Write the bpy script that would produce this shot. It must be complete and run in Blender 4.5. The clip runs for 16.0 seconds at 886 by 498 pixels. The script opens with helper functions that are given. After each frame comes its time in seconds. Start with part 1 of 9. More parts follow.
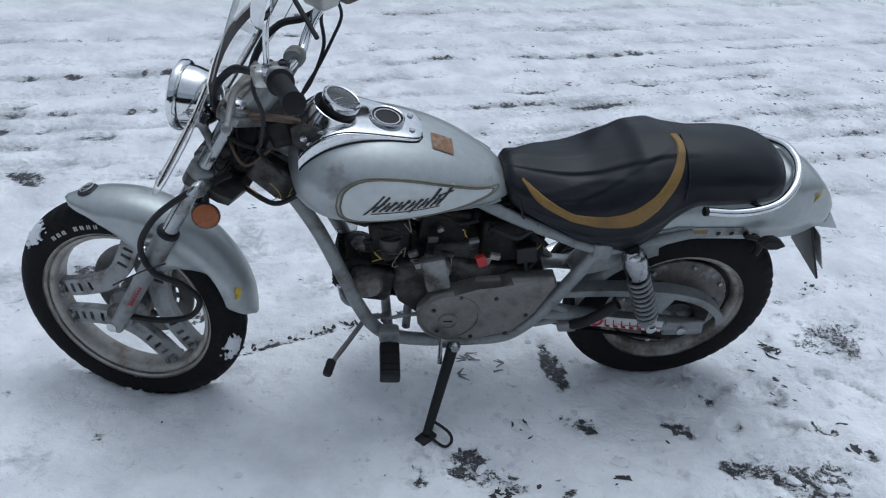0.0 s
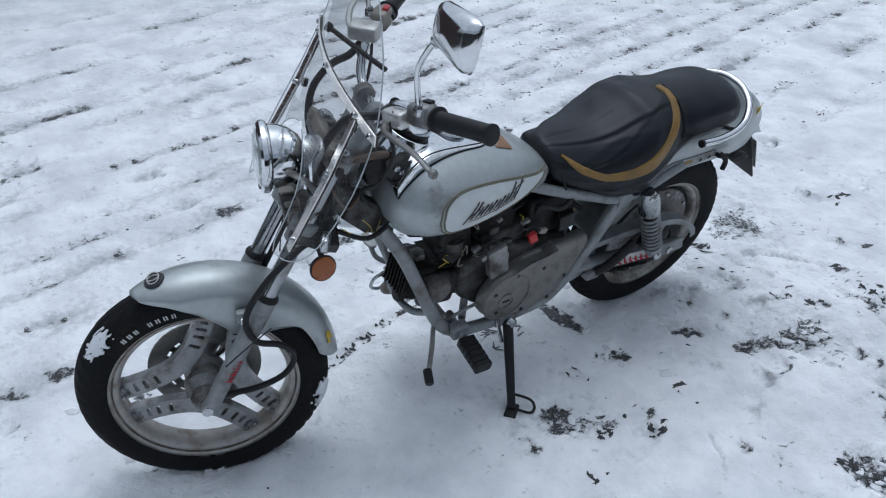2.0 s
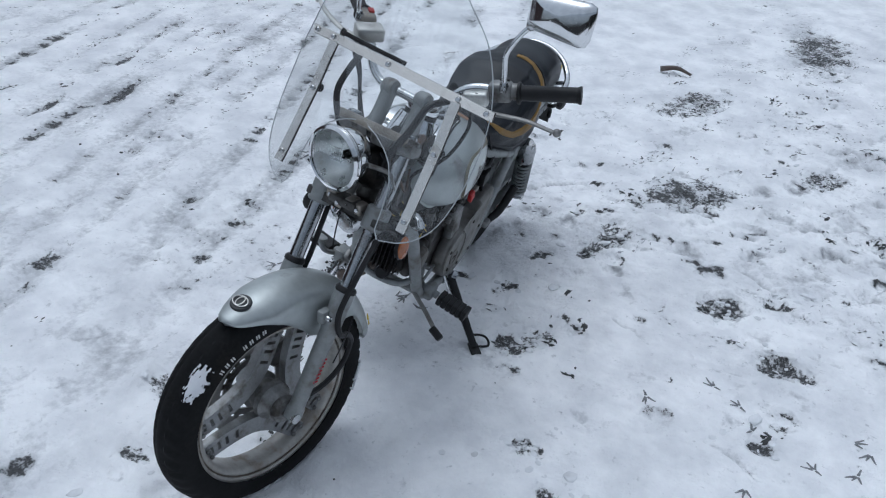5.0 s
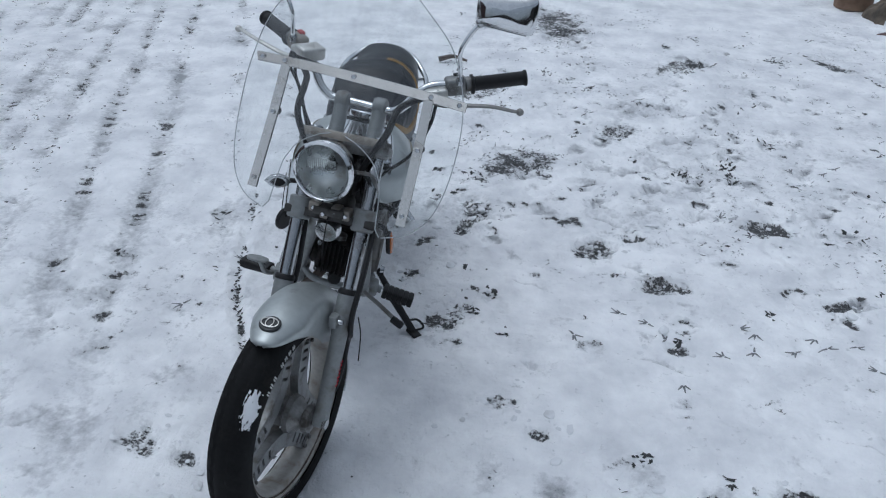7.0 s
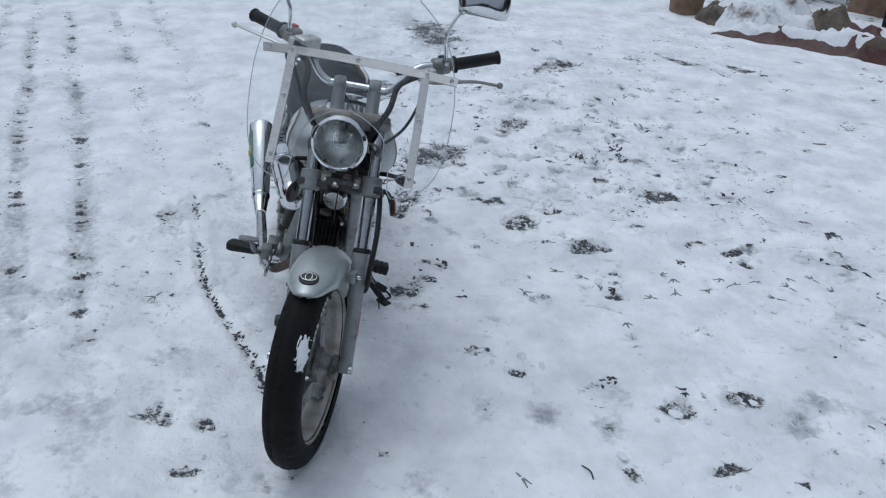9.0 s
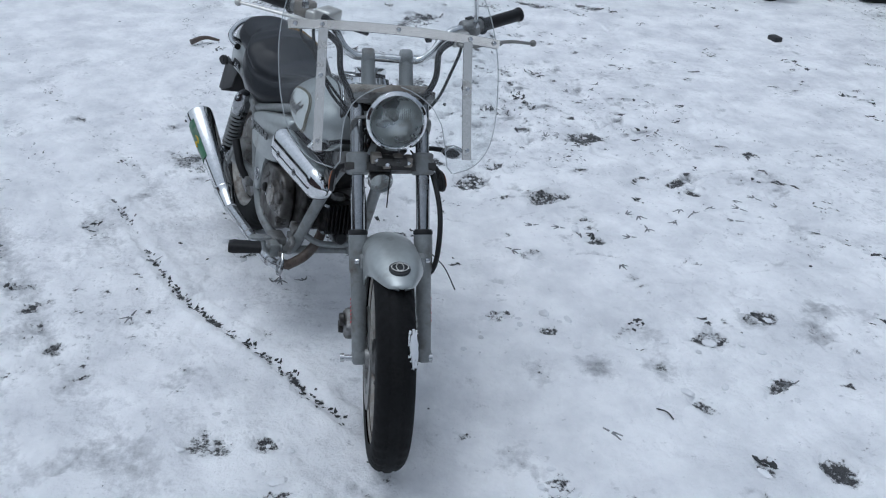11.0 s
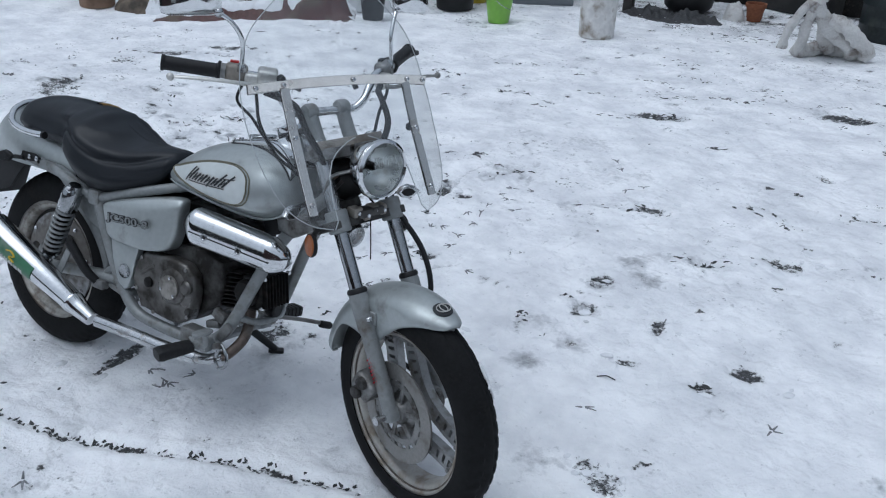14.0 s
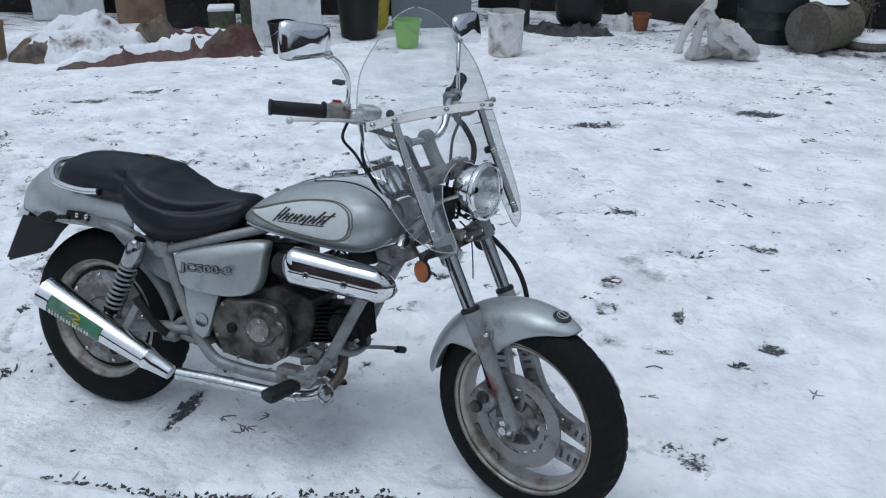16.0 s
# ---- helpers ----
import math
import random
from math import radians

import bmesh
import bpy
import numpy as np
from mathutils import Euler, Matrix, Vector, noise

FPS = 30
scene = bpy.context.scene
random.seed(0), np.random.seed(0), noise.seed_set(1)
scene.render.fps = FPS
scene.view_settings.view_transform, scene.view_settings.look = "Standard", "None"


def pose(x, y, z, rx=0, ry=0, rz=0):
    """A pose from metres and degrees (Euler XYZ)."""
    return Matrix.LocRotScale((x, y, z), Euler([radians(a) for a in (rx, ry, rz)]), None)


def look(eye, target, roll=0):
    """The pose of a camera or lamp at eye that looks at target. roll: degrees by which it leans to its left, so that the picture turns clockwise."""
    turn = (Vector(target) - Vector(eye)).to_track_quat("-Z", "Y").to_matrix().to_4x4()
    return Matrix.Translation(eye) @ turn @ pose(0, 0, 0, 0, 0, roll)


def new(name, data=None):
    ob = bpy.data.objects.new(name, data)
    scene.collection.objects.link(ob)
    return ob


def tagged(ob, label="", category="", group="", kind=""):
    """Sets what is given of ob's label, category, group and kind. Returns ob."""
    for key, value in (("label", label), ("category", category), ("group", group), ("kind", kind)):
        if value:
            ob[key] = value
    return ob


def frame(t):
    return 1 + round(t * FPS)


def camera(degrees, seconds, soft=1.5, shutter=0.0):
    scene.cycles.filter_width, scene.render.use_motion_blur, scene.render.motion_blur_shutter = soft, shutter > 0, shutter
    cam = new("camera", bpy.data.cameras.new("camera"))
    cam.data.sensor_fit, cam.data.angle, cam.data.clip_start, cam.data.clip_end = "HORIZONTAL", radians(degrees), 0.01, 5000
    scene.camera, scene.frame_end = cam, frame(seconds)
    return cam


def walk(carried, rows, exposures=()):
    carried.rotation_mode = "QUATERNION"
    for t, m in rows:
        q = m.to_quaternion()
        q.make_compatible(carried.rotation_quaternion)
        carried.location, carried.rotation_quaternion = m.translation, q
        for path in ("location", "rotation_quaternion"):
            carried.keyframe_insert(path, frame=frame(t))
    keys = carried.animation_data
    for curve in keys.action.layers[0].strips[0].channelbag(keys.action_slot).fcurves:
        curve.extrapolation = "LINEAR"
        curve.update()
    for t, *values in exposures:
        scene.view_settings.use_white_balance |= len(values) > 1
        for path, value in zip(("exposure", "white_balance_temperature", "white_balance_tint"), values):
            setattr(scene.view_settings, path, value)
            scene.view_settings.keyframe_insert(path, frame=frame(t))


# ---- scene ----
cam = camera(53.9, 16.0, 1.15)
PATH = [
    (0, (-0.054, 0.012, 1.529), (-0.007, 1.754, 0.548), 4.8),
    (0.5, (-0.272, 0.061, 1.541), (-0.033, 1.778, 0.543), 2.4),
    (1, (-0.478, 0.125, 1.585), (-0.035, 1.775, 0.545), 0.7),
    (1.5, (-0.804, 0.034, 1.625), (-0.202, 1.644, 0.603), 1.9),
    (2, (-0.937, 0.119, 1.627), (-0.237, 1.688, 0.603), -0.2),
    (2.5, (-1.031, 0.226, 1.671), (-0.22, 1.724, 0.623), -2.5),
    (3, (-1.246, 0.257, 1.67), (-0.277, 1.655, 0.617), -2.0),
    (3.2, (-1.371, 0.263, 1.664), (-0.318, 1.609, 0.626), -0.7),
    (5.3, (-2.044, 0.753, 1.673), (-0.525, 1.58, 0.668), 2.9),
    (5.5, (-2.053, 0.801, 1.661), (-0.515, 1.588, 0.653), 2.3),
    (6, (-2.051, 0.944, 1.673), (-0.475, 1.584, 0.621), 0.1),
    (6.5, (-2.22, 1.108, 1.671), (-0.583, 1.567, 0.619), 0.7),
    (7, (-2.436, 1.181, 1.701), (-0.714, 1.502, 0.736), 0.9),
    (7.5, (-2.574, 1.134, 1.713), (-0.814, 1.406, 0.803), -0.8),
    (8, (-2.731, 1.093, 1.735), (-0.973, 1.369, 0.823), -1.9),
    (8.5, (-2.813, 1.31, 1.703), (-1.047, 1.455, 0.775), -0.3),
    (9, (-2.848, 1.573, 1.69), (-1.07, 1.536, 0.776), 2.0),
    (9.2, (-2.829, 1.634, 1.685), (-1.046, 1.555, 0.783), 2.1),
    (11.3, (-2.527, 2.385, 1.667), (-0.907, 1.78, 0.661), 0.2),
    (11.5, (-2.447, 2.413, 1.682), (-0.856, 1.744, 0.671), -0.7),
    (12, (-2.371, 2.565, 1.673), (-0.87, 1.691, 0.68), -0.6),
    (12.5, (-2.331, 2.817, 1.658), (-0.914, 1.805, 0.674), 0.6),
    (13, (-2.273, 2.958, 1.654), (-0.92, 1.829, 0.708), 2.4),
    (13.5, (-2.117, 3.04, 1.678), (-0.835, 1.808, 0.761), 1.5),
    (14, (-2.02, 3.296, 1.662), (-0.885, 1.917, 0.761), 1.9),
    (14.5, (-1.939, 3.477, 1.667), (-0.936, 1.998, 0.769), 3.0),
    (15, (-1.8, 3.496, 1.675), (-0.786, 2.031, 0.767), 0.3),
    (15.5, (-1.672, 3.588, 1.684), (-0.691, 2.106, 0.767), -1.4),
    (16, (-1.556, 3.756, 1.694), (-0.67, 2.177, 0.844), 0.2),
]
LIGHTNESS = [(0, -0.41), (0.5, -0.27), (1.5, -0.3), (3, -0.42), (5.5, -0.43), (6.5, -0.49), (7, -0.59), (8, -0.58), (9, -0.55), (11.5, -0.47), (12.5, -0.52), (14, -0.43), (15, -0.33), (15.5, -0.27), (16, -0.34)]
walk(cam, [(t, look(eye, target, roll)) for t, eye, target, roll in PATH], [(t, stops, 5500, 6) for t, stops in LIGHTNESS])

# ---- light ----
SUN_ROT, SUN_EL = radians(20), radians(76)
world = bpy.data.worlds.new("overcast_sky")
scene.world = world
world.use_nodes = True
wn = world.node_tree.nodes
sky = wn.new("ShaderNodeTexSky")
sky.sky_type, sky.sun_disc, sky.sun_elevation, sky.sun_rotation = "NISHITA", False, SUN_EL, SUN_ROT
sky.air_density, sky.dust_density, sky.ozone_density = 1.0, 6.0, 1.0
wn["Background"].inputs["Strength"].default_value = 0.13
veil = wn.new("ShaderNodeHueSaturation")
veil.inputs["Saturation"].default_value = 0.35
world.node_tree.links.new(sky.outputs["Color"], veil.inputs["Color"])
world.node_tree.links.new(veil.outputs["Color"], wn["Background"].inputs["Color"])
sun_data = bpy.data.lights.new("sun", "SUN")
sun_data.energy, sun_data.angle, sun_data.color = 0.5, radians(150), (1.0, 0.97, 0.93)
sun = new("sun", sun_data)
sun.matrix_world = look((math.sin(SUN_ROT) * math.cos(SUN_EL) * 20, math.cos(SUN_ROT) * math.cos(SUN_EL) * 20, math.sin(SUN_EL) * 20), (0, 0, 0))


# ---- materials ----
def material(name, color, rough=0.5, metal=0.0, grain=30.0, vary=0.15, bump=0.0, stain=None, stain_at=0.6, stain_scale=6.0, coat=0.0, rough_vary=0.1, spec=0.5):
    """A principled surface whose colour, gloss and relief vary at two scales, with stains of another colour."""
    m = bpy.data.materials.new(name)
    m.use_nodes = True
    nt = m.node_tree
    n, link = nt.nodes, nt.links.new
    p = n["Principled BSDF"]
    co = n.new("ShaderNodeTexCoord")
    fine, wide = n.new("ShaderNodeTexNoise"), n.new("ShaderNodeTexNoise")
    fine.inputs["Scale"].default_value, fine.inputs["Detail"].default_value = grain, 6
    wide.inputs["Scale"].default_value, wide.inputs["Detail"].default_value = stain_scale, 5
    for t in (fine, wide):
        link(co.outputs["Object"], t.inputs["Vector"])
    hsv = n.new("ShaderNodeHueSaturation")
    hsv.inputs["Color"].default_value = (*color, 1)
    mul = n.new("ShaderNodeMapRange")
    mul.inputs["From Min"].default_value, mul.inputs["From Max"].default_value = 0.3, 0.7
    mul.inputs["To Min"].default_value, mul.inputs["To Max"].default_value = 1 - vary, 1 + vary
    link(fine.outputs["Fac"], mul.inputs["Value"])
    link(mul.outputs["Result"], hsv.inputs["Value"])
    out = hsv.outputs["Color"]
    if stain:
        ramp = n.new("ShaderNodeMapRange")
        ramp.inputs["From Min"].default_value, ramp.inputs["From Max"].default_value = stain_at - 0.08, stain_at + 0.12
        add = n.new("ShaderNodeMath")
        add.operation = "MULTIPLY_ADD"
        add.inputs[1].default_value, add.inputs[2].default_value = 0.35, -0.17
        link(fine.outputs["Fac"], add.inputs[0])
        both = n.new("ShaderNodeMath")
        link(add.outputs[0], both.inputs[0])
        link(wide.outputs["Fac"], both.inputs[1])
        link(both.outputs[0], ramp.inputs["Value"])
        mix = n.new("ShaderNodeMix")
        mix.data_type = "RGBA"
        mix.inputs["B"].default_value = (*stain, 1)
        link(ramp.outputs["Result"], mix.inputs["Factor"])
        link(out, mix.inputs["A"])
        out = mix.outputs["Result"]
    link(out, p.inputs["Base Color"])
    p.inputs["Metallic"].default_value = metal
    p.inputs["Coat Weight"].default_value = coat
    p.inputs["Specular IOR Level"].default_value = spec
    rr = n.new("ShaderNodeMapRange")
    rr.inputs["From Min"].default_value, rr.inputs["From Max"].default_value = 0.3, 0.7
    rr.inputs["To Min"].default_value, rr.inputs["To Max"].default_value = max(0.02, rough - rough_vary), min(1, rough + rough_vary)
    link(wide.outputs["Fac"], rr.inputs["Value"])
    link(rr.outputs["Result"], p.inputs["Roughness"])
    if bump:
        b = n.new("ShaderNodeBump")
        b.inputs["Strength"].default_value, b.inputs["Distance"].default_value = 1.0, bump
        link(fine.outputs["Fac"], b.inputs["Height"])
        link(b.outputs["Normal"], p.inputs["Normal"])
    return m


def glass(name, color=(1, 1, 1), rough=0.0, ior=1.45):
    m = bpy.data.materials.new(name)
    m.use_nodes = True
    p = m.node_tree.nodes["Principled BSDF"]
    p.inputs["Base Color"].default_value = (*color, 1)
    p.inputs["Transmission Weight"].default_value = 1.0
    p.inputs["Roughness"].default_value, p.inputs["IOR"].default_value = rough, ior
    return m


SILVER = material("silver_paint", (0.405, 0.432, 0.430), 0.40, 0.55, 60, 0.06, stain=(0.22, 0.22, 0.21), stain_at=0.72, stain_scale=9, coat=0.25, rough_vary=0.06)
FRAME = material("silver_frame_paint", (0.26, 0.272, 0.272), 0.5, 0.35, 70, 0.12, stain=(0.13, 0.115, 0.10), stain_at=0.64, stain_scale=14, rough_vary=0.12)
WHITE = material("white_decal", (0.60, 0.63, 0.62), 0.4, 0, 40, 0.05)
CASE = material("dusty_engine_case", (0.215, 0.208, 0.195), 0.46, 0.5, 90, 0.10, 0.0004, stain=(0.11, 0.098, 0.086), stain_at=0.62, stain_scale=16, rough_vary=0.12)
OILY_CASE = material("oily_engine_case", (0.140, 0.134, 0.126), 0.42, 0.5, 60, 0.25, 0.0006, stain=(0.030, 0.026, 0.022), stain_at=0.50, stain_scale=13, rough_vary=0.2)
GOLD = material("gold_pinstripe", (0.19, 0.175, 0.125), 0.45, 0.2, 40, 0.1)
INK = material("black_lettering", (0.02, 0.022, 0.024), 0.4, 0, 40, 0.1)
CHROME = material("chrome", (0.72, 0.73, 0.74), 0.1, 1.0, 90, 0.06, stain=(0.30, 0.28, 0.26), stain_at=0.74, stain_scale=18, rough_vary=0.06)
DULL_CHROME = material("worn_chrome", (0.55, 0.56, 0.57), 0.22, 1.0, 90, 0.1, stain=(0.22, 0.17, 0.13), stain_at=0.66, stain_scale=16, rough_vary=0.1)
STEEL = material("drawn_steel", (0.36, 0.37, 0.38), 0.2, 1.0, 90, 0.08, stain=(0.2, 0.19, 0.18), stain_at=0.68, stain_scale=14, rough_vary=0.08)
ALLOY = material("cast_alloy", (0.25, 0.25, 0.245), 0.5, 0.7, 120, 0.15, 0.0004, stain=(0.085, 0.078, 0.07), stain_at=0.56, stain_scale=18, rough_vary=0.15)
BARE_ALU = material("brushed_aluminium", (0.62, 0.61, 0.58), 0.4, 0.75, 140, 0.1, stain=(0.35, 0.33, 0.3), stain_at=0.66, stain_scale=20)
STRAP = material("polished_aluminium_strip", (0.74, 0.72, 0.68), 0.24, 1.0, 140, 0.06, stain=(0.48, 0.45, 0.41), stain_at=0.64, stain_scale=20, rough_vary=0.06)
TAN_METAL = material("tarnished_metal", (0.30, 0.275, 0.24), 0.5, 0.5, 90, 0.12, stain=(0.14, 0.12, 0.10), stain_at=0.58, stain_scale=16)
CAP_METAL = material("rubbed_alloy_cap", (0.30, 0.285, 0.26), 0.4, 0.5, 70, 0.15, stain=(0.12, 0.11, 0.10), stain_at=0.56, stain_scale=24)
SPOKE = material("satin_cast_spokes", (0.30, 0.305, 0.305), 0.42, 0.6, 120, 0.10, 0.0003, stain=(0.14, 0.125, 0.11), stain_at=0.60, stain_scale=22, rough_vary=0.1)
DISC = material("dull_brake_disc", (0.25, 0.245, 0.235), 0.40, 0.6, 120, 0.12, stain=(0.13, 0.115, 0.10), stain_at=0.6, stain_scale=14)
PALE_RIM = material("dusty_cream_wheel", (0.40, 0.385, 0.35), 0.5, 0.2, 80, 0.12, stain=(0.14, 0.12, 0.10), stain_at=0.52, stain_scale=12)
RIM = material("dirty_cream_rim", (0.40, 0.385, 0.355), 0.45, 0.3, 80, 0.12, stain=(0.24, 0.205, 0.165), stain_at=0.56, stain_scale=16)
RIM_BROWN = material("mottled_brown", (0.085, 0.070, 0.055), 0.8, 0, 60, 0.3, stain=(0.22, 0.20, 0.17), stain_at=0.56, stain_scale=20)
DUSTY_PLATE = material("dusty_brown_wheel_plate", (0.15, 0.14, 0.128), 0.6, 0.3, 60, 0.2, 0.0005, stain=(0.40, 0.41, 0.42), stain_at=0.60, stain_scale=9)
BROWN_TAPE = material("brown_wiring_tape", (0.10, 0.065, 0.045), 0.6, 0, 60, 0.3)
ENGINE = material("grimy_engine_alloy", (0.075, 0.072, 0.068), 0.55, 0.4, 90, 0.2, 0.0005, stain=(0.022, 0.02, 0.018), stain_at=0.48, stain_scale=20, rough_vary=0.2)
# Oily black metal; also the painted shade of holes and slots.
GRIME_AND_SHADE = material("oily_metal_and_shade", (0.010, 0.0095, 0.009), 0.5, 0.2, 60, 0.35, 0.0006, stain=(0.040, 0.034, 0.029), stain_at=0.62, stain_scale=25, rough_vary=0.2, spec=0.25)
RUBBER = material("tyre_rubber", (0.0062, 0.0064, 0.0070), 0.8, 0, 120, 0.25, 0.0003, stain=(0.015, 0.0135, 0.012), stain_at=0.64, stain_scale=8, spec=0.22)
# Black rubber; also the painted shade in the pod and filler.
SOFT = material("black_rubber_and_shade", (0.009, 0.009, 0.010), 0.5, 0, 90, 0.2, 0.0003, spec=0.35)
VINYL = material("black_vinyl", (0.0066, 0.0086, 0.0122), 0.41, 0, 260, 0.15, 0.0005, stain=(0.010, 0.012, 0.016), stain_at=0.6, stain_scale=5, rough_vary=0.08, spec=0.31)
MUSTARD = material("mustard_vinyl", (0.235, 0.135, 0.028), 0.55, 0, 150, 0.15, 0.0003, stain=(0.13, 0.08, 0.03), stain_at=0.6)
AMBER = material("amber_lens", (0.30, 0.085, 0.015), 0.3, 0, 200, 0.15, 0.0004)
WHITE_LENS = material("cloudy_clear_plastic", (0.62, 0.66, 0.68), 0.25, 0, 40, 0.06)
RED = material("red_plastic", (0.42, 0.02, 0.02), 0.4)
RED_PRINT = material("red_print", (0.55, 0.03, 0.05), 0.5)
PALE_PRINT = material("pale_print", (0.6, 0.6, 0.58), 0.5)
GREEN_STICKER = material("green_sticker", (0.055, 0.17, 0.09), 0.4, 0, 40, 0.15, stain=(0.2, 0.22, 0.2), stain_at=0.68)
YELLOW_STICKER = material("yellow_sticker", (0.6, 0.42, 0.03), 0.45)
BROWN_PATCH = material("brown_putty", (0.24, 0.125, 0.065), 0.7, 0, 60, 0.15, stain=(0.33, 0.25, 0.18), stain_at=0.6, stain_scale=40)
RUST = material("rusty_steel", (0.12, 0.095, 0.080), 0.6, 0.5, 70, 0.3, 0.0006, stain=(0.15, 0.14, 0.13), stain_at=0.6, stain_scale=15)


def acrylic_material():
    """A clear sheet: see-through, with a faint gloss and a haze of scuffs."""
    m = bpy.data.materials.new("scuffed_clear_acrylic")
    m.use_nodes = True
    n, link = m.node_tree.nodes, m.node_tree.links.new
    n.remove(n["Principled BSDF"])
    clear, gloss, haze = n.new("ShaderNodeBsdfTransparent"), n.new("ShaderNodeBsdfGlossy"), n.new("ShaderNodeBsdfDiffuse")
    clear.inputs["Color"].default_value = (0.97, 0.985, 0.985, 1)
    gloss.inputs["Roughness"].default_value = 0.04
    haze.inputs["Color"].default_value = (0.75, 0.77, 0.78, 1)
    co, scuff = n.new("ShaderNodeTexCoord"), n.new("ShaderNodeTexNoise")
    stretch = n.new("ShaderNodeMapping")
    stretch.inputs["Scale"].default_value = (9, 26, 5)
    scuff.inputs["Scale"].default_value, scuff.inputs["Detail"].default_value = 3.0, 6
    link(co.outputs["Object"], stretch.inputs["Vector"])
    link(stretch.outputs["Vector"], scuff.inputs["Vector"])
    amount = n.new("ShaderNodeMapRange")
    amount.inputs["From Min"].default_value, amount.inputs["From Max"].default_value = 0.45, 0.8
    amount.inputs["To Min"].default_value, amount.inputs["To Max"].default_value = 0.018, 0.08
    link(scuff.outputs["Fac"], amount.inputs["Value"])
    fres = n.new("ShaderNodeLayerWeight")
    fres.inputs["Blend"].default_value = 0.30
    faint = n.new("ShaderNodeMapRange")
    faint.inputs["To Min"].default_value, faint.inputs["To Max"].default_value = 0.035, 0.6
    link(fres.outputs["Facing"], faint.inputs["Value"])
    a, b = n.new("ShaderNodeMixShader"), n.new("ShaderNodeMixShader")
    link(amount.outputs["Result"], a.inputs[0])
    link(clear.outputs[0], a.inputs[1])
    link(haze.outputs[0], a.inputs[2])
    link(faint.outputs["Result"], b.inputs[0])
    link(a.outputs[0], b.inputs[1])
    link(gloss.outputs[0], b.inputs[2])
    link(b.outputs[0], n["Material Output"].inputs["Surface"])
    return m


ACRYLIC = acrylic_material()
LENS = glass("headlight_glass", (0.98, 1, 1), 0.03, 1.3)
# Dark brown that the straps mirror, put into a colour.
STRAP_DARK = material("dark_strap_reflection", (0.030, 0.022, 0.020), 0.6, 0, 60, 0.3)
SHEET_EDGE = material("acrylic_edge", (0.42, 0.44, 0.45), 0.3)
REFLECTOR = material("aged_reflector", (0.62, 0.63, 0.62), 0.28, 0.9, 60, 0.06, stain=(0.35, 0.32, 0.26), stain_at=0.66, stain_scale=14)
MIRROR_GLASS = material("mirror_glass", (0.85, 0.86, 0.87), 0.02, 1.0, 50, 0.0, rough_vary=0.0)
YELLOW_WIRE = material("yellow_wire", (0.5, 0.36, 0.05), 0.5)
DIAL = material("dial_face", (0.12, 0.125, 0.13), 0.4)


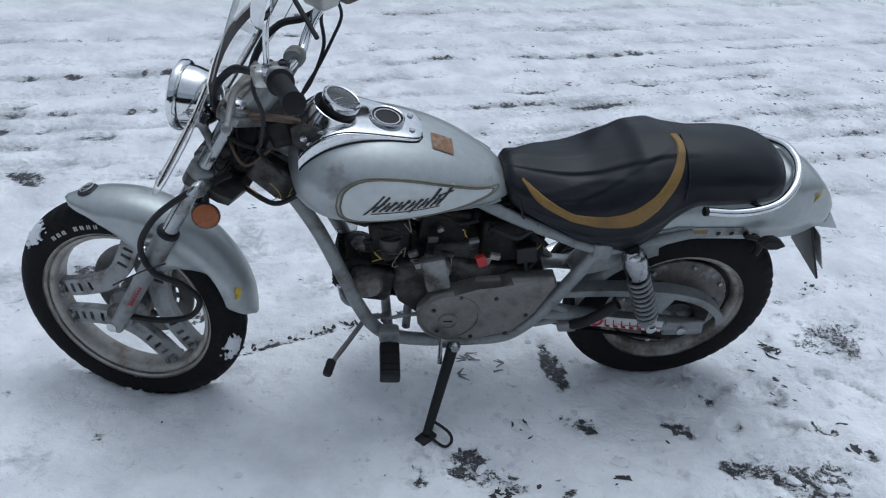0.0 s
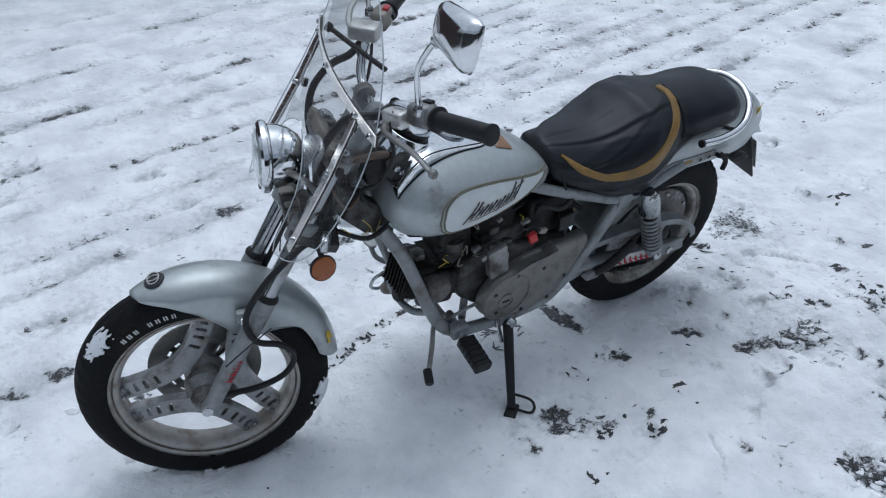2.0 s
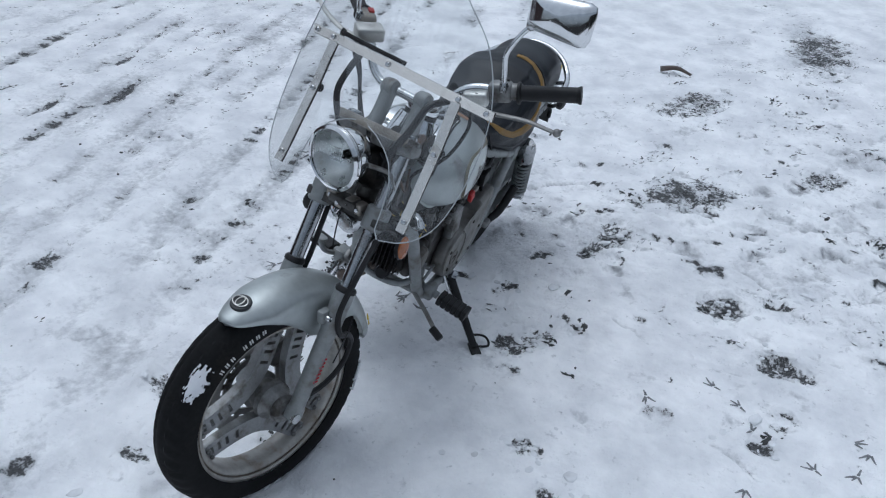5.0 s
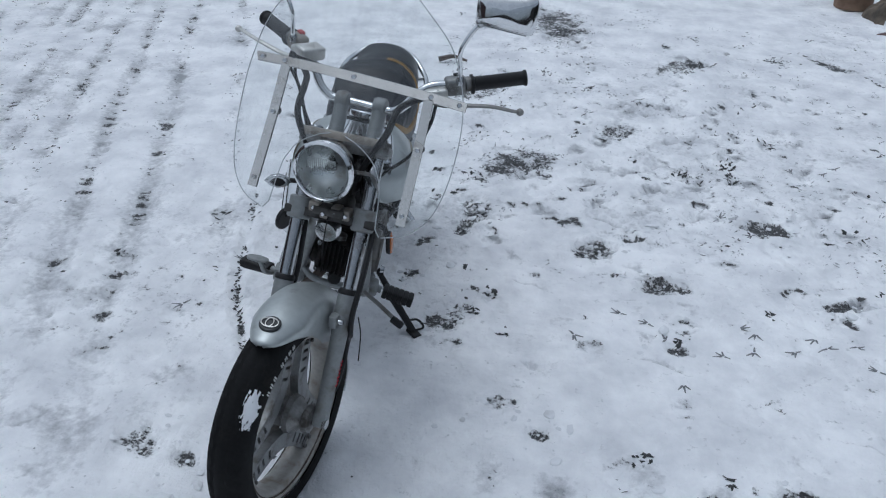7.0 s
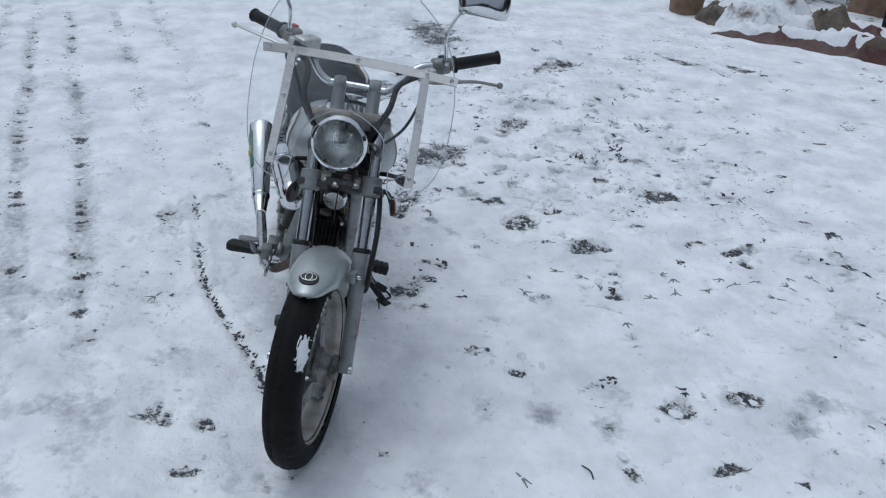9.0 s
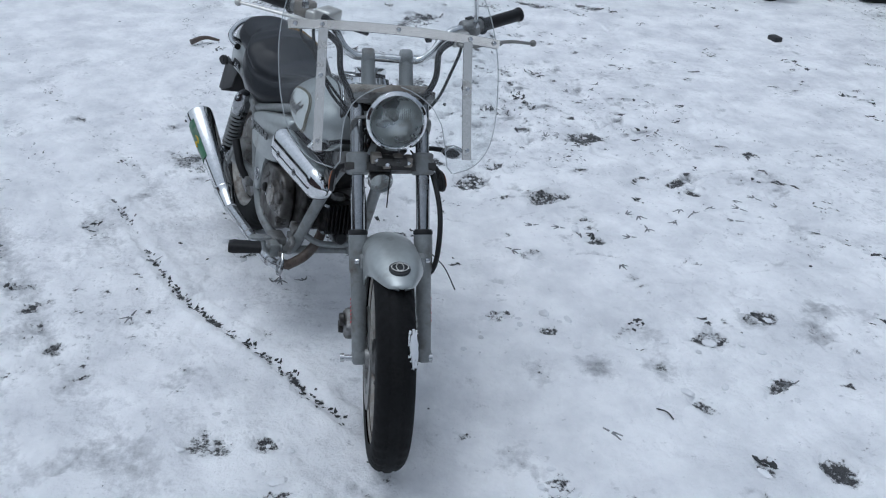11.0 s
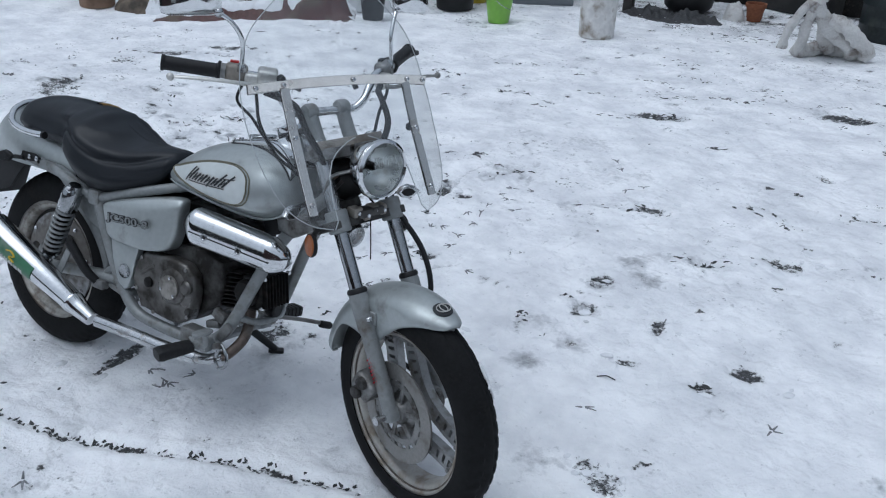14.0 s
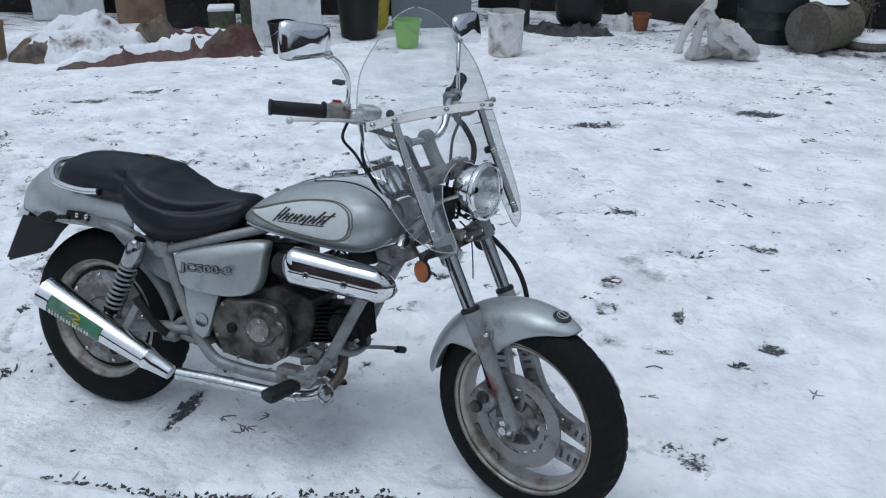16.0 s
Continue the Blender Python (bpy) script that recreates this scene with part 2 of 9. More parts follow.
def snow_material():
    """Trodden snow: white crust with soft relief shading painted in, greyer where thin, wet black soil where it is worn
    through.
    """
    m = bpy.data.materials.new("trodden_snow")
    m.use_nodes = True
    nt = m.node_tree
    n, link = nt.nodes, nt.links.new
    p = n["Principled BSDF"]
    co = n.new("ShaderNodeTexCoord")

    def noise_at(scale, detail=6, rough=0.55):
        t = n.new("ShaderNodeTexNoise")
        t.inputs["Scale"].default_value, t.inputs["Detail"].default_value, t.inputs["Roughness"].default_value = scale, detail, rough
        link(co.outputs["Object"], t.inputs["Vector"])
        return t.outputs["Fac"]

    def math_node(op, a, b, c=None):
        t = n.new("ShaderNodeMath")
        t.operation = op
        for i, v in enumerate((a, b, c)):
            if v is None:
                continue
            if isinstance(v, (int, float)):
                t.inputs[i].default_value = v
            else:
                link(v, t.inputs[i])
        return t.outputs[0]

    def band(v, lo, hi, a=0.0, b=1.0):
        t = n.new("ShaderNodeMapRange")
        t.inputs["From Min"].default_value, t.inputs["From Max"].default_value = lo, hi
        t.inputs["To Min"].default_value, t.inputs["To Max"].default_value = a, b
        link(v, t.inputs["Value"])
        return t.outputs["Result"]

    def mixed(f, a, b):
        t = n.new("ShaderNodeMix")
        t.data_type = "RGBA"
        for key, v in (("A", a), ("B", b)):
            if isinstance(v, tuple):
                t.inputs[key].default_value = (*v, 1)
            else:
                link(v, t.inputs[key])
        link(f, t.inputs["Factor"])
        return t.outputs["Result"]

    bare = n.new("ShaderNodeAttribute")
    bare.attribute_name = "bare"
    thin = n.new("ShaderNodeAttribute")
    thin.attribute_name = "thin"
    clump = math_node("MULTIPLY_ADD", noise_at(55, 5, 0.7), 0.75, math_node("MULTIPLY", noise_at(150, 3, 0.6), 0.35))
    holes = band(math_node("ADD", bare.outputs["Fac"], math_node("MULTIPLY", clump, 1.35)), 1.135, 1.27)
    busy = n.new("ShaderNodeAttribute")
    busy.attribute_name = "busy"
    speck = math_node("MULTIPLY_ADD", noise_at(21, 4, 0.62), 0.62, math_node("MULTIPLY", noise_at(70, 4, 0.6), 0.38))
    speck = math_node("MULTIPLY_ADD", busy.outputs["Fac"], 0.118, speck)
    holes = math_node("MAXIMUM", holes, band(speck, 0.682, 0.712))
    grey = math_node("MAXIMUM", band(math_node("ADD", thin.outputs["Fac"], math_node("MULTIPLY", noise_at(38, 6, 0.65), 0.9)), 0.56, 1.08), band(speck, 0.60, 0.72, 0.0, 0.75))
    # Broad light and grey tones paint the soft shading of the snow's relief.
    snow = mixed(band(noise_at(3.5, 8, 0.62), 0.38, 0.66), (0.96, 0.965, 0.975), (0.72, 0.73, 0.755))
    snow = mixed(grey, snow, (0.37, 0.38, 0.40))
    soil = mixed(band(noise_at(90, 4), 0.35, 0.65), (0.026, 0.027, 0.030), (0.072, 0.073, 0.075))
    link(mixed(holes, snow, soil), p.inputs["Base Color"])
    link(band(holes, 0, 1, 0.75, 0.45), p.inputs["Roughness"])
    p.inputs["Specular IOR Level"].default_value = 0.5
    h = math_node("MULTIPLY_ADD", noise_at(45, 6, 0.6), 0.0058, math_node("MULTIPLY", noise_at(220, 3, 0.6), 0.0030))
    h = math_node("MULTIPLY_ADD", noise_at(13, 5, 0.5), 0.026, h)
    h = math_node("SUBTRACT", h, math_node("MULTIPLY", holes, 0.006))
    b = n.new("ShaderNodeBump")
    b.inputs["Strength"].default_value, b.inputs["Distance"].default_value = 1.0, 1.0
    link(h, b.inputs["Height"])
    link(b.outputs["Normal"], p.inputs["Normal"])
    return m


SNOW_GROUND = snow_material()
SNOW = material("settled_snow", (0.78, 0.79, 0.81), 0.8, 0, 40, 0.04, 0.004, stain=(0.6, 0.6, 0.61), stain_at=0.62, stain_scale=9, spec=0.3)
DUSTED = material("snow_dusted_sacking", (0.74, 0.75, 0.77), 0.8, 0, 26, 0.06, 0.004, stain=(0.13, 0.10, 0.085), stain_at=0.60, stain_scale=5, spec=0.3)
SLUSH = material("grey_slush", (0.46, 0.47, 0.49), 0.7, 0, 60, 0.35, 0.002)
TRACK_GREY = material("thin_trodden_snow", (0.20, 0.205, 0.215), 0.7, 0, 60, 0.4)
SOIL = material("wet_soil", (0.028, 0.029, 0.031), 0.6, 0, 90, 0.4, 0.002)
WOOD_DARK = material("weathered_wood", (0.030, 0.027, 0.025), 0.8, 0, 25, 0.35, 0.003, stain=(0.016, 0.016, 0.016), stain_at=0.5, stain_scale=3)
# Colour of an added, unseen wall that the straps and screen reflect.
UNSEEN_RED = material("dark_red_for_reflections", (0.050, 0.024, 0.022), 0.7, 0, 12, 0.25, stain=(0.045, 0.03, 0.028), stain_at=0.55, stain_scale=1.5)
BARK = material("log_bark", (0.10, 0.085, 0.065), 0.85, 0, 30, 0.4, 0.006, stain=(0.12, 0.12, 0.06), stain_at=0.58, stain_scale=5)
ENDGRAIN = material("log_end_grain", (0.075, 0.062, 0.050), 0.85, 0, 40, 0.25, 0.002, stain=(0.12, 0.115, 0.10), stain_at=0.55, stain_scale=6)
LIME = material("lime_plastic", (0.22, 0.45, 0.06), 0.4, 0, 30, 0.06)
GREY_PLASTIC = material("grey_plastic", (0.13, 0.145, 0.16), 0.45, 0, 30, 0.08)
WHITE_PAIL = material("stained_white_plastic", (0.64, 0.63, 0.61), 0.55, 0, 20, 0.15, stain=(0.24, 0.2, 0.16), stain_at=0.58, stain_scale=8)
TARP_RED = material("faded_red_tarpaulin", (0.075, 0.028, 0.025), 0.6, 0, 30, 0.3, 0.002, stain=(0.10, 0.075, 0.055), stain_at=0.56, stain_scale=5)
TARP_BROWN = material("muddy_sacking", (0.15, 0.12, 0.09), 0.8, 0, 40, 0.3, 0.003, stain=(0.06, 0.05, 0.04), stain_at=0.55, stain_scale=6)
CLOTH = material("grubby_white_cloth", (0.58, 0.57, 0.55), 0.8, 0, 60, 0.1, 0.002, stain=(0.25, 0.22, 0.2), stain_at=0.6, stain_scale=7)
BOARD = material("pale_painted_board", (0.62, 0.63, 0.64), 0.6, 0, 25, 0.08, stain=(0.38, 0.38, 0.37), stain_at=0.62, stain_scale=6)
CARD = material("brown_cardboard", (0.23, 0.15, 0.10), 0.8, 0, 20, 0.12, stain=(0.14, 0.09, 0.06), stain_at=0.6)
DARK_GREEN = material("dark_green_steel", (0.010, 0.015, 0.016), 0.5, 0.2, 30, 0.25, stain=(0.03, 0.035, 0.03), stain_at=0.58)
MOSS = material("mossy_block", (0.06, 0.065, 0.045), 0.85, 0, 30, 0.3, 0.004, stain=(0.10, 0.12, 0.04), stain_at=0.55)
YELLOW_TUB = material("yellow_plastic", (0.45, 0.36, 0.03), 0.5)
TERRACOTTA = material("terracotta", (0.2, 0.07, 0.03), 0.8, 0, 40, 0.2)


# ---- shapes ----
def empty_bm():
    return bmesh.new()


def smooth_path(pts, steps):
    """A Catmull-Rom curve through the points."""
    p = [Vector(q) for q in pts]
    if steps < 2 or len(p) < 3:
        return p
    p = [2 * p[0] - p[1], *p, 2 * p[-1] - p[-2]]
    out = []
    for a, b, c, d in zip(p, p[1:], p[2:], p[3:]):
        for k in range(steps):
            t = k / steps
            out.append(0.5 * (2 * b + (c - a) * t + (2 * a - 5 * b + 4 * c - d) * t * t + (3 * b - a - 3 * c + d) * t**3))
    return [*out, p[-2]]


def loft(bm, rings, caps=True, closed=True):
    vs = [[bm.verts.new(q) for q in ring] for ring in rings]
    for a, b in zip(vs, vs[1:]):
        k = len(a)
        for i in range(k if closed else k - 1):
            j = (i + 1) % k
            bm.faces.new((a[i], a[j], b[j], b[i]))
    if caps and closed:
        bm.faces.new(vs[0][::-1])
        bm.faces.new(vs[-1])
    return bm


def tube(bm, pts, r, n=10, steps=5, caps=True, flat=1.0):
    """A round (or flattened) bar along a smooth path; r may be one radius or one for each end."""
    path = smooth_path(pts, steps)
    r0, r1 = r if isinstance(r, tuple) else (r, r)
    t = (path[1] - path[0]).normalized()
    side = t.cross(Vector((0, 0, 1)))
    if side.length < 0.05:
        side = t.cross(Vector((0, 1, 0)))
    side.normalize()
    rings = []
    for i, q in enumerate(path):
        t = (path[min(i + 1, len(path) - 1)] - path[max(i - 1, 0)]).normalized()
        side = (side - t * side.dot(t)).normalized()
        up = t.cross(side)
        rr = r0 + (r1 - r0) * i / (len(path) - 1)
        rings.append([q + rr * (math.cos(a) * side + flat * math.sin(a) * up) for a in (2 * math.pi * k / n for k in range(n))])
    loft(bm, rings, caps)
    return bm


def lathe(bm, profile, origin=(0, 0, 0), axis=(0, 1, 0), n=40, caps=True, squash=1.0):
    """Turns (radius, distance) pairs round an axis."""
    o, a = Vector(origin), Vector(axis).normalized()
    u = a.cross(Vector((0, 0, 1)))
    u = u.normalized() if u.length > 0.01 else Vector((1, 0, 0))
    v = a.cross(u)
    loft(bm, [[o + a * d + max(r, 1e-5) * (math.cos(t) * u + squash * math.sin(t) * v) for t in (2 * math.pi * k / n for k in range(n))] for r, d in profile], caps)
    return bm


def slab(bm, outline, o, u, v, thick, round_edge=0.0):
    """A plate: a flat outline in the plane of u and v at o, with a thickness along their normal."""
    o, u, v = Vector(o), Vector(u).normalized(), Vector(v).normalized()
    w = u.cross(v)
    lo = [bm.verts.new(o + a * u + b * v) for a, b in outline]
    hi = [bm.verts.new(o + a * u + b * v + thick * w) for a, b in outline]
    k = len(lo)
    faces = [bm.faces.new(lo[::-1]), bm.faces.new(hi)]
    for i in range(k):
        j = (i + 1) % k
        faces.append(bm.faces.new((lo[i], lo[j], hi[j], hi[i])))
    if round_edge:
        edges = [e for f in faces[:2] for e in f.edges]
        bmesh.ops.bevel(bm, geom=edges, offset=round_edge, segments=3, affect="EDGES", profile=0.5)
    return bm


def block(bm, centre, size, bevel=0.004, turn=None, segments=2):
    m = Matrix.Translation(centre) @ (turn.to_4x4() if turn else Matrix()) @ Matrix.Diagonal((*size, 1))
    made = bmesh.ops.create_cube(bm, size=1, matrix=m)
    if bevel:
        edges = list({e for q in made["verts"] for e in q.link_edges})
        bmesh.ops.bevel(bm, geom=edges, offset=bevel, segments=segments, affect="EDGES", profile=0.5)
    return bm


def bolt(bm, at, axis, r=0.006, h=0.005):
    lathe(bm, [(r, 0), (r, h * 0.7), (r * 0.7, h), (0, h)], at, axis, 10)
    return bm


def superellipse(n, a, b, power):
    out = []
    for k in range(n):
        t = 2 * math.pi * k / n
        c, s = math.cos(t), math.sin(t)
        out.append((a * math.copysign(abs(c) ** (2 / power), c), b * math.copysign(abs(s) ** (2 / power), s)))
    return out


def lerp_table(table, x):
    xs = [q[0] for q in table]
    return [float(np.interp(x, xs, [q[k] for q in table])) for k in range(1, len(table[0]))]


def smooth_table(table, x):
    """Smooth values between the rows of a table, by its first column."""
    xs = [q[0] for q in table]
    i = int(np.clip(np.searchsorted(xs, x) - 1, 0, len(xs) - 2))
    t = (x - xs[i]) / (xs[i + 1] - xs[i])
    out = []
    for k in range(1, len(table[0])):
        ys = [q[k] for q in table]

        def slope(j):
            if j == 0 or j == len(xs) - 1:
                return (ys[min(j + 1, len(xs) - 1)] - ys[max(j - 1, 0)]) / (xs[min(j + 1, len(xs) - 1)] - xs[max(j - 1, 0)])
            return (ys[j + 1] - ys[j - 1]) / (xs[j + 1] - xs[j - 1])

        h = xs[i + 1] - xs[i]
        out.append((2 * t**3 - 3 * t * t + 1) * ys[i] + (t**3 - 2 * t * t + t) * h * slope(i) + (3 * t * t - 2 * t**3) * ys[i + 1] + (t**3 - t * t) * h * slope(i + 1))
    return out


def finish(name, bm, mat, smooth=True, angle=40):
    bmesh.ops.recalc_face_normals(bm, faces=bm.faces)
    me = bpy.data.meshes.new(name)
    if smooth:
        lim = radians(angle)
        for f in bm.faces:
            f.smooth = True
        for e in bm.edges:
            if len(e.link_faces) == 2 and e.calc_face_angle(0) > lim:
                e.smooth = False
    bm.to_mesh(me)
    bm.free()
    me.materials.append(mat)
    return new(name, me)


def part(name, bm, mat, parent, label="", at=None, smooth=True, angle=40):
    """Links a bmesh as one mesh under a thing or under a part."""
    ob = finish(name, bm, mat, smooth, angle)
    ob.parent = parent
    if at is not None:
        ob.matrix_basis = at
    return tagged(ob, label)


def thing(name, bm, mat, label, category, at=None, group="", kind="", smooth=True, angle=40):
    ob = finish(name, bm, mat, smooth, angle)
    if at is not None:
        ob.matrix_basis = at
    return tagged(ob, label, category, group, kind)


def lettering(name, words, size, swell, thick, mat, parent):
    """Words in the built-in font as a flat raised mesh."""
    curve = bpy.data.curves.new(name, "FONT")
    curve.body, curve.size, curve.offset, curve.extrude = words, size, swell, thick
    probe = new(name, curve)
    me = bpy.data.meshes.new_from_object(probe.evaluated_get(bpy.context.evaluated_depsgraph_get()))
    bpy.data.objects.remove(probe)
    bpy.data.curves.remove(curve)
    me.materials.clear()
    me.materials.append(mat)
    ob = new(name, me)
    ob.parent = parent
    return ob


def stroke_shapes(bm, spec, o, u, v, h, lift):
    """Plain slanted bars that stand for a line of lettering: rows of start, rise, end, rise and weight."""
    o, u, v = Vector(o), Vector(u), Vector(v)
    w = u.cross(v).normalized()
    for a, b, c, d, k in spec:
        p, q = o + a * u + b * v, o + c * u + d * v
        t = (q - p).normalized()
        s = w.cross(t) * k * h
        lo = [bm.verts.new(x + w * lift) for x in (p - s, q - s, q + s, p + s)]
        hi = [bm.verts.new(x.co + w * 0.0015) for x in lo]
        bm.faces.new(hi)
        for i in range(4):
            j = (i + 1) % 4
            bm.faces.new((lo[i], lo[j], hi[j], hi[i]))
    return bm


# ---- ground ----
def value_noise(x, y, seed):
    """Smooth random values on a lattice of whole numbers, for arrays."""
    xi, yi = np.floor(x).astype(np.int64), np.floor(y).astype(np.int64)
    fx, fy = x - xi, y - yi
    fx, fy = fx * fx * (3 - 2 * fx), fy * fy * (3 - 2 * fy)

    def corner(i, j):
        h = (i * 374761393 + j * 668265263 + seed * 1442695041) & 0x7FFFFFFF
        h = ((h ^ (h >> 13)) * 1274126177) & 0x7FFFFFFF
        return ((h ^ (h >> 16)) & 0xFFFF) / 65535.0

    return (corner(xi, yi) * (1 - fx) + corner(xi + 1, yi) * fx) * (1 - fy) + (corner(xi, yi + 1) * (1 - fx) + corner(xi + 1, yi + 1) * fx) * fy


def fbm(x, y, scale, seed, octaves=4, gain=0.5):
    total, amp, norm = 0.0, 1.0, 0.0
    for k in range(octaves):
        total = total + amp * value_noise(x * scale * 2**k + 17.3 * k, y * scale * 2**k - 9.1 * k, seed + k)
        norm += amp
        amp *= gain
    return total / norm


# Worn and trodden places: x, y, length, direction in degrees, width, how bare.
PRINTS = [
    (0.41, 1.84, 0.12, -28, 0.06, 0.75), (0.68, 1.84, 0.10, -38, 0.05, 0.7), (0.13, 1.64, 0.24, -32, 0.10, 0.62), (0.75, 2.04, 0.18, -45, 0.05, 0.5),
    (0.83, 1.69, 0.16, -11, 0.07, 0.62), (1.01, 1.68, 0.18, 14, 0.12, 0.6), (1.08, 1.87, 0.10, -9, 0.04, 0.7), (0.73, 1.15, 0.16, -67, 0.09, 0.7),
    (0.87, 0.99, 0.12, -69, 0.05, 0.75), (0.48, 0.88, 0.18, -91, 0.08, 0.72), (0.09, 0.84, 0.09, -59, 0.06, 0.68), (-0.30, 1.39, 0.09, -76, 0.06, 0.58),
    (-0.43, 1.26, 0.08, -110, 0.05, 0.55), (0.50, 0.24, 0.15, -75, 0.06, 0.8), (1.09, 0.42, 0.18, -86, 0.12, 0.95), (-1.27, 0.75, 0.12, 160, 0.09, 0.9),
]
SCUFFS = [
    (-0.92, 0.97, 0.09, 10, 0.05, 0.72), (-1.20, 0.94, 0.10, 157, 0.05, 0.7), (-1.17, 1.54, 0.20, 155, 0.10, 0.45), (-0.38, -0.26, 0.18, 170, 0.08, 0.62),
    (-1.06, -0.14, 0.16, 174, 0.08, 0.6), (-0.59, -2.39, 0.35, 195, 0.14, 0.75), (0.30, -1.56, 0.37, 206, 0.12, 0.7), (3.66, -0.29, 0.34, 210, 0.10, 0.75),
    (3.48, -0.70, 0.30, 204, 0.12, 0.7), (-0.84, -1.28, 0.12, 139, 0.06, 0.65), (-0.69, 2.39, 0.14, -103, 0.09, 0.55), (-0.73, 2.24, 0.08, -105, 0.05, 0.7),
    (-0.94, 2.24, 0.08, -100, 0.05, 0.7), (-0.63, 0.76, 0.12, -107, 0.08, 0.58), (-0.56, 0.54, 0.12, -97, 0.08, 0.58), (-0.90, 0.69, 0.10, -89, 0.05, 0.6),
]
PATCHES = [
    (0.36, 2.085, 0.26, -78, 0.065, 0.80), (1.54, 1.55, 0.50, -32, 0.26, 0.56), (2.08, 1.07, 0.26, -37, 0.16, 0.60), (4.30, 1.55, 1.1, 17, 0.35, 0.58),
    (0.52, 0.89, 0.16, -97, 0.05, 0.7), (0.77, 1.13, 0.10, -106, 0.05, 0.7), (-1.60, 3.06, 0.22, -34, 0.09, 0.7), (-1.94, 3.77, 0.09, 12, 0.06, 0.75),
    (-1.49, 3.50, 0.16, 24, 0.06, 0.62), (0.46, 4.53, 0.30, 18, 0.07, 0.8), (0.80, 4.38, 0.36, 20, 0.07, 0.85), (1.17, 4.79, 0.24, 20, 0.07, 0.75),
    (-0.02, 5.02, 0.22, 15, 0.07, 0.75), (1.30, 2.35, 0.3, 40, 0.18, 0.5), (2.7, 1.9, 0.6, -20, 0.25, 0.52), (3.4, 0.7, 0.5, -40, 0.2, 0.55),
]
# Shallow drag lines in the snow: from x, y to x, y.
DRAGS = [
    (0.01, 0.98, -0.06, 0.81), (0.57, 0.34, 0.65, 0.11), (0.49, 0.17, 0.55, -0.22), (-0.29, 0.39, -0.37, 0.22), (0.57, 0.90, 0.61, 0.64), (1.04, 1.19, 0.94, 1.02),
    (0.32, 1.13, 0.39, 0.95), (0.92, -0.09, 0.89, -0.33), (0.42, 0.02, 0.40, -0.18), (-0.43, 0.14, -0.49, 0.09), (1.17, 2.15, 1.36, 1.96), (0.45, 1.50, 0.36, 1.28),
]
# Single dark clots where soil is kicked up or shows through.
CLOTS = [
    (1.70, 0.99), (0.37, 0.52), (0.13, 0.83), (-0.55, 0.71), (-0.48, 0.96), (-0.55, 0.53), (2.17, 0.56), (1.49, 0.93), (1.19, -0.14), (0.63, 0.08), (1.38, -0.29), (1.65, -1.97), (1.52, -2.01),
    (1.18, -2.04), (1.32, -1.29), (1.13, -1.36), (-1.18, 0.93), (0.22, -1.64), (-0.83, -1.25), (-0.82, -0.92), (-0.21, -1.28), (-1.00, -1.95), (1.04, 1.86), (1.12, 1.88), (0.79, 1.69), (0.87, 1.67),
    (0.98, 1.66), (1.16, 1.80), (0.49, 1.63), (0.31, 1.53), (0.08, 1.42), (0.18, 1.54), (1.37, 1.93), (1.40, 1.77), (0.72, 1.13), (0.70, 1.20),
]
FAR_CLOTS = [
    (0.72, -2.23), (0.23, -2.16), (0.32, -1.53), (0.17, -1.65), (-0.68, -2.39), (-0.72, -2.89), (-0.40, -2.53), (-0.99, -1.90), (-1.12, -2.18), (-1.20, -0.86), (0.57, -1.35), (0.79, -2.89),
    (0.41, -1.97), (-0.02, -2.31), (-0.14, -2.46), (-0.21, -1.27), (3.34, -0.80), (3.31, -0.50), (3.23, -1.69), (-0.16, -0.11), (3.67, 0.07), (3.84, -0.16), (2.12, -0.96), (1.90, -1.35),
    (0.76, -1.75), (0.35, -1.44), (1.70, -1.90), (0.63, -2.25), (0.76, -2.78), (0.53, -2.52), (0.07, -2.23), (0.40, -0.16), (-0.36, -0.25), (-1.05, -0.12), (-0.83, 0.06), (-0.90, -0.54),
]
# Places where a bird has walked.
BIRDS = [
    (0.22, 0.94), (0.14, 0.88), (0.26, 0.62), (0.24, 0.57), (0.15, 0.45), (0.25, 0.37), (0.19, 0.34), (0.08, 0.69), (0.28, 0.09), (0.20, 0.11), (0.10, 0.20), (0.10, 1.19), (-0.11, 0.83), (0.17, -0.06),
    (1.75, 0.23), (1.83, 0.01), (-0.90, 0.65), (-0.96, 1.29), (0.39, 2.52), (0.02, 2.60), (0.07, 2.00), (0.21, 2.08), (0.09, 2.11), (1.0, 0.5), (1.15, 0.62), (-1.45, 1.0), (-0.2, -0.5), (0.0, -0.62),
]
SMUDGES = [(-0.62, 0.77), (-0.61, 0.58), (-0.60, 0.29), (-0.61, 0.19), (-0.66, 1.17), (-0.99, 1.57), (-0.63, 1.37), (-0.68, 1.22), (-0.55, 0.95), (-0.72, 1.00), (-0.70, 0.40)]
RUTS = [(2.13, 0.42), (2.46, 0.58), (2.88, 0.68), (3.16, 0.74), (3.43, 0.6), (3.63, 0.39), (3.8, 0.64), (4.02, 0.43), (4.2, 0.77), (4.42, 0.6), (4.7, 0.43), (4.98, 0.77), (5.22, 0.43), (5.6, 0.6), (6.1, 0.52), (6.6, 0.52)]
ARC = [(0.95, 2.68), (0.56, 2.568), (0.36, 2.515), (0.13, 2.437), (-0.01, 2.372), (-0.20, 2.266), (-0.37, 2.165), (-0.53, 2.084), (-0.69, 1.995)]


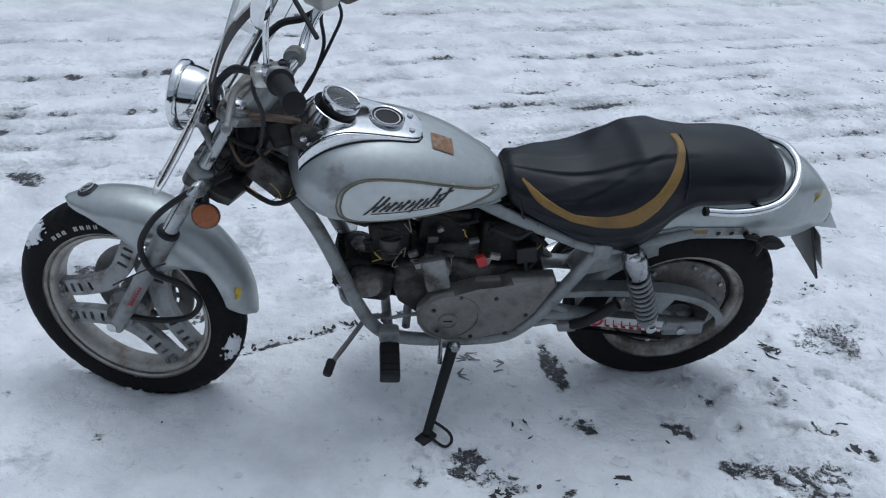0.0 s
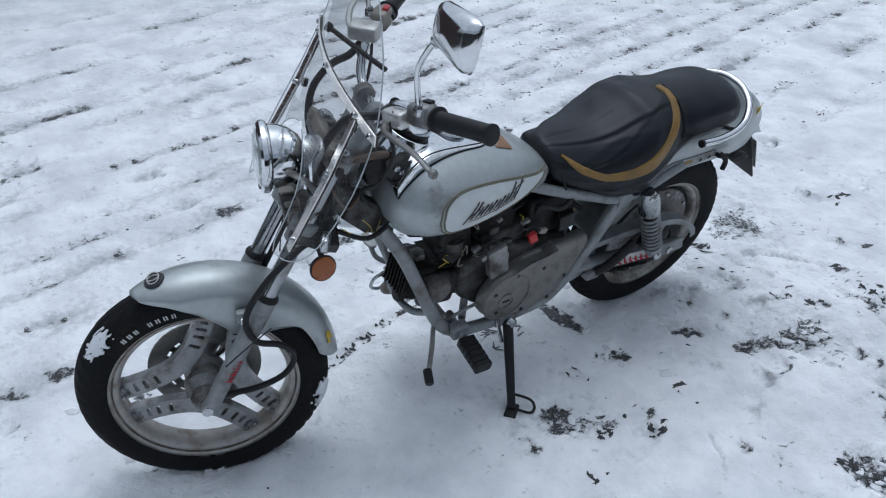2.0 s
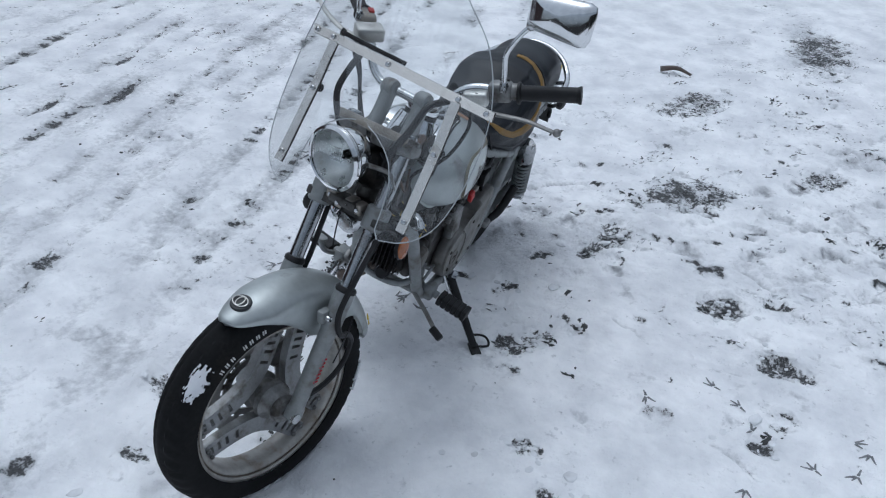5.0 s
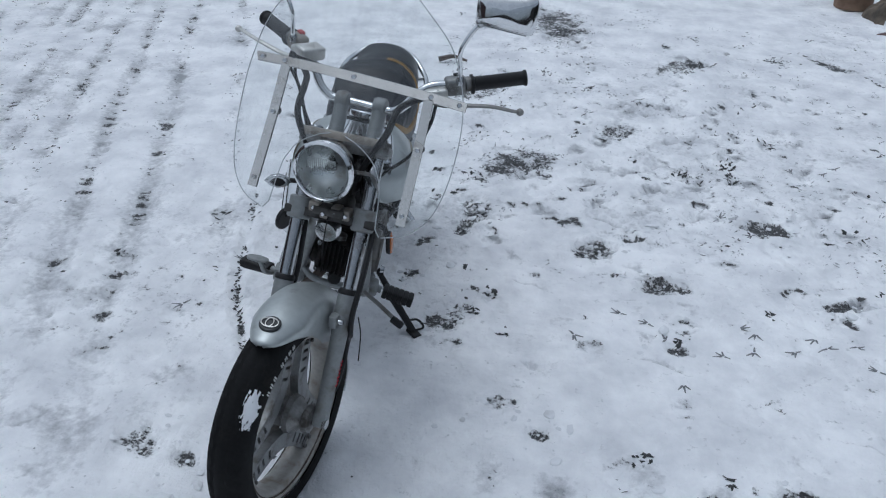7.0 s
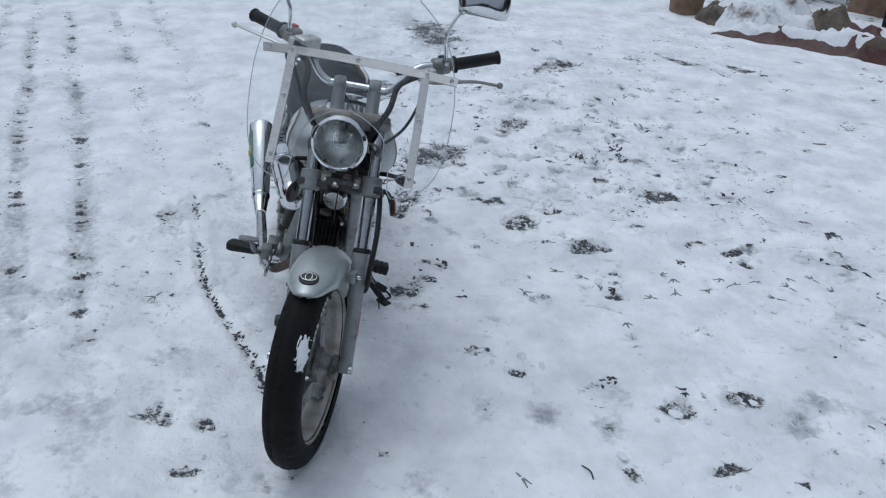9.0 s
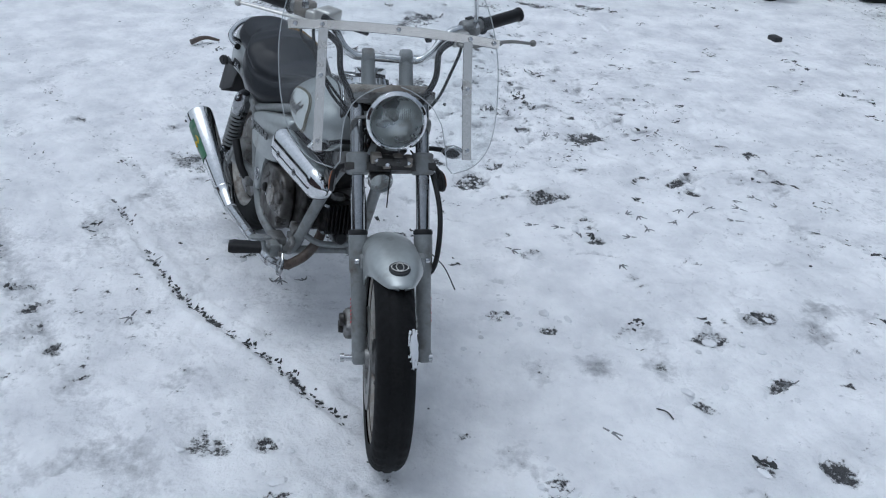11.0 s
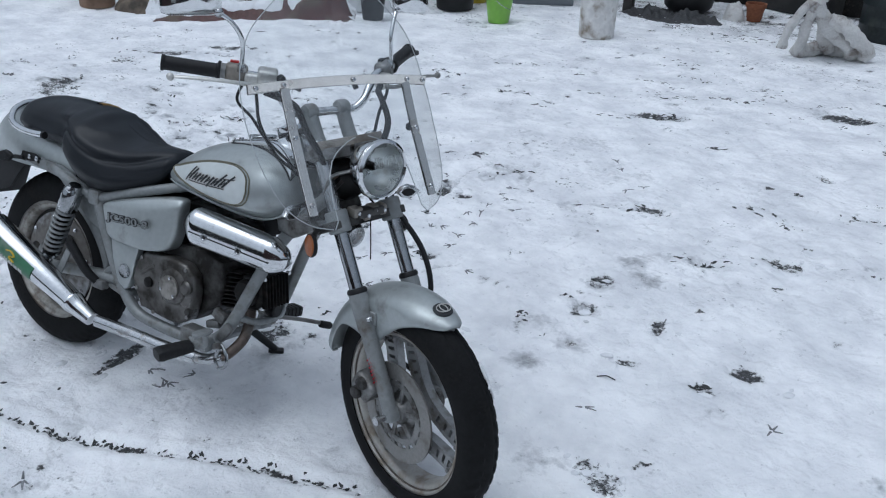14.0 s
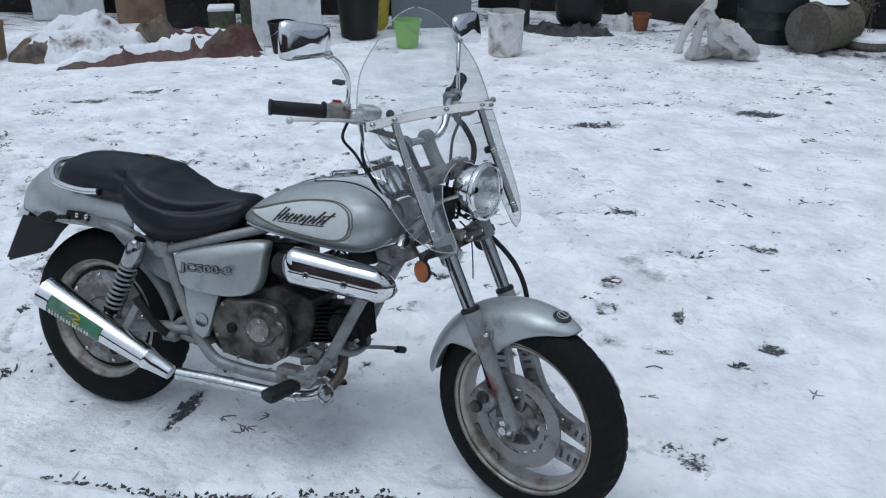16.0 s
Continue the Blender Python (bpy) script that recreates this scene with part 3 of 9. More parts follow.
def axis_steps(spans, far):
    """Lines of the ground's grid: close where the camera passes, wider and wider beyond."""
    fine = np.concatenate([np.arange(lo, hi, step) for lo, hi, step in spans])
    grow = [spans[0][2]]
    while sum(grow) < far:
        grow.append(grow[-1] * 1.12)
    out = np.cumsum(grow)
    return np.concatenate([fine[0] - out[::-1], fine, fine[-1] + out])


GROUND = {}


def ground_z(px, py):
    """The height of the snow at a place."""
    gx, gy, gz = GROUND["x"], GROUND["y"], GROUND["z"]
    i = int(np.clip(np.searchsorted(gy, py), 1, len(gy) - 1))
    j = int(np.clip(np.searchsorted(gx, px), 1, len(gx) - 1))
    u, v = (px - gx[j - 1]) / (gx[j] - gx[j - 1]), (py - gy[i - 1]) / (gy[i] - gy[i - 1])
    return float((gz[i - 1, j - 1] * (1 - u) + gz[i - 1, j] * u) * (1 - v) + (gz[i, j - 1] * (1 - u) + gz[i, j] * u) * v)


def ground_sheet():
    sx, sy = axis_steps(((-3.2, -2.0, 0.03), (-2.0, 2.0, 0.015), (2.0, 5.6, 0.03)), 350), axis_steps(((-4.8, -0.6, 0.03), (-0.6, 3.7, 0.015), (3.7, 6.2, 0.03)), 350)
    gx, gy = np.meshgrid(sx, sy)
    x, y = gx.ravel(), gy.ravel()
    near = np.clip(1.2 - np.hypot(x, y - 1.5) / 14, 0, 1)
    z = 0.022 * (fbm(x, y, 1.3, 3, 4) - 0.5) + 0.020 * (fbm(x, y, 2.9, 14, 3, 0.5) - 0.5) * near + 0.024 * (fbm(x, y, 6, 9, 4, 0.55) - 0.5) * near
    busy = np.clip(0.16 + 1.5 * (fbm(x, y, 0.7, 31, 3) - 0.45), 0.05, 0.8)
    busy = np.maximum(busy, 0.9 * np.exp(-(((x - 2.0) / 1.5) ** 2 + ((y - 1.0) / 1.0) ** 2)))
    calm = np.exp(-(((x + 0.9) / 1.3) ** 2 + ((y - 1.0) / 0.9) ** 2))
    busy *= 1 - 0.75 * calm
    cluster = np.clip((fbm(x, y, 2.1, 131, 4, 0.6) - 0.47) * 5, 0, 1)
    # small scuffs, pits and scratches with no order
    warp = 0.08 * (fbm(x, y, 3, 83, 2) - 0.5)
    pits = np.clip((fbm(x + warp, y * 0.75, 15, 51, 3, 0.6) - 0.60) * 7, 0, 1)
    flecks = np.clip((fbm(x * 0.8, y + warp, 34, 55, 2) - 0.66) * 8, 0, 1)
    scuffs = np.clip((fbm(x + 2 * warp, y - warp, 5, 59, 4, 0.62) - 0.55) * 6, 0, 1)
    bare = 0.06 + busy * ((0.3 + cluster) * 0.44 * pits * (0.4 + scuffs) + (0.35 + cluster) * 0.42 * flecks * (0.3 + scuffs) + 0.16 * scuffs)
    thin = -0.08 + 0.6 * np.clip(fbm(x, y, 2.0, 41, 5, 0.6) - 0.52, -0.2, 0.4) + busy * (0.26 * scuffs + 0.20 * pits)
    z += near * (-0.020 * pits * busy - 0.012 * scuffs * busy + 0.014 * np.clip((fbm(x, y, 12, 61, 3) - 0.6) * 5, 0, 1) * busy)
    for px, py, length, turn, width, worn in PRINTS + SCUFFS + PATCHES:
        c, s = math.cos(radians(turn)), math.sin(radians(turn))
        a, b = (x - px) * c + (y - py) * s, -(x - px) * s + (y - py) * c
        seed = int(100 + 40 * abs(px) + 9 * abs(py))
        wob = 1.3 * (fbm(x, y, 18, seed, 4, 0.65) - 0.5)
        d = np.sqrt((a / (0.55 * length)) ** 2 + (b / (0.62 * width)) ** 2) + wob
        inside = np.clip((1.35 - d) * 1.4, 0, 1)
        rim = np.exp(-(((d - 1.4) / 0.3) ** 2))
        bare = np.maximum(bare, (0.31 + 0.29 * worn) * inside + 0.42 * (fbm(x, y, 16, seed + 3, 3, 0.6) - 0.5) * inside)
        thin += 0.20 * np.clip(1.8 - d, 0, 1) * worn
        z += (-0.012 * inside + 0.007 * rim) * min(1.0, worn + 0.2)
    # half-moon dents of heels and toes, many on the trodden side, with shade painted grey along one edge
    rng = random.Random(58)
    shape = gx.shape
    z2, bare2, thin2 = z.reshape(shape), bare.reshape(shape), thin.reshape(shape)
    for n in range(620):
        if n < 330:
            px, py = rng.gauss(1.7, 1.0), rng.gauss(0.9, 0.8)
        elif n < 520:
            px, py = rng.uniform(-2.4, 4.0), rng.uniform(-4.0, 0.4)
        else:
            px, py = rng.uniform(-2.2, 2.5), rng.uniform(-0.2, 4.2)
        long, wide, turn = rng.uniform(0.035, 0.085), rng.uniform(0.022, 0.05), rng.gauss(-0.6, 0.7)
        deep, dark = rng.uniform(0.35, 1.0), rng.random() ** 1.6 * (1.0 if n < 520 else 0.55)
        i0, i1, j0, j1 = np.searchsorted(sy, py - 0.16), np.searchsorted(sy, py + 0.16), np.searchsorted(sx, px - 0.16), np.searchsorted(sx, px + 0.16)
        lx, ly = gx[i0:i1, j0:j1], gy[i0:i1, j0:j1]
        if lx.size == 0:
            continue
        c, k = math.cos(turn), math.sin(turn)
        a, b = ((lx - px) * c + (ly - py) * k) / long, (-(lx - px) * k + (ly - py) * c) / wide
        d = np.hypot(a, b + 0.35 * a * a) + 1.1 * (fbm(lx, ly, 20, 300 + n % 17, 3, 0.6) - 0.5)
        dent = np.clip((1.15 - d) * 1.8, 0, 1)
        ahead = np.clip(0.45 + 0.9 * a, 0, 1)
        moon = np.exp(-(((d - 0.85) / 0.28) ** 2)) * ahead
        z2[i0:i1, j0:j1] += deep * (-0.012 * dent + 0.008 * np.exp(-(((d - 1.3) / 0.25) ** 2)) * (1 - ahead))
        thin2[i0:i1, j0:j1] += deep * (0.10 * dent + 0.42 * moon)
        bare2[i0:i1, j0:j1] = np.maximum(bare2[i0:i1, j0:j1], moon * (0.20 + 0.46 * dark + 0.5 * (fbm(lx, ly, 30, 330, 2) - 0.5)))
    # shallow drag lines with a raised lip and shade painted grey in the groove, and grey smudges
    for x0, y0, x1, y1 in DRAGS:
        ux, uy = x1 - x0, y1 - y0
        run = math.hypot(ux, uy)
        t = np.clip(((x - x0) * ux + (y - y0) * uy) / run**2, 0, 1)
        bow = 0.10 * run * np.sin(math.pi * t)
        off = ((x - x0) * -uy + (y - y0) * ux) / run - bow
        d = np.hypot(off, np.hypot(x - x0 - t * ux, y - y0 - t * uy) - np.abs(((x - x0) * -uy + (y - y0) * ux) / run))
        fade = np.sin(math.pi * np.clip(t * 0.92 + 0.06, 0, 1)) ** 0.4
        z += fade * (-0.009 * np.exp(-((d / 0.011) ** 2)) + 0.006 * np.exp(-(((d - 0.024) / 0.011) ** 2)))
        thin += fade * 0.45 * np.exp(-((d / 0.010) ** 2))
        bare = np.maximum(bare, fade * np.exp(-((d / 0.008) ** 2)) * (0.30 + 0.55 * (fbm(x, y, 9, 171, 2) - 0.45)))
    for px, py in SMUDGES:
        d = np.hypot((x - px) / 0.10, (y - py) / 0.075) + 1.2 * (fbm(x, y, 11, 175, 4, 0.6) - 0.5)
        thin += 0.42 * np.clip(1.2 - d, 0, 1)
        bare = np.maximum(bare, 0.40 * np.clip(0.9 - d, 0, 1))
    # car tracks beyond the motorcycle, all one way
    for off, worn in RUTS:
        d = (y - 0.38 * x - off) * 0.935 + 0.10 * (fbm(x, y, 0.5, int(off * 70), 2) - 0.5)
        along = x * 0.935 + y * 0.355
        lane = np.exp(-((d / 0.065) ** 2)) * np.clip((along + (2.6 if off > 2.6 else -0.6)) / 1.5, 0, 1)
        broken = np.clip((fbm(along, d * 3.0, 2.6, int(off * 31), 4, 0.65) - 0.36) * 5, 0, 1)
        bits = np.clip((fbm(along * 1.2, d * 0.6, 17, int(off * 13) + 5, 3, 0.65) - 0.50) * 6, 0, 1)
        bare = np.maximum(bare, lane * broken * (0.18 + worn * 0.60 * bits))
        thin += (0.14 + 0.40 * broken * worn) * lane
        z += near * (-0.012 * lane * (0.4 + 0.6 * broken) + 0.002 * np.exp(-(((np.abs(d) - 0.10) / 0.04) ** 2)) - 0.006 * lane * bits)
    # the narrow track by which the front wheel rolled in
    path = smooth_path([(*q, 0) for q in ARC], 14)
    best = np.full(len(x), 9.0)
    for a, b in zip(path, path[1:]):
        ux, uy = b.x - a.x, b.y - a.y
        t = np.clip(((x - a.x) * ux + (y - a.y) * uy) / (ux * ux + uy * uy), 0, 1)
        best = np.minimum(best, np.hypot(x - a.x - t * ux, y - a.y - t * uy))
    d = best + 0.010 * (fbm(x, y, 30, 63, 3) - 0.5)
    tread = 0.5 + 0.5 * np.sin(x * 150 + 40 * y)
    edge = np.exp(-((d / 0.015) ** 2))
    bare = np.maximum(bare, edge * (0.30 + 0.18 * tread + 0.9 * (fbm(x, y, 26, 71, 2) - 0.5) + 0.35 * (fbm(x, y, 4, 73, 2) - 0.5)))
    z += -0.012 * np.exp(-((d / 0.02) ** 2)) + 0.007 * np.exp(-(((d - 0.04) / 0.016) ** 2))
    # the tyres have sunk in
    z -= 0.038 * np.exp(-((np.hypot(x + 0.80, y - 1.91) / 0.34) ** 2)) + 0.020 * np.exp(-((np.hypot(x - 0.63, y - 2.15) / 0.34) ** 2))
    # snow pushed up round the tyres
    for px, py, h, r in ((-0.82, 1.79, 0.018, 0.07), (-0.64, 1.83, 0.026, 0.08), (-0.56, 1.88, 0.02, 0.06), (-0.66, 2.06, 0.014, 0.08), (0.52, 2.04, 0.018, 0.08), (0.62, 2.26, 0.012, 0.08), (0.74, 2.06, 0.014, 0.07)):
        z += h * np.exp(-((np.hypot(x - px, y - py) / r) ** 2)) * (0.5 + fbm(x, y, 14, 91, 3))
        bare -= 0.3 * np.exp(-((np.hypot(x - px, y - py) / r) ** 2))
    # more litter towards the sheds
    yard = np.clip((-1.0 - y + 0.35 * x) / 2.5, 0, 1)
    bare += 0.22 * yard * flecks + 0.10 * yard * pits
    busy = np.clip(busy + 0.25 * yard, 0, 1)
    # thin dirty snow along the foot of the sheds
    foot = np.maximum(np.clip((-3.9 - 0.236 * (x - 3.0) * 0.4 - y) / 1.0, 0, 1) * (x < 3.6), np.clip(1.5 - (0.889 * (y + 4.6) - 0.462 * (x - 3.0)), 0, 1) * (x > 2.2))
    foot *= np.clip(1 - (np.hypot(x - 2, y) - 8) / 3, 0, 1)
    bare += foot * (0.18 + 0.75 * (fbm(x, y, 6, 151, 4, 0.62) - 0.42))
    thin += 0.35 * foot
    busy = busy * (0.12 + 0.95 * cluster)
    # Soft grey blotches stand in for shading over the lumps.
    thin += 0.30 * near * np.clip((fbm(x, y, 4.5, 141, 4, 0.62) - 0.56) * 5, 0, 1) * np.clip(0.3 + cluster, 0, 1)
    GROUND.update(x=sx, y=sy, z=z.reshape(gx.shape))
    rows, cols = gx.shape
    idx = np.arange(rows * cols).reshape(rows, cols)
    faces = np.stack([idx[:-1, :-1], idx[:-1, 1:], idx[1:, 1:], idx[1:, :-1]], -1).reshape(-1, 4)
    me = bpy.data.meshes.new("ground")
    me.from_pydata(np.stack([x, y, z], 1).tolist(), [], faces.tolist())
    for key, values in (("bare", bare), ("thin", thin), ("busy", busy)):
        me.attributes.new(key, "FLOAT", "POINT").data.foreach_set("value", values.astype(np.float32))
    me.polygons.foreach_set("use_smooth", np.ones(len(me.polygons), dtype=bool))
    me.materials.append(SNOW_GROUND)
    return tagged(new("ground", me), "trodden snow over dark soil, with footprints and tyre tracks", "ground", kind="structure")


ground_sheet()


def scattered(name, mat, label, category, count, size, place, seed):
    """Many small lumps on the ground, in one mesh."""
    rng = random.Random(seed)
    bm = empty_bm()
    for _ in range(count):
        px, py = place(rng)
        base = ground_z(px, py)
        r = size * (0.4 + rng.random() ** 2 * 1.4)
        q = bmesh.ops.create_icosphere(bm, subdivisions=1, radius=r)["verts"]
        sx, sy, turn = 0.7 + rng.random(), 0.6 + 0.6 * rng.random(), rng.random() * 6.3
        for w in q:
            a = w.co * (0.8 + 0.4 * rng.random())
            w.co = Vector((0, 0, base)) + Vector((px + math.cos(turn) * a.x * sx - math.sin(turn) * a.y * sy, py + math.sin(turn) * a.x * sx + math.cos(turn) * a.y * sy, a.z * 0.45))
    return thing(name, bm, mat, label, category, kind="stuff", smooth=False)


def along_ruts(rng):
    off, _ = rng.choice(RUTS)
    px = rng.uniform(0.0, 5)
    return px + rng.gauss(0, 0.05), 0.38 * px + off + rng.gauss(0, 0.07)


def anywhere(rng):
    return rng.uniform(-2.2, 4.5), rng.uniform(-3.5, 5.5)


def by_prints(rng):
    q = rng.choice(PRINTS + SCUFFS + PATCHES)
    return q[0] + rng.gauss(0, 0.07), q[1] + rng.gauss(0, 0.07)


def bird_tracks():
    """Rows of three-toed prints pressed through to the soil."""
    rng = random.Random(21)
    bm = empty_bm()
    for px, py in BIRDS:
        way = rng.uniform(0, 6.3)
        for k in range(rng.choice((1, 1, 1, 2))):
            cx, cy = px + 0.11 * k * math.cos(way), py + 0.11 * k * math.sin(way)
            for toe in (-0.65, 0.0, 0.65, 3.14):
                if rng.random() < 0.15:
                    continue
                run = rng.uniform(0.024, 0.042)
                t = way + toe + rng.gauss(0, 0.12)
                pts = [(cx + f * run * math.cos(t), cy + f * run * math.sin(t), ground_z(cx + f * run * math.cos(t), cy + f * run * math.sin(t)) + 0.0015) for f in (0.15, 0.6, 1.0)]
                tube(bm, pts, (0.0046, 0.0020), 5, 1, flat=0.35)
    return thing("bird_tracks", bm, TRACK_GREY, "small three-toed bird tracks showing dark soil", "tracks", kind="stuff")


def flecks(name, mat, label, spots, seed):
    """Small ragged flat marks lying on the snow: place, length, width and turn of each."""
    rng = random.Random(seed)
    verts, faces = [], []
    for px, py, long, wide, turn in spots:
        c, s = math.cos(turn), math.sin(turn)
        bend = rng.gauss(0, 0.25) * long
        n = 8 if long < 0.025 else 13
        rim = []
        for m in range(n):
            a = 2 * math.pi * m / n
            r = rng.uniform(0.30, 1.25)
            u, v = 0.5 * long * r * math.cos(a), 0.5 * wide * r * math.sin(a)
            v += bend * (u / long) ** 2 * 2
            x, y = px + c * u - s * v, py + s * u + c * v
            rim.append((x, y, ground_z(x, y) + 0.0018))
        verts.append((px, py, ground_z(px, py) + 0.0038))
        o = len(verts) - 1
        verts += rim
        faces += [(o, o + 1 + m, o + 1 + (m + 1) % n) for m in range(n)]
    me = bpy.data.meshes.new(name)
    me.from_pydata(verts, [], faces)
    me.materials.append(mat)
    return tagged(new(name, me), label, "snow marks", kind="stuff")


def mark_spots(seed, share, big):
    """Clusters of marks: dense on the trodden side and in the far yard, sparse on the clean snow."""
    rng = random.Random(seed)
    spots = []

    def cluster(cx, cy, n, spread, size, way):
        for _ in range(n):
            long = size * rng.uniform(0.35, 1.5)
            spots.append((cx + rng.gauss(0, spread), cy + rng.gauss(0, spread * 0.7), long, long * rng.uniform(0.18, 0.55), way + rng.gauss(0, 0.6)))

    def tail(lo, hi):
        hi = lo + (hi - lo) * big
        return lo + (hi - lo) * rng.random() ** 2.5

    for _ in range(int(165 * share)):
        cluster(rng.uniform(0.8, 4.6), rng.uniform(-0.3, 2.4), rng.randint(3, 14), tail(0.03, 0.16), tail(0.018, 0.07), rng.uniform(-0.7, 0.2))
    for _ in range(int(40 * share)):
        cluster(rng.uniform(-2.2, 4.2), rng.uniform(-2.2, -0.1), rng.randint(3, 11), tail(0.02, 0.10), tail(0.016, 0.06), rng.gauss(0.35, 0.4))
    for _ in range(int(70 * share)):
        cluster(rng.uniform(-2.5, 4.5), rng.uniform(-4.4, -1.9), rng.randint(3, 10), tail(0.06, 0.22), tail(0.016, 0.05), rng.gauss(0.35, 0.3))
    for _ in range(int(10 * share)):
        cluster(rng.uniform(-2.2, 1.2), rng.uniform(-0.3, 3.0), rng.randint(1, 5), tail(0.02, 0.07), tail(0.014, 0.05), rng.uniform(0, 6.3))
    for off, worn in RUTS:
        for _ in range(int(24 * share * (0.3 + worn))):
            px = rng.uniform(0.2, 4.8)
            cluster(px, 0.38 * px + off, rng.randint(2, 8), tail(0.03, 0.09), tail(0.018, 0.05), rng.choice((0.36, 0.36, 1.9)))
    for _ in range(int(26 * share)):
        cluster(1.62 + rng.gauss(0, 0.35), -4.3 + rng.gauss(0, 0.2), 12, 0.10, 0.05, rng.uniform(0, 6.3))
    return spots


def clot_spots():
    """Tight knots of ragged marks at each clot, and the staggered tread marks of the narrow wheel track."""
    rng = random.Random(77)
    spots = []
    for px, py in CLOTS:
        for _ in range(rng.randint(3, 8)):
            long = rng.uniform(0.012, 0.042)
            spots.append((px + rng.gauss(0, 0.018), py + rng.gauss(0, 0.014), long, long * rng.uniform(0.35, 0.75), rng.uniform(0, 6.3)))
    for px, py in FAR_CLOTS:
        way = rng.gauss(0.4, 0.3)
        for _ in range(rng.randint(6, 14)):
            long, off = rng.uniform(0.010, 0.055), rng.gauss(0, 0.08)
            spots.append((px + off * math.cos(way) + rng.gauss(0, 0.02), py + off * math.sin(way) + rng.gauss(0, 0.02), long, long * rng.uniform(0.25, 0.6), way + rng.gauss(0, 0.7)))
    path = smooth_path([(*q, 0) for q in ARC], 40)
    gone = 0.0
    for a, b in zip(path, path[1:]):
        gone += (b - a).length
        if gone < 0.014:
            continue
        gone = 0.0
        dense = 0.35 + 0.55 * (0.6 - a.x) / 1.3
        if noise.noise(Vector((a.x * 6, a.y * 6, 1.0))) * 0.9 + rng.random() > dense + 0.25:
            continue
        t = (b - a).normalized()
        for _ in range(2):
            side = rng.gauss(0, 0.009)
            spots.append((a.x - t.y * side, a.y + t.x * side, rng.uniform(0.010, 0.026), rng.uniform(0.007, 0.014), math.atan2(t.y, t.x) + rng.choice((0.6, -0.6)) + rng.gauss(0, 0.3)))
    return spots


bird_tracks()
flecks("soil_clots", SOIL, "dark clots of soil and the dotted tread of a wheel in the snow", clot_spots(), 3)
flecks("soil_marks", SOIL, "small dark marks where soil shows through the snow", mark_spots(31, 0.55, 0.40), 1)
flecks("slush_marks", SLUSH, "grey scuffs of thin slush on the snow", mark_spots(47, 0.5, 0.30), 2)
scattered("snow_clods", SNOW, "small lumps of kicked-up snow", "snow", 420, 0.011, by_prints, 5)
scattered("soil_crumbs", SOIL, "crumbs of dark wet soil on the snow", "soil", 420, 0.0055, along_ruts, 6)
scattered("twig_litter", SOIL, "dark specks of litter on the snow", "litter", 130, 0.0045, anywhere, 7)


def stick(name, pts, r, mat, label):
    return thing(name, tube(empty_bm(), [(a, b, c + ground_z(a, b)) for a, b, c in pts], r, 7, 4), mat, label, "stick")


stick("broken_stick", [(3.10, 2.26, 0.02), (3.13, 2.17, 0.035), (3.15, 2.08, 0.015)], (0.018, 0.008), RUST, "short broken reddish brown stick on the snow")
for q in ([(-1.96, 2.07, 0.004), (-1.9, 2.10, 0.010), (-1.86, 2.12, 0.004)], [(-0.90, 1.11, 0.003), (-0.925, 1.09, 0.006), (-0.955, 1.085, 0.003)]):
    stick("twig", q, 0.0022, SOIL, "thin dark twig lying on the snow")
thing("coal_lump", block(empty_bm(), (2.35, -1.57, ground_z(2.35, -1.57) + 0.012), (0.09, 0.06, 0.035), 0.008), SOIL, "flat black lump lying on the snow", "lump")


# ---- the yard's edge ----
def shed_wall(name, a, b, height, seed):
    """A wall of upright weathered planks on a dark backing, from a to b."""
    rng = random.Random(seed)
    a, b = Vector((*a, 0)), Vector((*b, 0))
    u = (b - a).normalized()
    w = Vector((-u.y, u.x, 0))
    turn = Matrix((u, w, (0, 0, 1))).transposed()
    run = (b - a).length
    bm = block(empty_bm(), (a + b) / 2 + Vector((0, 0, height / 2)) - w * 0.06, (run, 0.06, height), 0, turn)
    wall = thing(name, bm, GRIME_AND_SHADE, "dark weathered plank wall of a shed", "wall", kind="structure", smooth=False)
    x = 0.0
    while x < run - 0.05:
        wide = rng.uniform(0.13, 0.19)
        bm = block(empty_bm(), a + u * (x + wide / 2) + Vector((0, 0, height / 2 + 0.03)) + w * rng.uniform(-0.012, 0.004), (wide - 0.008, 0.028, height), 0.003, turn, 1)
        part("plank", bm, WOOD_DARK, wall, smooth=False)
        x += wide
    return wall


shed_wall("wall_east", (7.8, -2.1), (3.0, -4.6), 2.3, 11)
shed_wall("wall_south", (3.0, -5.2), (-4.2, -6.9), 2.3, 12)


def closing_wall(name, a, b, height, mat, label, category):
    """A plain wall added to close the yard out of sight and give the chrome dark reflections."""
    a, b = Vector((*a, 0)), Vector((*b, 0))
    u = (b - a).normalized()
    turn = Matrix((u, (-u.y, u.x, 0), (0, 0, 1))).transposed()
    return thing(name, block(empty_bm(), (a + b) / 2 + Vector((0, 0, height / 2 - 0.1)), ((b - a).length, 0.2, height), 0, turn), mat, label, category, kind="structure", smooth=False)


# Invented dark surroundings, never in view, that put dark bands in the chrome.
UNSEEN_WALL = "plain dark wall added out of sight for chrome reflections"
closing_wall("wall_north", (-17, 9.2), (17, 9.2), 1.6, WOOD_DARK, UNSEEN_WALL, "fence")
# Added out of sight so the straps and windshield mirror something dark red.
closing_wall("wall_red_unseen", (-9.0, 8.9), (0.4, 8.9), 3.9, UNSEEN_RED, "dark red wall added out of sight for strap reflections", "wall")
closing_wall("wall_west", (-17, -16), (-17, 8.7), 3.2, WOOD_DARK, UNSEEN_WALL, "fence")
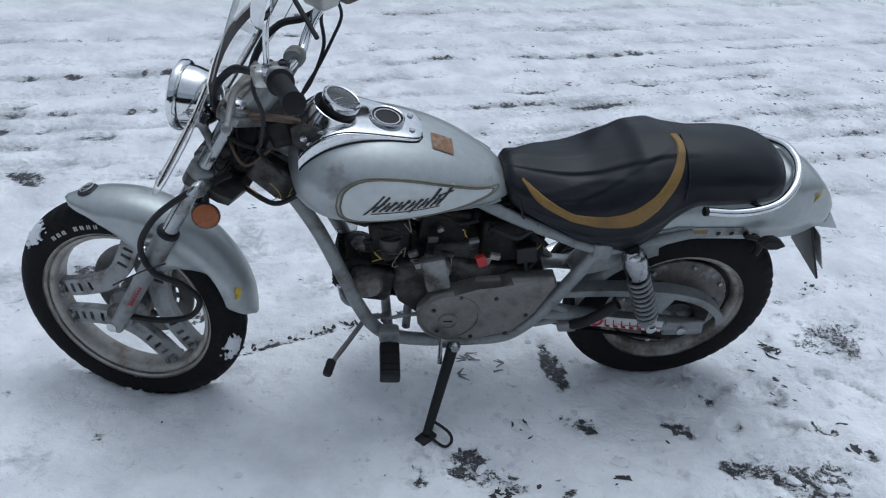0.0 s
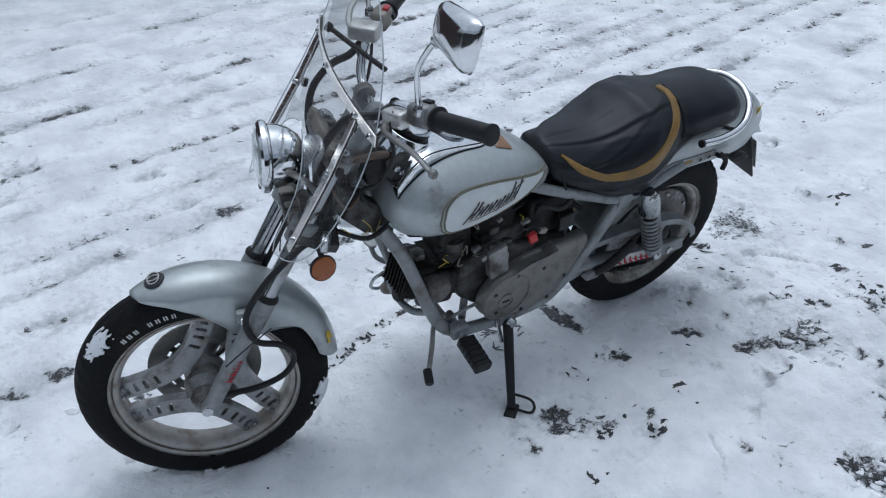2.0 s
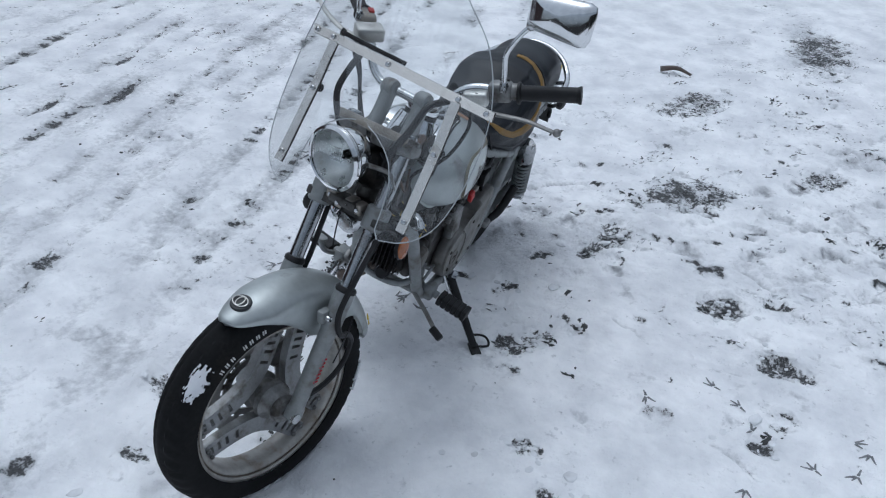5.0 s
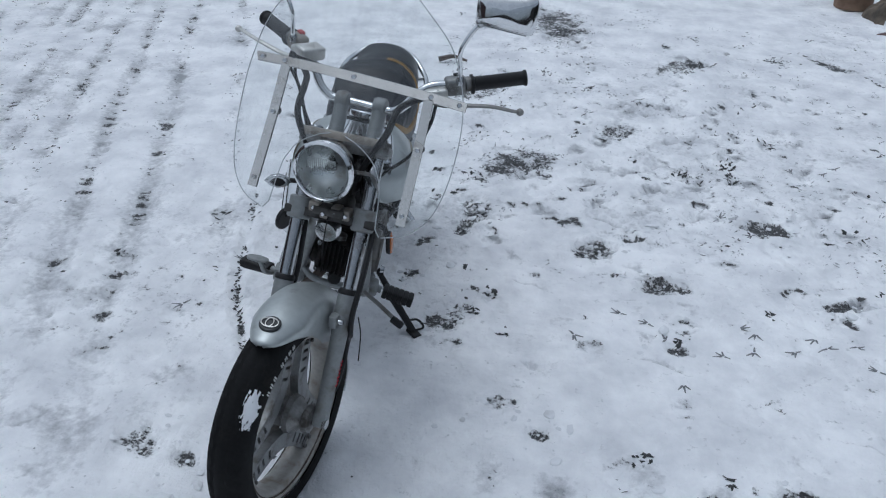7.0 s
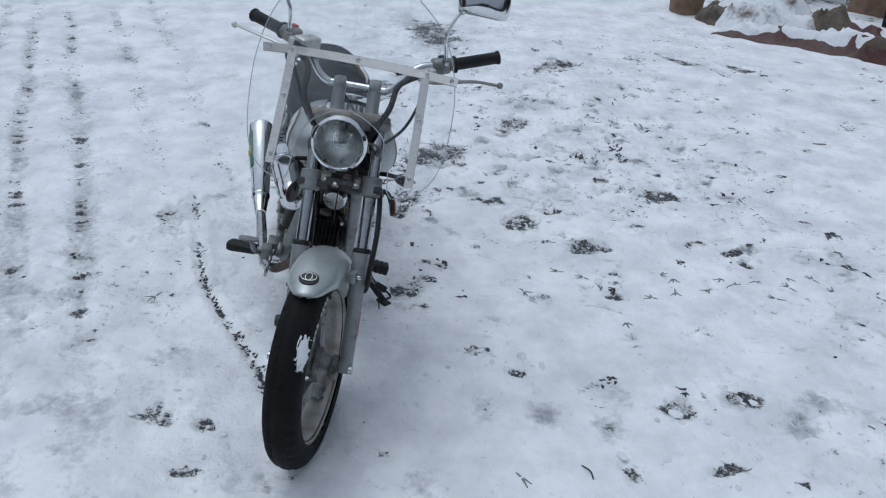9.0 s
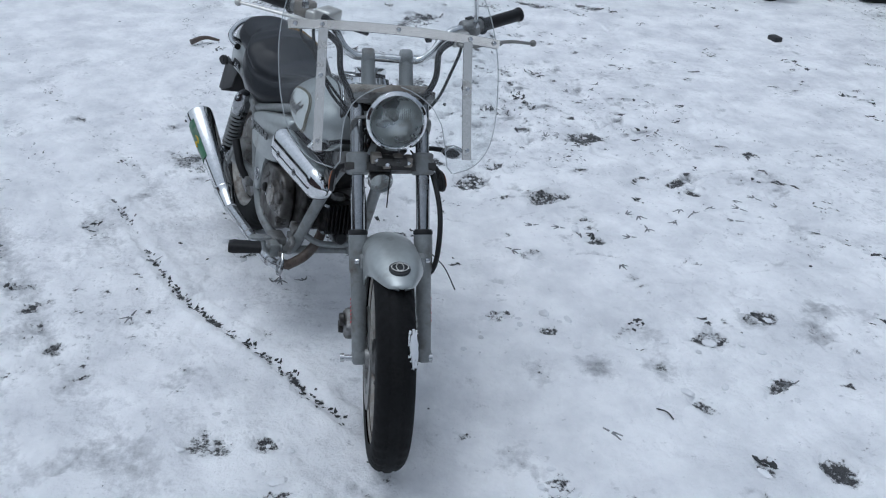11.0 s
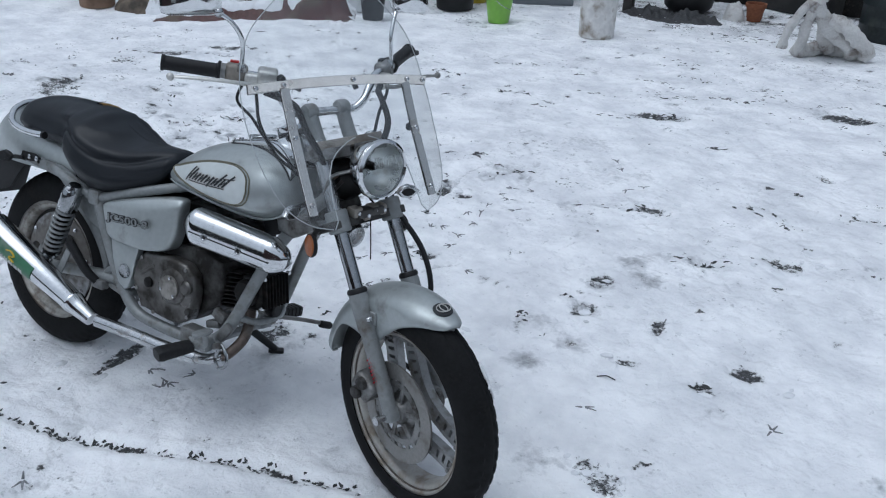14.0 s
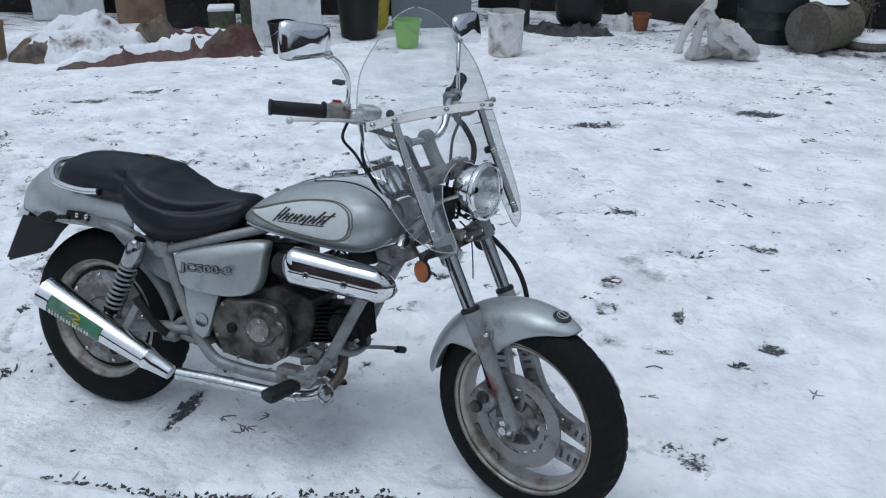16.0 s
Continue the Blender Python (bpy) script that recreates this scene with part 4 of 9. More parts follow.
closing_wall("wall_far_east", (20, 8.7), (20, -16), 4.4, WOOD_DARK, UNSEEN_WALL, "fence")
closing_wall("wall_far_south", (20, -16), (-17, -16), 4.8, WOOD_DARK, UNSEEN_WALL, "fence")


def pail(name, at, r0, r1, h, mat, label, handle=True, turn=0.0, fill=None):
    """An open tapered bucket with a rolled rim, ears and a wire handle."""
    body = lathe(empty_bm(), [(0.0, 0.003), (r0 * 0.96, 0.0), (r0, 0.006), (r1, h - 0.02), (r1 + 0.008, h - 0.018), (r1 + 0.009, h - 0.002), (r1 - 0.002, h), (r1 - 0.005, h - 0.02), (r0 - 0.004, 0.012), (0.0, 0.012)], (0, 0, 0), (0, 0, 1), 36, caps=False)
    ob = thing(name, body, mat, label, "bucket", pose(*at, 0, 0, turn))
    if handle:
        part("handle", tube(empty_bm(), [(0, -r1 - 0.008, h - 0.03), (r1 * 0.6, -r1 * 0.8, h - 0.09), (r1 * 1.02, 0, h - 0.13), (r1 * 0.6, r1 * 0.8, h - 0.09), (0, r1 + 0.008, h - 0.03)], 0.003, 6, 5), DULL_CHROME, ob, "thin wire handle")
        for s in (-1, 1):
            part("handle_ear", block(empty_bm(), (0, s * (r1 + 0.006), h - 0.03), (0.03, 0.012, 0.03), 0.003), mat, ob)
    if fill:
        part("contents", lathe(empty_bm(), [(0, h - 0.05), (r1 * 0.6, h - 0.055), (r1 - 0.012, h - 0.07)], (0, 0, 0), (0, 0, 1), 30, caps=False), fill, ob, "snow lying inside")
    return ob


pail("green_bucket", (2.60, -2.98, 0.0), 0.092, 0.122, 0.245, LIME, "lime green plastic bucket with a wire handle", turn=200)
pail("white_pail", (1.71, -3.16, 0.0), 0.145, 0.155, 0.37, WHITE_PAIL, "tall stained white plastic pail with brown smears", False)
pail("grey_bucket", (3.42, -2.24, 0.0), 0.09, 0.115, 0.27, SOFT, "dark grey plastic bucket beside a pale board", turn=40)
pail("rusty_pail", (5.45, -0.80, 0.0), 0.15, 0.17, 0.30, CARD, "dented brown metal pail by the tarpaulin", turn=70, fill=SNOW)
pail("yellow_tub", (3.33, -3.55, 0.0), 0.13, 0.16, 0.34, YELLOW_TUB, "yellow plastic tub against the shed", False)
pail("black_bin", (3.24, -3.15, 0.0), 0.17, 0.20, 0.42, SOFT, "black plastic bin with snow on top", False, fill=SNOW)


def mound(name, mat, label, category, at, turn, sx, sy, h, seed, folds=5.0, rough=0.5, sharp=2.2):
    """A crumpled heap: a dome with folds, its skirt lying on the ground."""
    bm = empty_bm()
    n, k = 72, 26
    rings = []
    for j in range(k + 1):
        f = j / k
        ring = []
        for i in range(n):
            t = 2 * math.pi * i / n
            p = Vector((math.cos(t) * (f**0.8), math.sin(t) * (f**0.8), 0))
            e = noise.fractal(Vector((p.x * folds * 0.35, p.y * folds * 0.35, seed)), 0.9, 2.1, 4)
            fold = abs(noise.noise(Vector((p.x * folds * 0.5 + 3, p.y * folds * 0.8, seed + 7))))
            z = h * max(0.0, 1 - f**sharp) * (0.75 + rough * e) + 0.05 * fold * (1 - f) * 4 * f + 0.004
            reach = 1 + 0.16 * noise.noise(Vector((math.cos(t) * 1.6, math.sin(t) * 1.6, seed + 3)))
            ring.append((p.x * sx * reach, p.y * sy * reach, z if j < k else -0.02))
        rings.append(ring)
    loft(bm, rings, caps=False)
    bmesh.ops.contextual_create(bm, geom=[e for e in bm.edges if e.is_boundary and all(abs(q.co.x) < 1e-4 for q in e.verts)])
    return thing(name, bm, mat, label, category, pose(*at, 0, 0, turn), angle=70)


def spread_tarpaulin():
    """A tarpaulin over low clutter: a strip bare in front, one long ridge, a turned-up end, and snow in its hollows."""
    o, right, back = Vector((4.04, -1.45, 0)), Vector((-0.746, -0.666, 0)), Vector((0.666, -0.746, 0))

    def step(v, lo, hi):
        t = min(max((v - lo) / (hi - lo), 0.0), 1.0)
        return t * t * (3 - 2 * t)

    def to_line(u, v, a, b):
        p, q = Vector(a), Vector(b)
        t = min(max((Vector((u, v)) - p).dot(q - p) / (q - p).length_squared, 0.0), 1.0)
        return (Vector((u, v)) - p - (q - p) * t).length

    bms = (empty_bm(), empty_bm())
    grids = ([], [])
    for i in range(97):
        u = -0.86 + 1.70 * i / 96
        rows = ([], [])
        for j in range(53):
            v = -0.02 + 0.86 * j / 52
            bend = 0.10 * math.sin((u + 0.2) * 2.4) + 0.04 * noise.noise(Vector((u * 3, 0, 2)))
            rough = noise.fractal(Vector((u * 3.2, v * 5.0, 3.7)), 0.8, 2.1, 4)
            crinkle = abs(noise.noise(Vector((u * 9 + v * 4, v * 12, 6.1))))
            ends = step(u, -0.86, -0.62) * (1 - step(u, 0.66, 0.84))
            flank = step(v, -0.02, 0.14) * (1 - step(v, 0.52, 0.84))
            ridge = to_line(u, v, (-0.12, 0.52), (0.60, 0.20))
            flap = to_line(u, v, (0.36, 0.03), (0.74, 0.14))
            h = flank * ends * (0.10 + 0.08 * rough + 0.05 * crinkle)
            h += 0.115 * math.exp(-((ridge / 0.055) ** 2)) * (0.7 + 0.5 * rough) + 0.125 * math.exp(-((flap / 0.050) ** 2)) * (0.85 + 0.4 * rough)
            border = i in (0, 96) or j in (0, 52)
            bare = max(1 - step(v, 0.045 + 0.03 * rough, 0.10 + 0.03 * rough), 1.1 * math.exp(-(((ridge + 0.03 * rough) / 0.065) ** 2)), 1.15 * math.exp(-((flap / 0.07) ** 2)), step(crinkle + 0.3 * rough, 0.40, 0.52))
            at = o + right * u + back * (v + bend * (1 - v))
            rows[0].append(at + Vector((0, 0, -0.02 if border else h)))
            rows[1].append(at + Vector((0, 0, -0.04 if border else h + 0.022 - 0.055 * min(1.0, bare))))
        for k in (0, 1):
            grids[k].append(rows[k])
    for k in (0, 1):
        loft(bms[k], grids[k], caps=False, closed=False)
    thing("red_tarpaulin", bms[0], TARP_RED, "crumpled faded red tarpaulin half under snow", "tarpaulin", angle=75)
    thing("snow_on_tarpaulin", bms[1], SNOW, "snow lying in the hollows of the tarpaulin", "snow", angle=75)


spread_tarpaulin()
mound("muddy_sack", TARP_BROWN, "muddy full sack beside the tarpaulin", "sack", (5.02, -1.03, 0), 35, 0.27, 0.17, 0.19, 5.7, 5, 0.4, 3)
mound("snowy_mound", DUSTED, "snow-covered heap of sacks by the shed", "snow", (4.86, -1.34, 0.0), 35, 0.58, 0.40, 0.36, 6.4, 5, 0.4)
mound("sack_roll", TARP_BROWN, "rolled muddy sacking under the snow", "sack", (4.40, -1.72, 0.06), 45, 0.20, 0.10, 0.24, 9.2, 5, 0.4, 3)
mound("ash_mound", SOIL, "black ash and charred scraps on the snow", "ash", (1.62, -4.35, -0.012), 10, 0.50, 0.26, 0.045, 15.5, 14, 2.0)
mound("white_bag", CLOTH, "small white plastic bag by a black pot", "bag", (1.18, -4.72, 0), 0, 0.10, 0.09, 0.17, 4.5, 3, 0.25, 3)


def heaped_cloth(at, turn):
    """A stiff white sheet thrown down: thick rolls falling from one pinched peak to a lumpy foot."""
    rolls = (
        ([(-0.10, -0.04, 0.53), (-0.09, 0.0, 0.42), (0.01, 0.05, 0.30), (0.16, 0.10, 0.17), (0.30, 0.12, 0.08)], (0.036, 0.075)),
        ([(-0.11, -0.05, 0.51), (-0.20, 0.0, 0.37), (-0.27, 0.02, 0.21), (-0.29, 0.05, 0.07)], (0.030, 0.036)),
        ([(-0.09, 0.0, 0.50), (-0.03, 0.08, 0.34), (0.03, 0.15, 0.17), (0.10, 0.21, 0.05)], (0.036, 0.058)),
        ([(-0.15, 0.14, 0.03), (0.08, 0.23, 0.06), (0.24, 0.22, 0.06), (0.36, 0.14, 0.05)], (0.050, 0.066)),
        ([(0.02, 0.0, 0.34), (0.18, 0.0, 0.26), (0.31, 0.04, 0.13), (0.36, 0.08, 0.05)], (0.042, 0.056)),
        ([(-0.12, -0.02, 0.40), (-0.12, 0.08, 0.24), (-0.14, 0.12, 0.10), (-0.16, 0.15, 0.02)], (0.030, 0.046)),
        ([(-0.10, -0.05, 0.46), (-0.08, -0.05, 0.56), (-0.03, -0.06, 0.60)], (0.050, 0.020)),
    )
    bm = empty_bm()
    for pts, r in rolls:
        tube(bm, pts, r, 26, 12)
    for q in bm.verts:
        p = q.co
        dent = 0.022 * noise.fractal(Vector((p.x * 6, p.y * 6, p.z * 4)), 1.2, 2.1, 3) - 0.022 * (1 - abs(noise.noise(Vector((p.x * 11, p.y * 11, p.z * 4 + 4))))) ** 5
        q.co = p + Vector((0.9, 0.7, 0.8)) * dent
        q.co.z = max(q.co.z, -0.02)
    return thing("crumpled_cloth", bm, CLOTH, "stiff grubby white cloth heaped in folds on the snow", "cloth", pose(*at, 0, 0, turn), angle=75)


heaped_cloth((0.05, -3.74, 0), 209.4)


def dry_weed(at, seed, count, high):
    """A clump of dead brown stems with small seed heads."""
    rng = random.Random(seed)
    bm = empty_bm()
    for _ in range(count):
        a, out, h = rng.uniform(0, 6.3), rng.uniform(0.02, 0.16), high * rng.uniform(0.55, 1.0)
        x, y = 0.05 * rng.gauss(0, 1), 0.05 * rng.gauss(0, 1)
        top = Vector((x + out * math.cos(a), y + out * math.sin(a), h))
        tube(bm, [(x, y, -0.02), (x + 0.35 * out * math.cos(a), y + 0.35 * out * math.sin(a), 0.55 * h), top], (0.004, 0.0018), 5, 3)
        for _ in range(rng.randint(2, 5)):
            q = top - Vector((0, 0, rng.uniform(0, 0.12))) + Vector((rng.gauss(0, 0.015), rng.gauss(0, 0.015), 0))
            bmesh.ops.create_icosphere(bm, subdivisions=1, radius=rng.uniform(0.006, 0.014), matrix=Matrix.Translation(q))
    return thing("dead_weed", bm, TARP_BROWN, "clump of dead brown weed stems by the log", "plant", pose(*at))


dry_weed((-0.86, -5.62, 0), 3, 34, 0.55)


def log(at, turn, r, run, label):
    rings = []
    for j in range(13):
        f = j / 12
        rings.append([(run * (f - 0.5), math.cos(t) * r * (1 + 0.05 * noise.noise(Vector((math.cos(t) * 2, math.sin(t) * 2, f * 3)))), r + math.sin(t) * r * (1 + 0.06 * noise.noise(Vector((math.cos(t) * 2, math.sin(t) * 2, f * 3 + 9)))) - 0.02) for t in (2 * math.pi * k / 40 for k in range(40))])
    ob = thing("log", loft(empty_bm(), rings, caps=False), BARK, label, "log", pose(*at, 0, 0, turn))
    for s in (-1, 1):
        part("sawn_end", lathe(empty_bm(), [(0, 0), (r * 0.5, 0.0), (r * 0.985, -0.004)], (s * run / 2, 0, r - 0.02), (s, 0, 0), 40, caps=False), ENDGRAIN, ob, "dark sawn end grain")
    part("snow_cap", lathe(empty_bm(), [(0, 0.05), (0.10, 0.04), (0.17, 0.0)], (0.0, 0, 2 * r - 0.03), (0, 0, 1), 20, caps=False, squash=1.0), SNOW, ob, "small cap of snow")
    return ob


log((-0.66, -4.80, 0), 66, 0.22, 0.55, "short thick sawn log with a little snow on it")


def round_lump(name, at, profile, mat, label, category, squash=1.0, turn=0):
    return thing(name, lathe(empty_bm(), profile, (0, 0, 0), (0, 0, 1), 44, squash=squash), mat, label, category, pose(*at, 0, 0, turn))


# a worn car tyre lying against the shed, and the things round it
drum = round_lump("oil_drum", (-0.15, -5.0, 0), [(0, 0), (0.29, 0), (0.30, 0.01), (0.30, 0.12), (0.307, 0.13), (0.307, 0.14), (0.30, 0.15), (0.30, 0.28), (0.307, 0.29), (0.307, 0.30), (0.30, 0.31), (0.30, 0.86), (0.29, 0.88), (0, 0.87)], DARK_GREEN, "dark green steel drum standing in the snow", "drum")
round_lump("snowy_stone", (-1.02, -5.05, 0), [(0, 0), (0.20, 0), (0.215, 0.03), (0.20, 0.07), (0, 0.075)], ENDGRAIN, "flat round stone slab under snow", "stone")
round_lump("slab_snow", (-1.02, -5.05, 0.076), [(0.20, 0), (0.19, 0.025), (0.1, 0.04), (0, 0.042)], SNOW, "snow on a flat stone slab", "snow")
round_lump("black_pot", (1.60, -4.62, 0.02), [(0, 0), (0.16, 0.0), (0.22, 0.06), (0.24, 0.18), (0.23, 0.32), (0.20, 0.40), (0.21, 0.42), (0.19, 0.42), (0.18, 0.39), (0.2, 0.2), (0, 0.05)], SOFT, "soot-black iron pot in an ash heap", "pot")
round_lump("flower_pot", (1.02, -4.80, 0), [(0, 0), (0.06, 0), (0.085, 0.13), (0.095, 0.13), (0.095, 0.16), (0.08, 0.16), (0.07, 0.03), (0, 0.03)], TERRACOTTA, "small terracotta pot by the shed", "pot")

board_turn = Matrix.Rotation(radians(40), 3, "Z") @ Matrix.Rotation(radians(10), 3, "X")
thing("pale_board", block(empty_bm(), (3.62, -2.56, 0.42), (0.62, 0.02, 0.86), 0.003, board_turn), BOARD, "pale painted board leaning against the shed", "board", smooth=False)
thing("pale_screen", block(empty_bm(), (2.85, -3.85, 0.5), (0.8, 0.02, 1.0), 0.003, Matrix.Rotation(radians(40), 3, "Z")), GREY_PLASTIC, "grey plastic sheet leaning on the shed", "sheet", smooth=False)
thing("white_sheet", block(empty_bm(), (6.3, -2.35, 0.5), (0.7, 0.03, 1.0), 0.004, Matrix.Rotation(radians(40), 3, "Z")), BOARD, "white sheet standing behind the snowy heap", "sheet", smooth=False)


def carton(at, size, turn, mat, label, name="cardboard_box", category="box", snow=False):
    ob = thing(name, block(empty_bm(), (0, 0, size[2] / 2), size, 0.006), mat, label, category, pose(*at, 0, 0, turn))
    if snow:
        part("snow_cap", block(empty_bm(), (0, 0, size[2] + 0.014), (size[0] * 1.02, size[1] * 1.02, 0.05), 0.022, None, 4), SNOW, ob, "snow on top")
    else:
        for s in (-1, 1):
            part("flap", block(empty_bm(), (s * size[0] * 0.24, 0, size[2] + 0.006), (size[0] * 0.47, size[1] * 0.98, 0.006), 0.001, Matrix.Rotation(radians(4 * s), 3, "Y")), mat, ob)
    return ob


carton((5.6, -2.75, 0), (0.55, 0.38, 0.6), 40, CARD, "brown cardboard box behind the tarpaulin")
carton((4.30, -2.45, 0), (0.24, 0.2, 0.26), 40, MOSS, "mossy concrete block with snow on top", "concrete_block", "block", True)
carton((4.02, -2.55, 0), (0.20, 0.18, 0.62), 40, MOSS, "mossy wooden stump by the shed", "stump", "stump", True)
carton((4.95, -2.75, 0), (0.5, 0.3, 0.7), 40, GRIME_AND_SHADE, "dark crate in the shadow of the shed", "crate", "crate", True)
carton((2.05, -4.3, 0), (0.09, 0.09, 0.9), 10, WOOD_DARK, "dark wooden post by the shed", "post", "post", True)
thing("timber", block(empty_bm(), (0.95, -5.55, 0.11), (0.9, 0.3, 0.22), 0.012, Matrix.Rotation(radians(-12), 3, "Z")), WOOD_DARK, "dark timber baulk along the shed", "timber")


# ---- the motorcycle: x ahead, y to its left, z up; it leans on its side stand ----
BIKE = new("motorcycle")
BIKE.matrix_basis = pose(-0.13, 2.031, 0, 0, 0, 188.5) @ pose(0, 0, 0, -13, 0, 0)
tagged(BIKE, "silver chopper-style motorcycle on its side stand in the snow", "motorcycle")
STEER = Matrix.Translation((0.35, 0, 0.75)) @ Matrix.Rotation(radians(-17), 4, Vector((-0.5, 0, math.cos(radians(30))))) @ Matrix.Translation((-0.35, 0, -0.75))
BAR = STEER @ Matrix.Translation((0.265, 0, 0.96)) @ Matrix.Rotation(radians(-4.5), 4, "Z") @ Matrix.Rotation(radians(-1.5), 4, "X") @ Matrix.Translation((-0.265, 0, -0.96))
X, Y, Z = Vector((1, 0, 0)), Vector((0, 1, 0)), Vector((0, 0, 1))
FRONT, REAR, GUARD = Vector((0.6725, -0.013, 0.2582)), Vector((-0.768, 0, 0.266)), Vector((0.663, -0.010, 0.268))
WHEEL = STEER @ Matrix.Translation(FRONT) @ Matrix.Rotation(-0.062, 4, "Z") @ Matrix.Translation(-FRONT)


def tyre(bm, c, r_out, r_rim, half, lugs=46):
    """A round-shouldered tyre with a tread cut by slanting grooves."""
    prof = []
    for k in range(25):
        t = math.pi * (k / 24)
        w = half * math.cos(t)
        rise = math.sin(t) ** 0.7
        prof.append((r_rim + (r_out - r_rim) * rise, w * (0.82 + 0.18 * math.sin(t) ** 0.5)))
    n = lugs * 4
    rings = []
    for i in range(n):
        t = 2 * math.pi * i / n
        ring = []
        for k, (r, w) in enumerate(prof):
            groove = 0.0
            if 5 <= k <= 19:
                phase = (i + (abs(k - 12) // 2)) % 4
                groove = 0.0045 if phase == 0 and k not in (11, 12, 13) else 0.0
            if k in (10, 14):
                groove = 0.004
            ring.append(c + Vector((math.cos(t) * (r - groove), w, math.sin(t) * (r - groove))))
        rings.append(ring)
    rings.append(rings[0])
    vs = [[bm.verts.new(q) for q in ring] for ring in rings[:-1]]
    vs.append(vs[0])
    for a, b in zip(vs, vs[1:]):
        for k in range(len(a) - 1):
            bm.faces.new((a[k], a[k + 1], b[k + 1], b[k]))
    return bm


def ring_profile(bm, c, pairs, n=72):
    """A ring about the wheel's axle from closed (radius, offset) pairs."""
    loops = [[c + Vector((math.cos(t) * r, w, math.sin(t) * r)) for r, w in pairs] for t in (2 * math.pi * k / n for k in range(n))]
    vs = [[bm.verts.new(q) for q in ring] for ring in loops]
    for i in range(n):
        a, b = vs[i], vs[(i + 1) % n]
        for k in range(len(a)):
            m = (k + 1) % len(a)
            bm.faces.new((a[k], a[m], b[m], b[k]))
    return bm


def rim_pairs(r, half):
    """A stepped rim: an outer flange, a groove, a second shoulder and a shallow well."""
    side = [(r, half), (r - 0.003, half + 0.003), (r - 0.010, half + 0.003), (r - 0.013, half - 0.001), (r - 0.016, half - 0.005), (r - 0.019, half - 0.004), (r - 0.026, half - 0.006), (r - 0.031, half - 0.012), (r - 0.034, half * 0.45)]
    well = [(r - 0.022, -half * 0.4), (r - 0.022, half * 0.4)]
    return side + [(a, -b) for a, b in side[::-1]] + well


def spoke_plate(bm, c, axis_deg, offset, reach, wide, thick, y):
    """A pressed boomerang plate: from one spoke of the wheel round the hub to the next, with a row of slots in each arm."""
    ends, turns = [], (radians(axis_deg), radians(axis_deg + 120))
    for t, s in zip(turns, (1, -1)):
        d, q = Vector((math.cos(t), 0, math.sin(t))), Vector((-math.sin(t), 0, math.cos(t))) * (offset * s)
        ends.append((d * reach + q, d * 0.048 + q))
    (p0, c1), (p3, c2) = ends
    fine = [(1 - f) ** 3 * p0 + 3 * (1 - f) ** 2 * f * c1 + 3 * (1 - f) * f * f * c2 + f**3 * p3 for f in (k / 200 for k in range(201))]
    runs = np.concatenate([[0], np.cumsum([(b - a).length for a, b in zip(fine, fine[1:])])])
    total = float(runs[-1])
    slots = [m for m in (0.026, 0.047, 0.070, 0.100)]
    slots = slots + [total - m for m in slots[::-1]]
    cuts, open_cells = [0.0, 0.012], set()
    for m in slots:
        while m - 0.0045 - cuts[-1] > 0.022:
            cuts.append(cuts[-1] + 0.014)
        cuts.append(m - 0.0045)
        open_cells.add(len(cuts) - 1)
        cuts.append(m + 0.0045)
    cuts.append(total)
    line = []
    for r in cuts:
        f = float(np.interp(r, runs, np.linspace(0, 200, 201)))
        i = min(int(f), 199)
        q = fine[i] + (fine[i + 1] - fine[i]) * (f - i)
        t = (fine[min(i + 2, 200)] - fine[max(i - 2, 0)]).normalized()
        line.append((q, t.cross(Y)))
    across = (-wide / 2, -wide * 0.27, wide * 0.27, wide / 2)
    lo, hi = [[[bm.verts.new(c + q + w * a + Y * (y + e)) for a in across] for q, w in line] for e in (-thick / 2, thick / 2)]
    for i in range(len(cuts) - 1):
        hole = i in open_cells
        for j in range(3):
            if hole and j == 1:
                for k in (1, 2):
                    bm.faces.new((lo[i][k], lo[i + 1][k], hi[i + 1][k], hi[i][k]))
                for m in (i, i + 1):
                    bm.faces.new((lo[m][1], lo[m][2], hi[m][2], hi[m][1]))
                continue
            for g in (lo, hi):
                bm.faces.new((g[i][j], g[i + 1][j], g[i + 1][j + 1], g[i][j + 1]))
        for k in (0, 3):
            bm.faces.new((lo[i][k], lo[i + 1][k], hi[i + 1][k], hi[i][k]))
    for m in (0, len(cuts) - 1):
        for j in range(3):
            bm.faces.new((lo[m][j], lo[m][j + 1], hi[m][j + 1], hi[m][j]))
    return bm


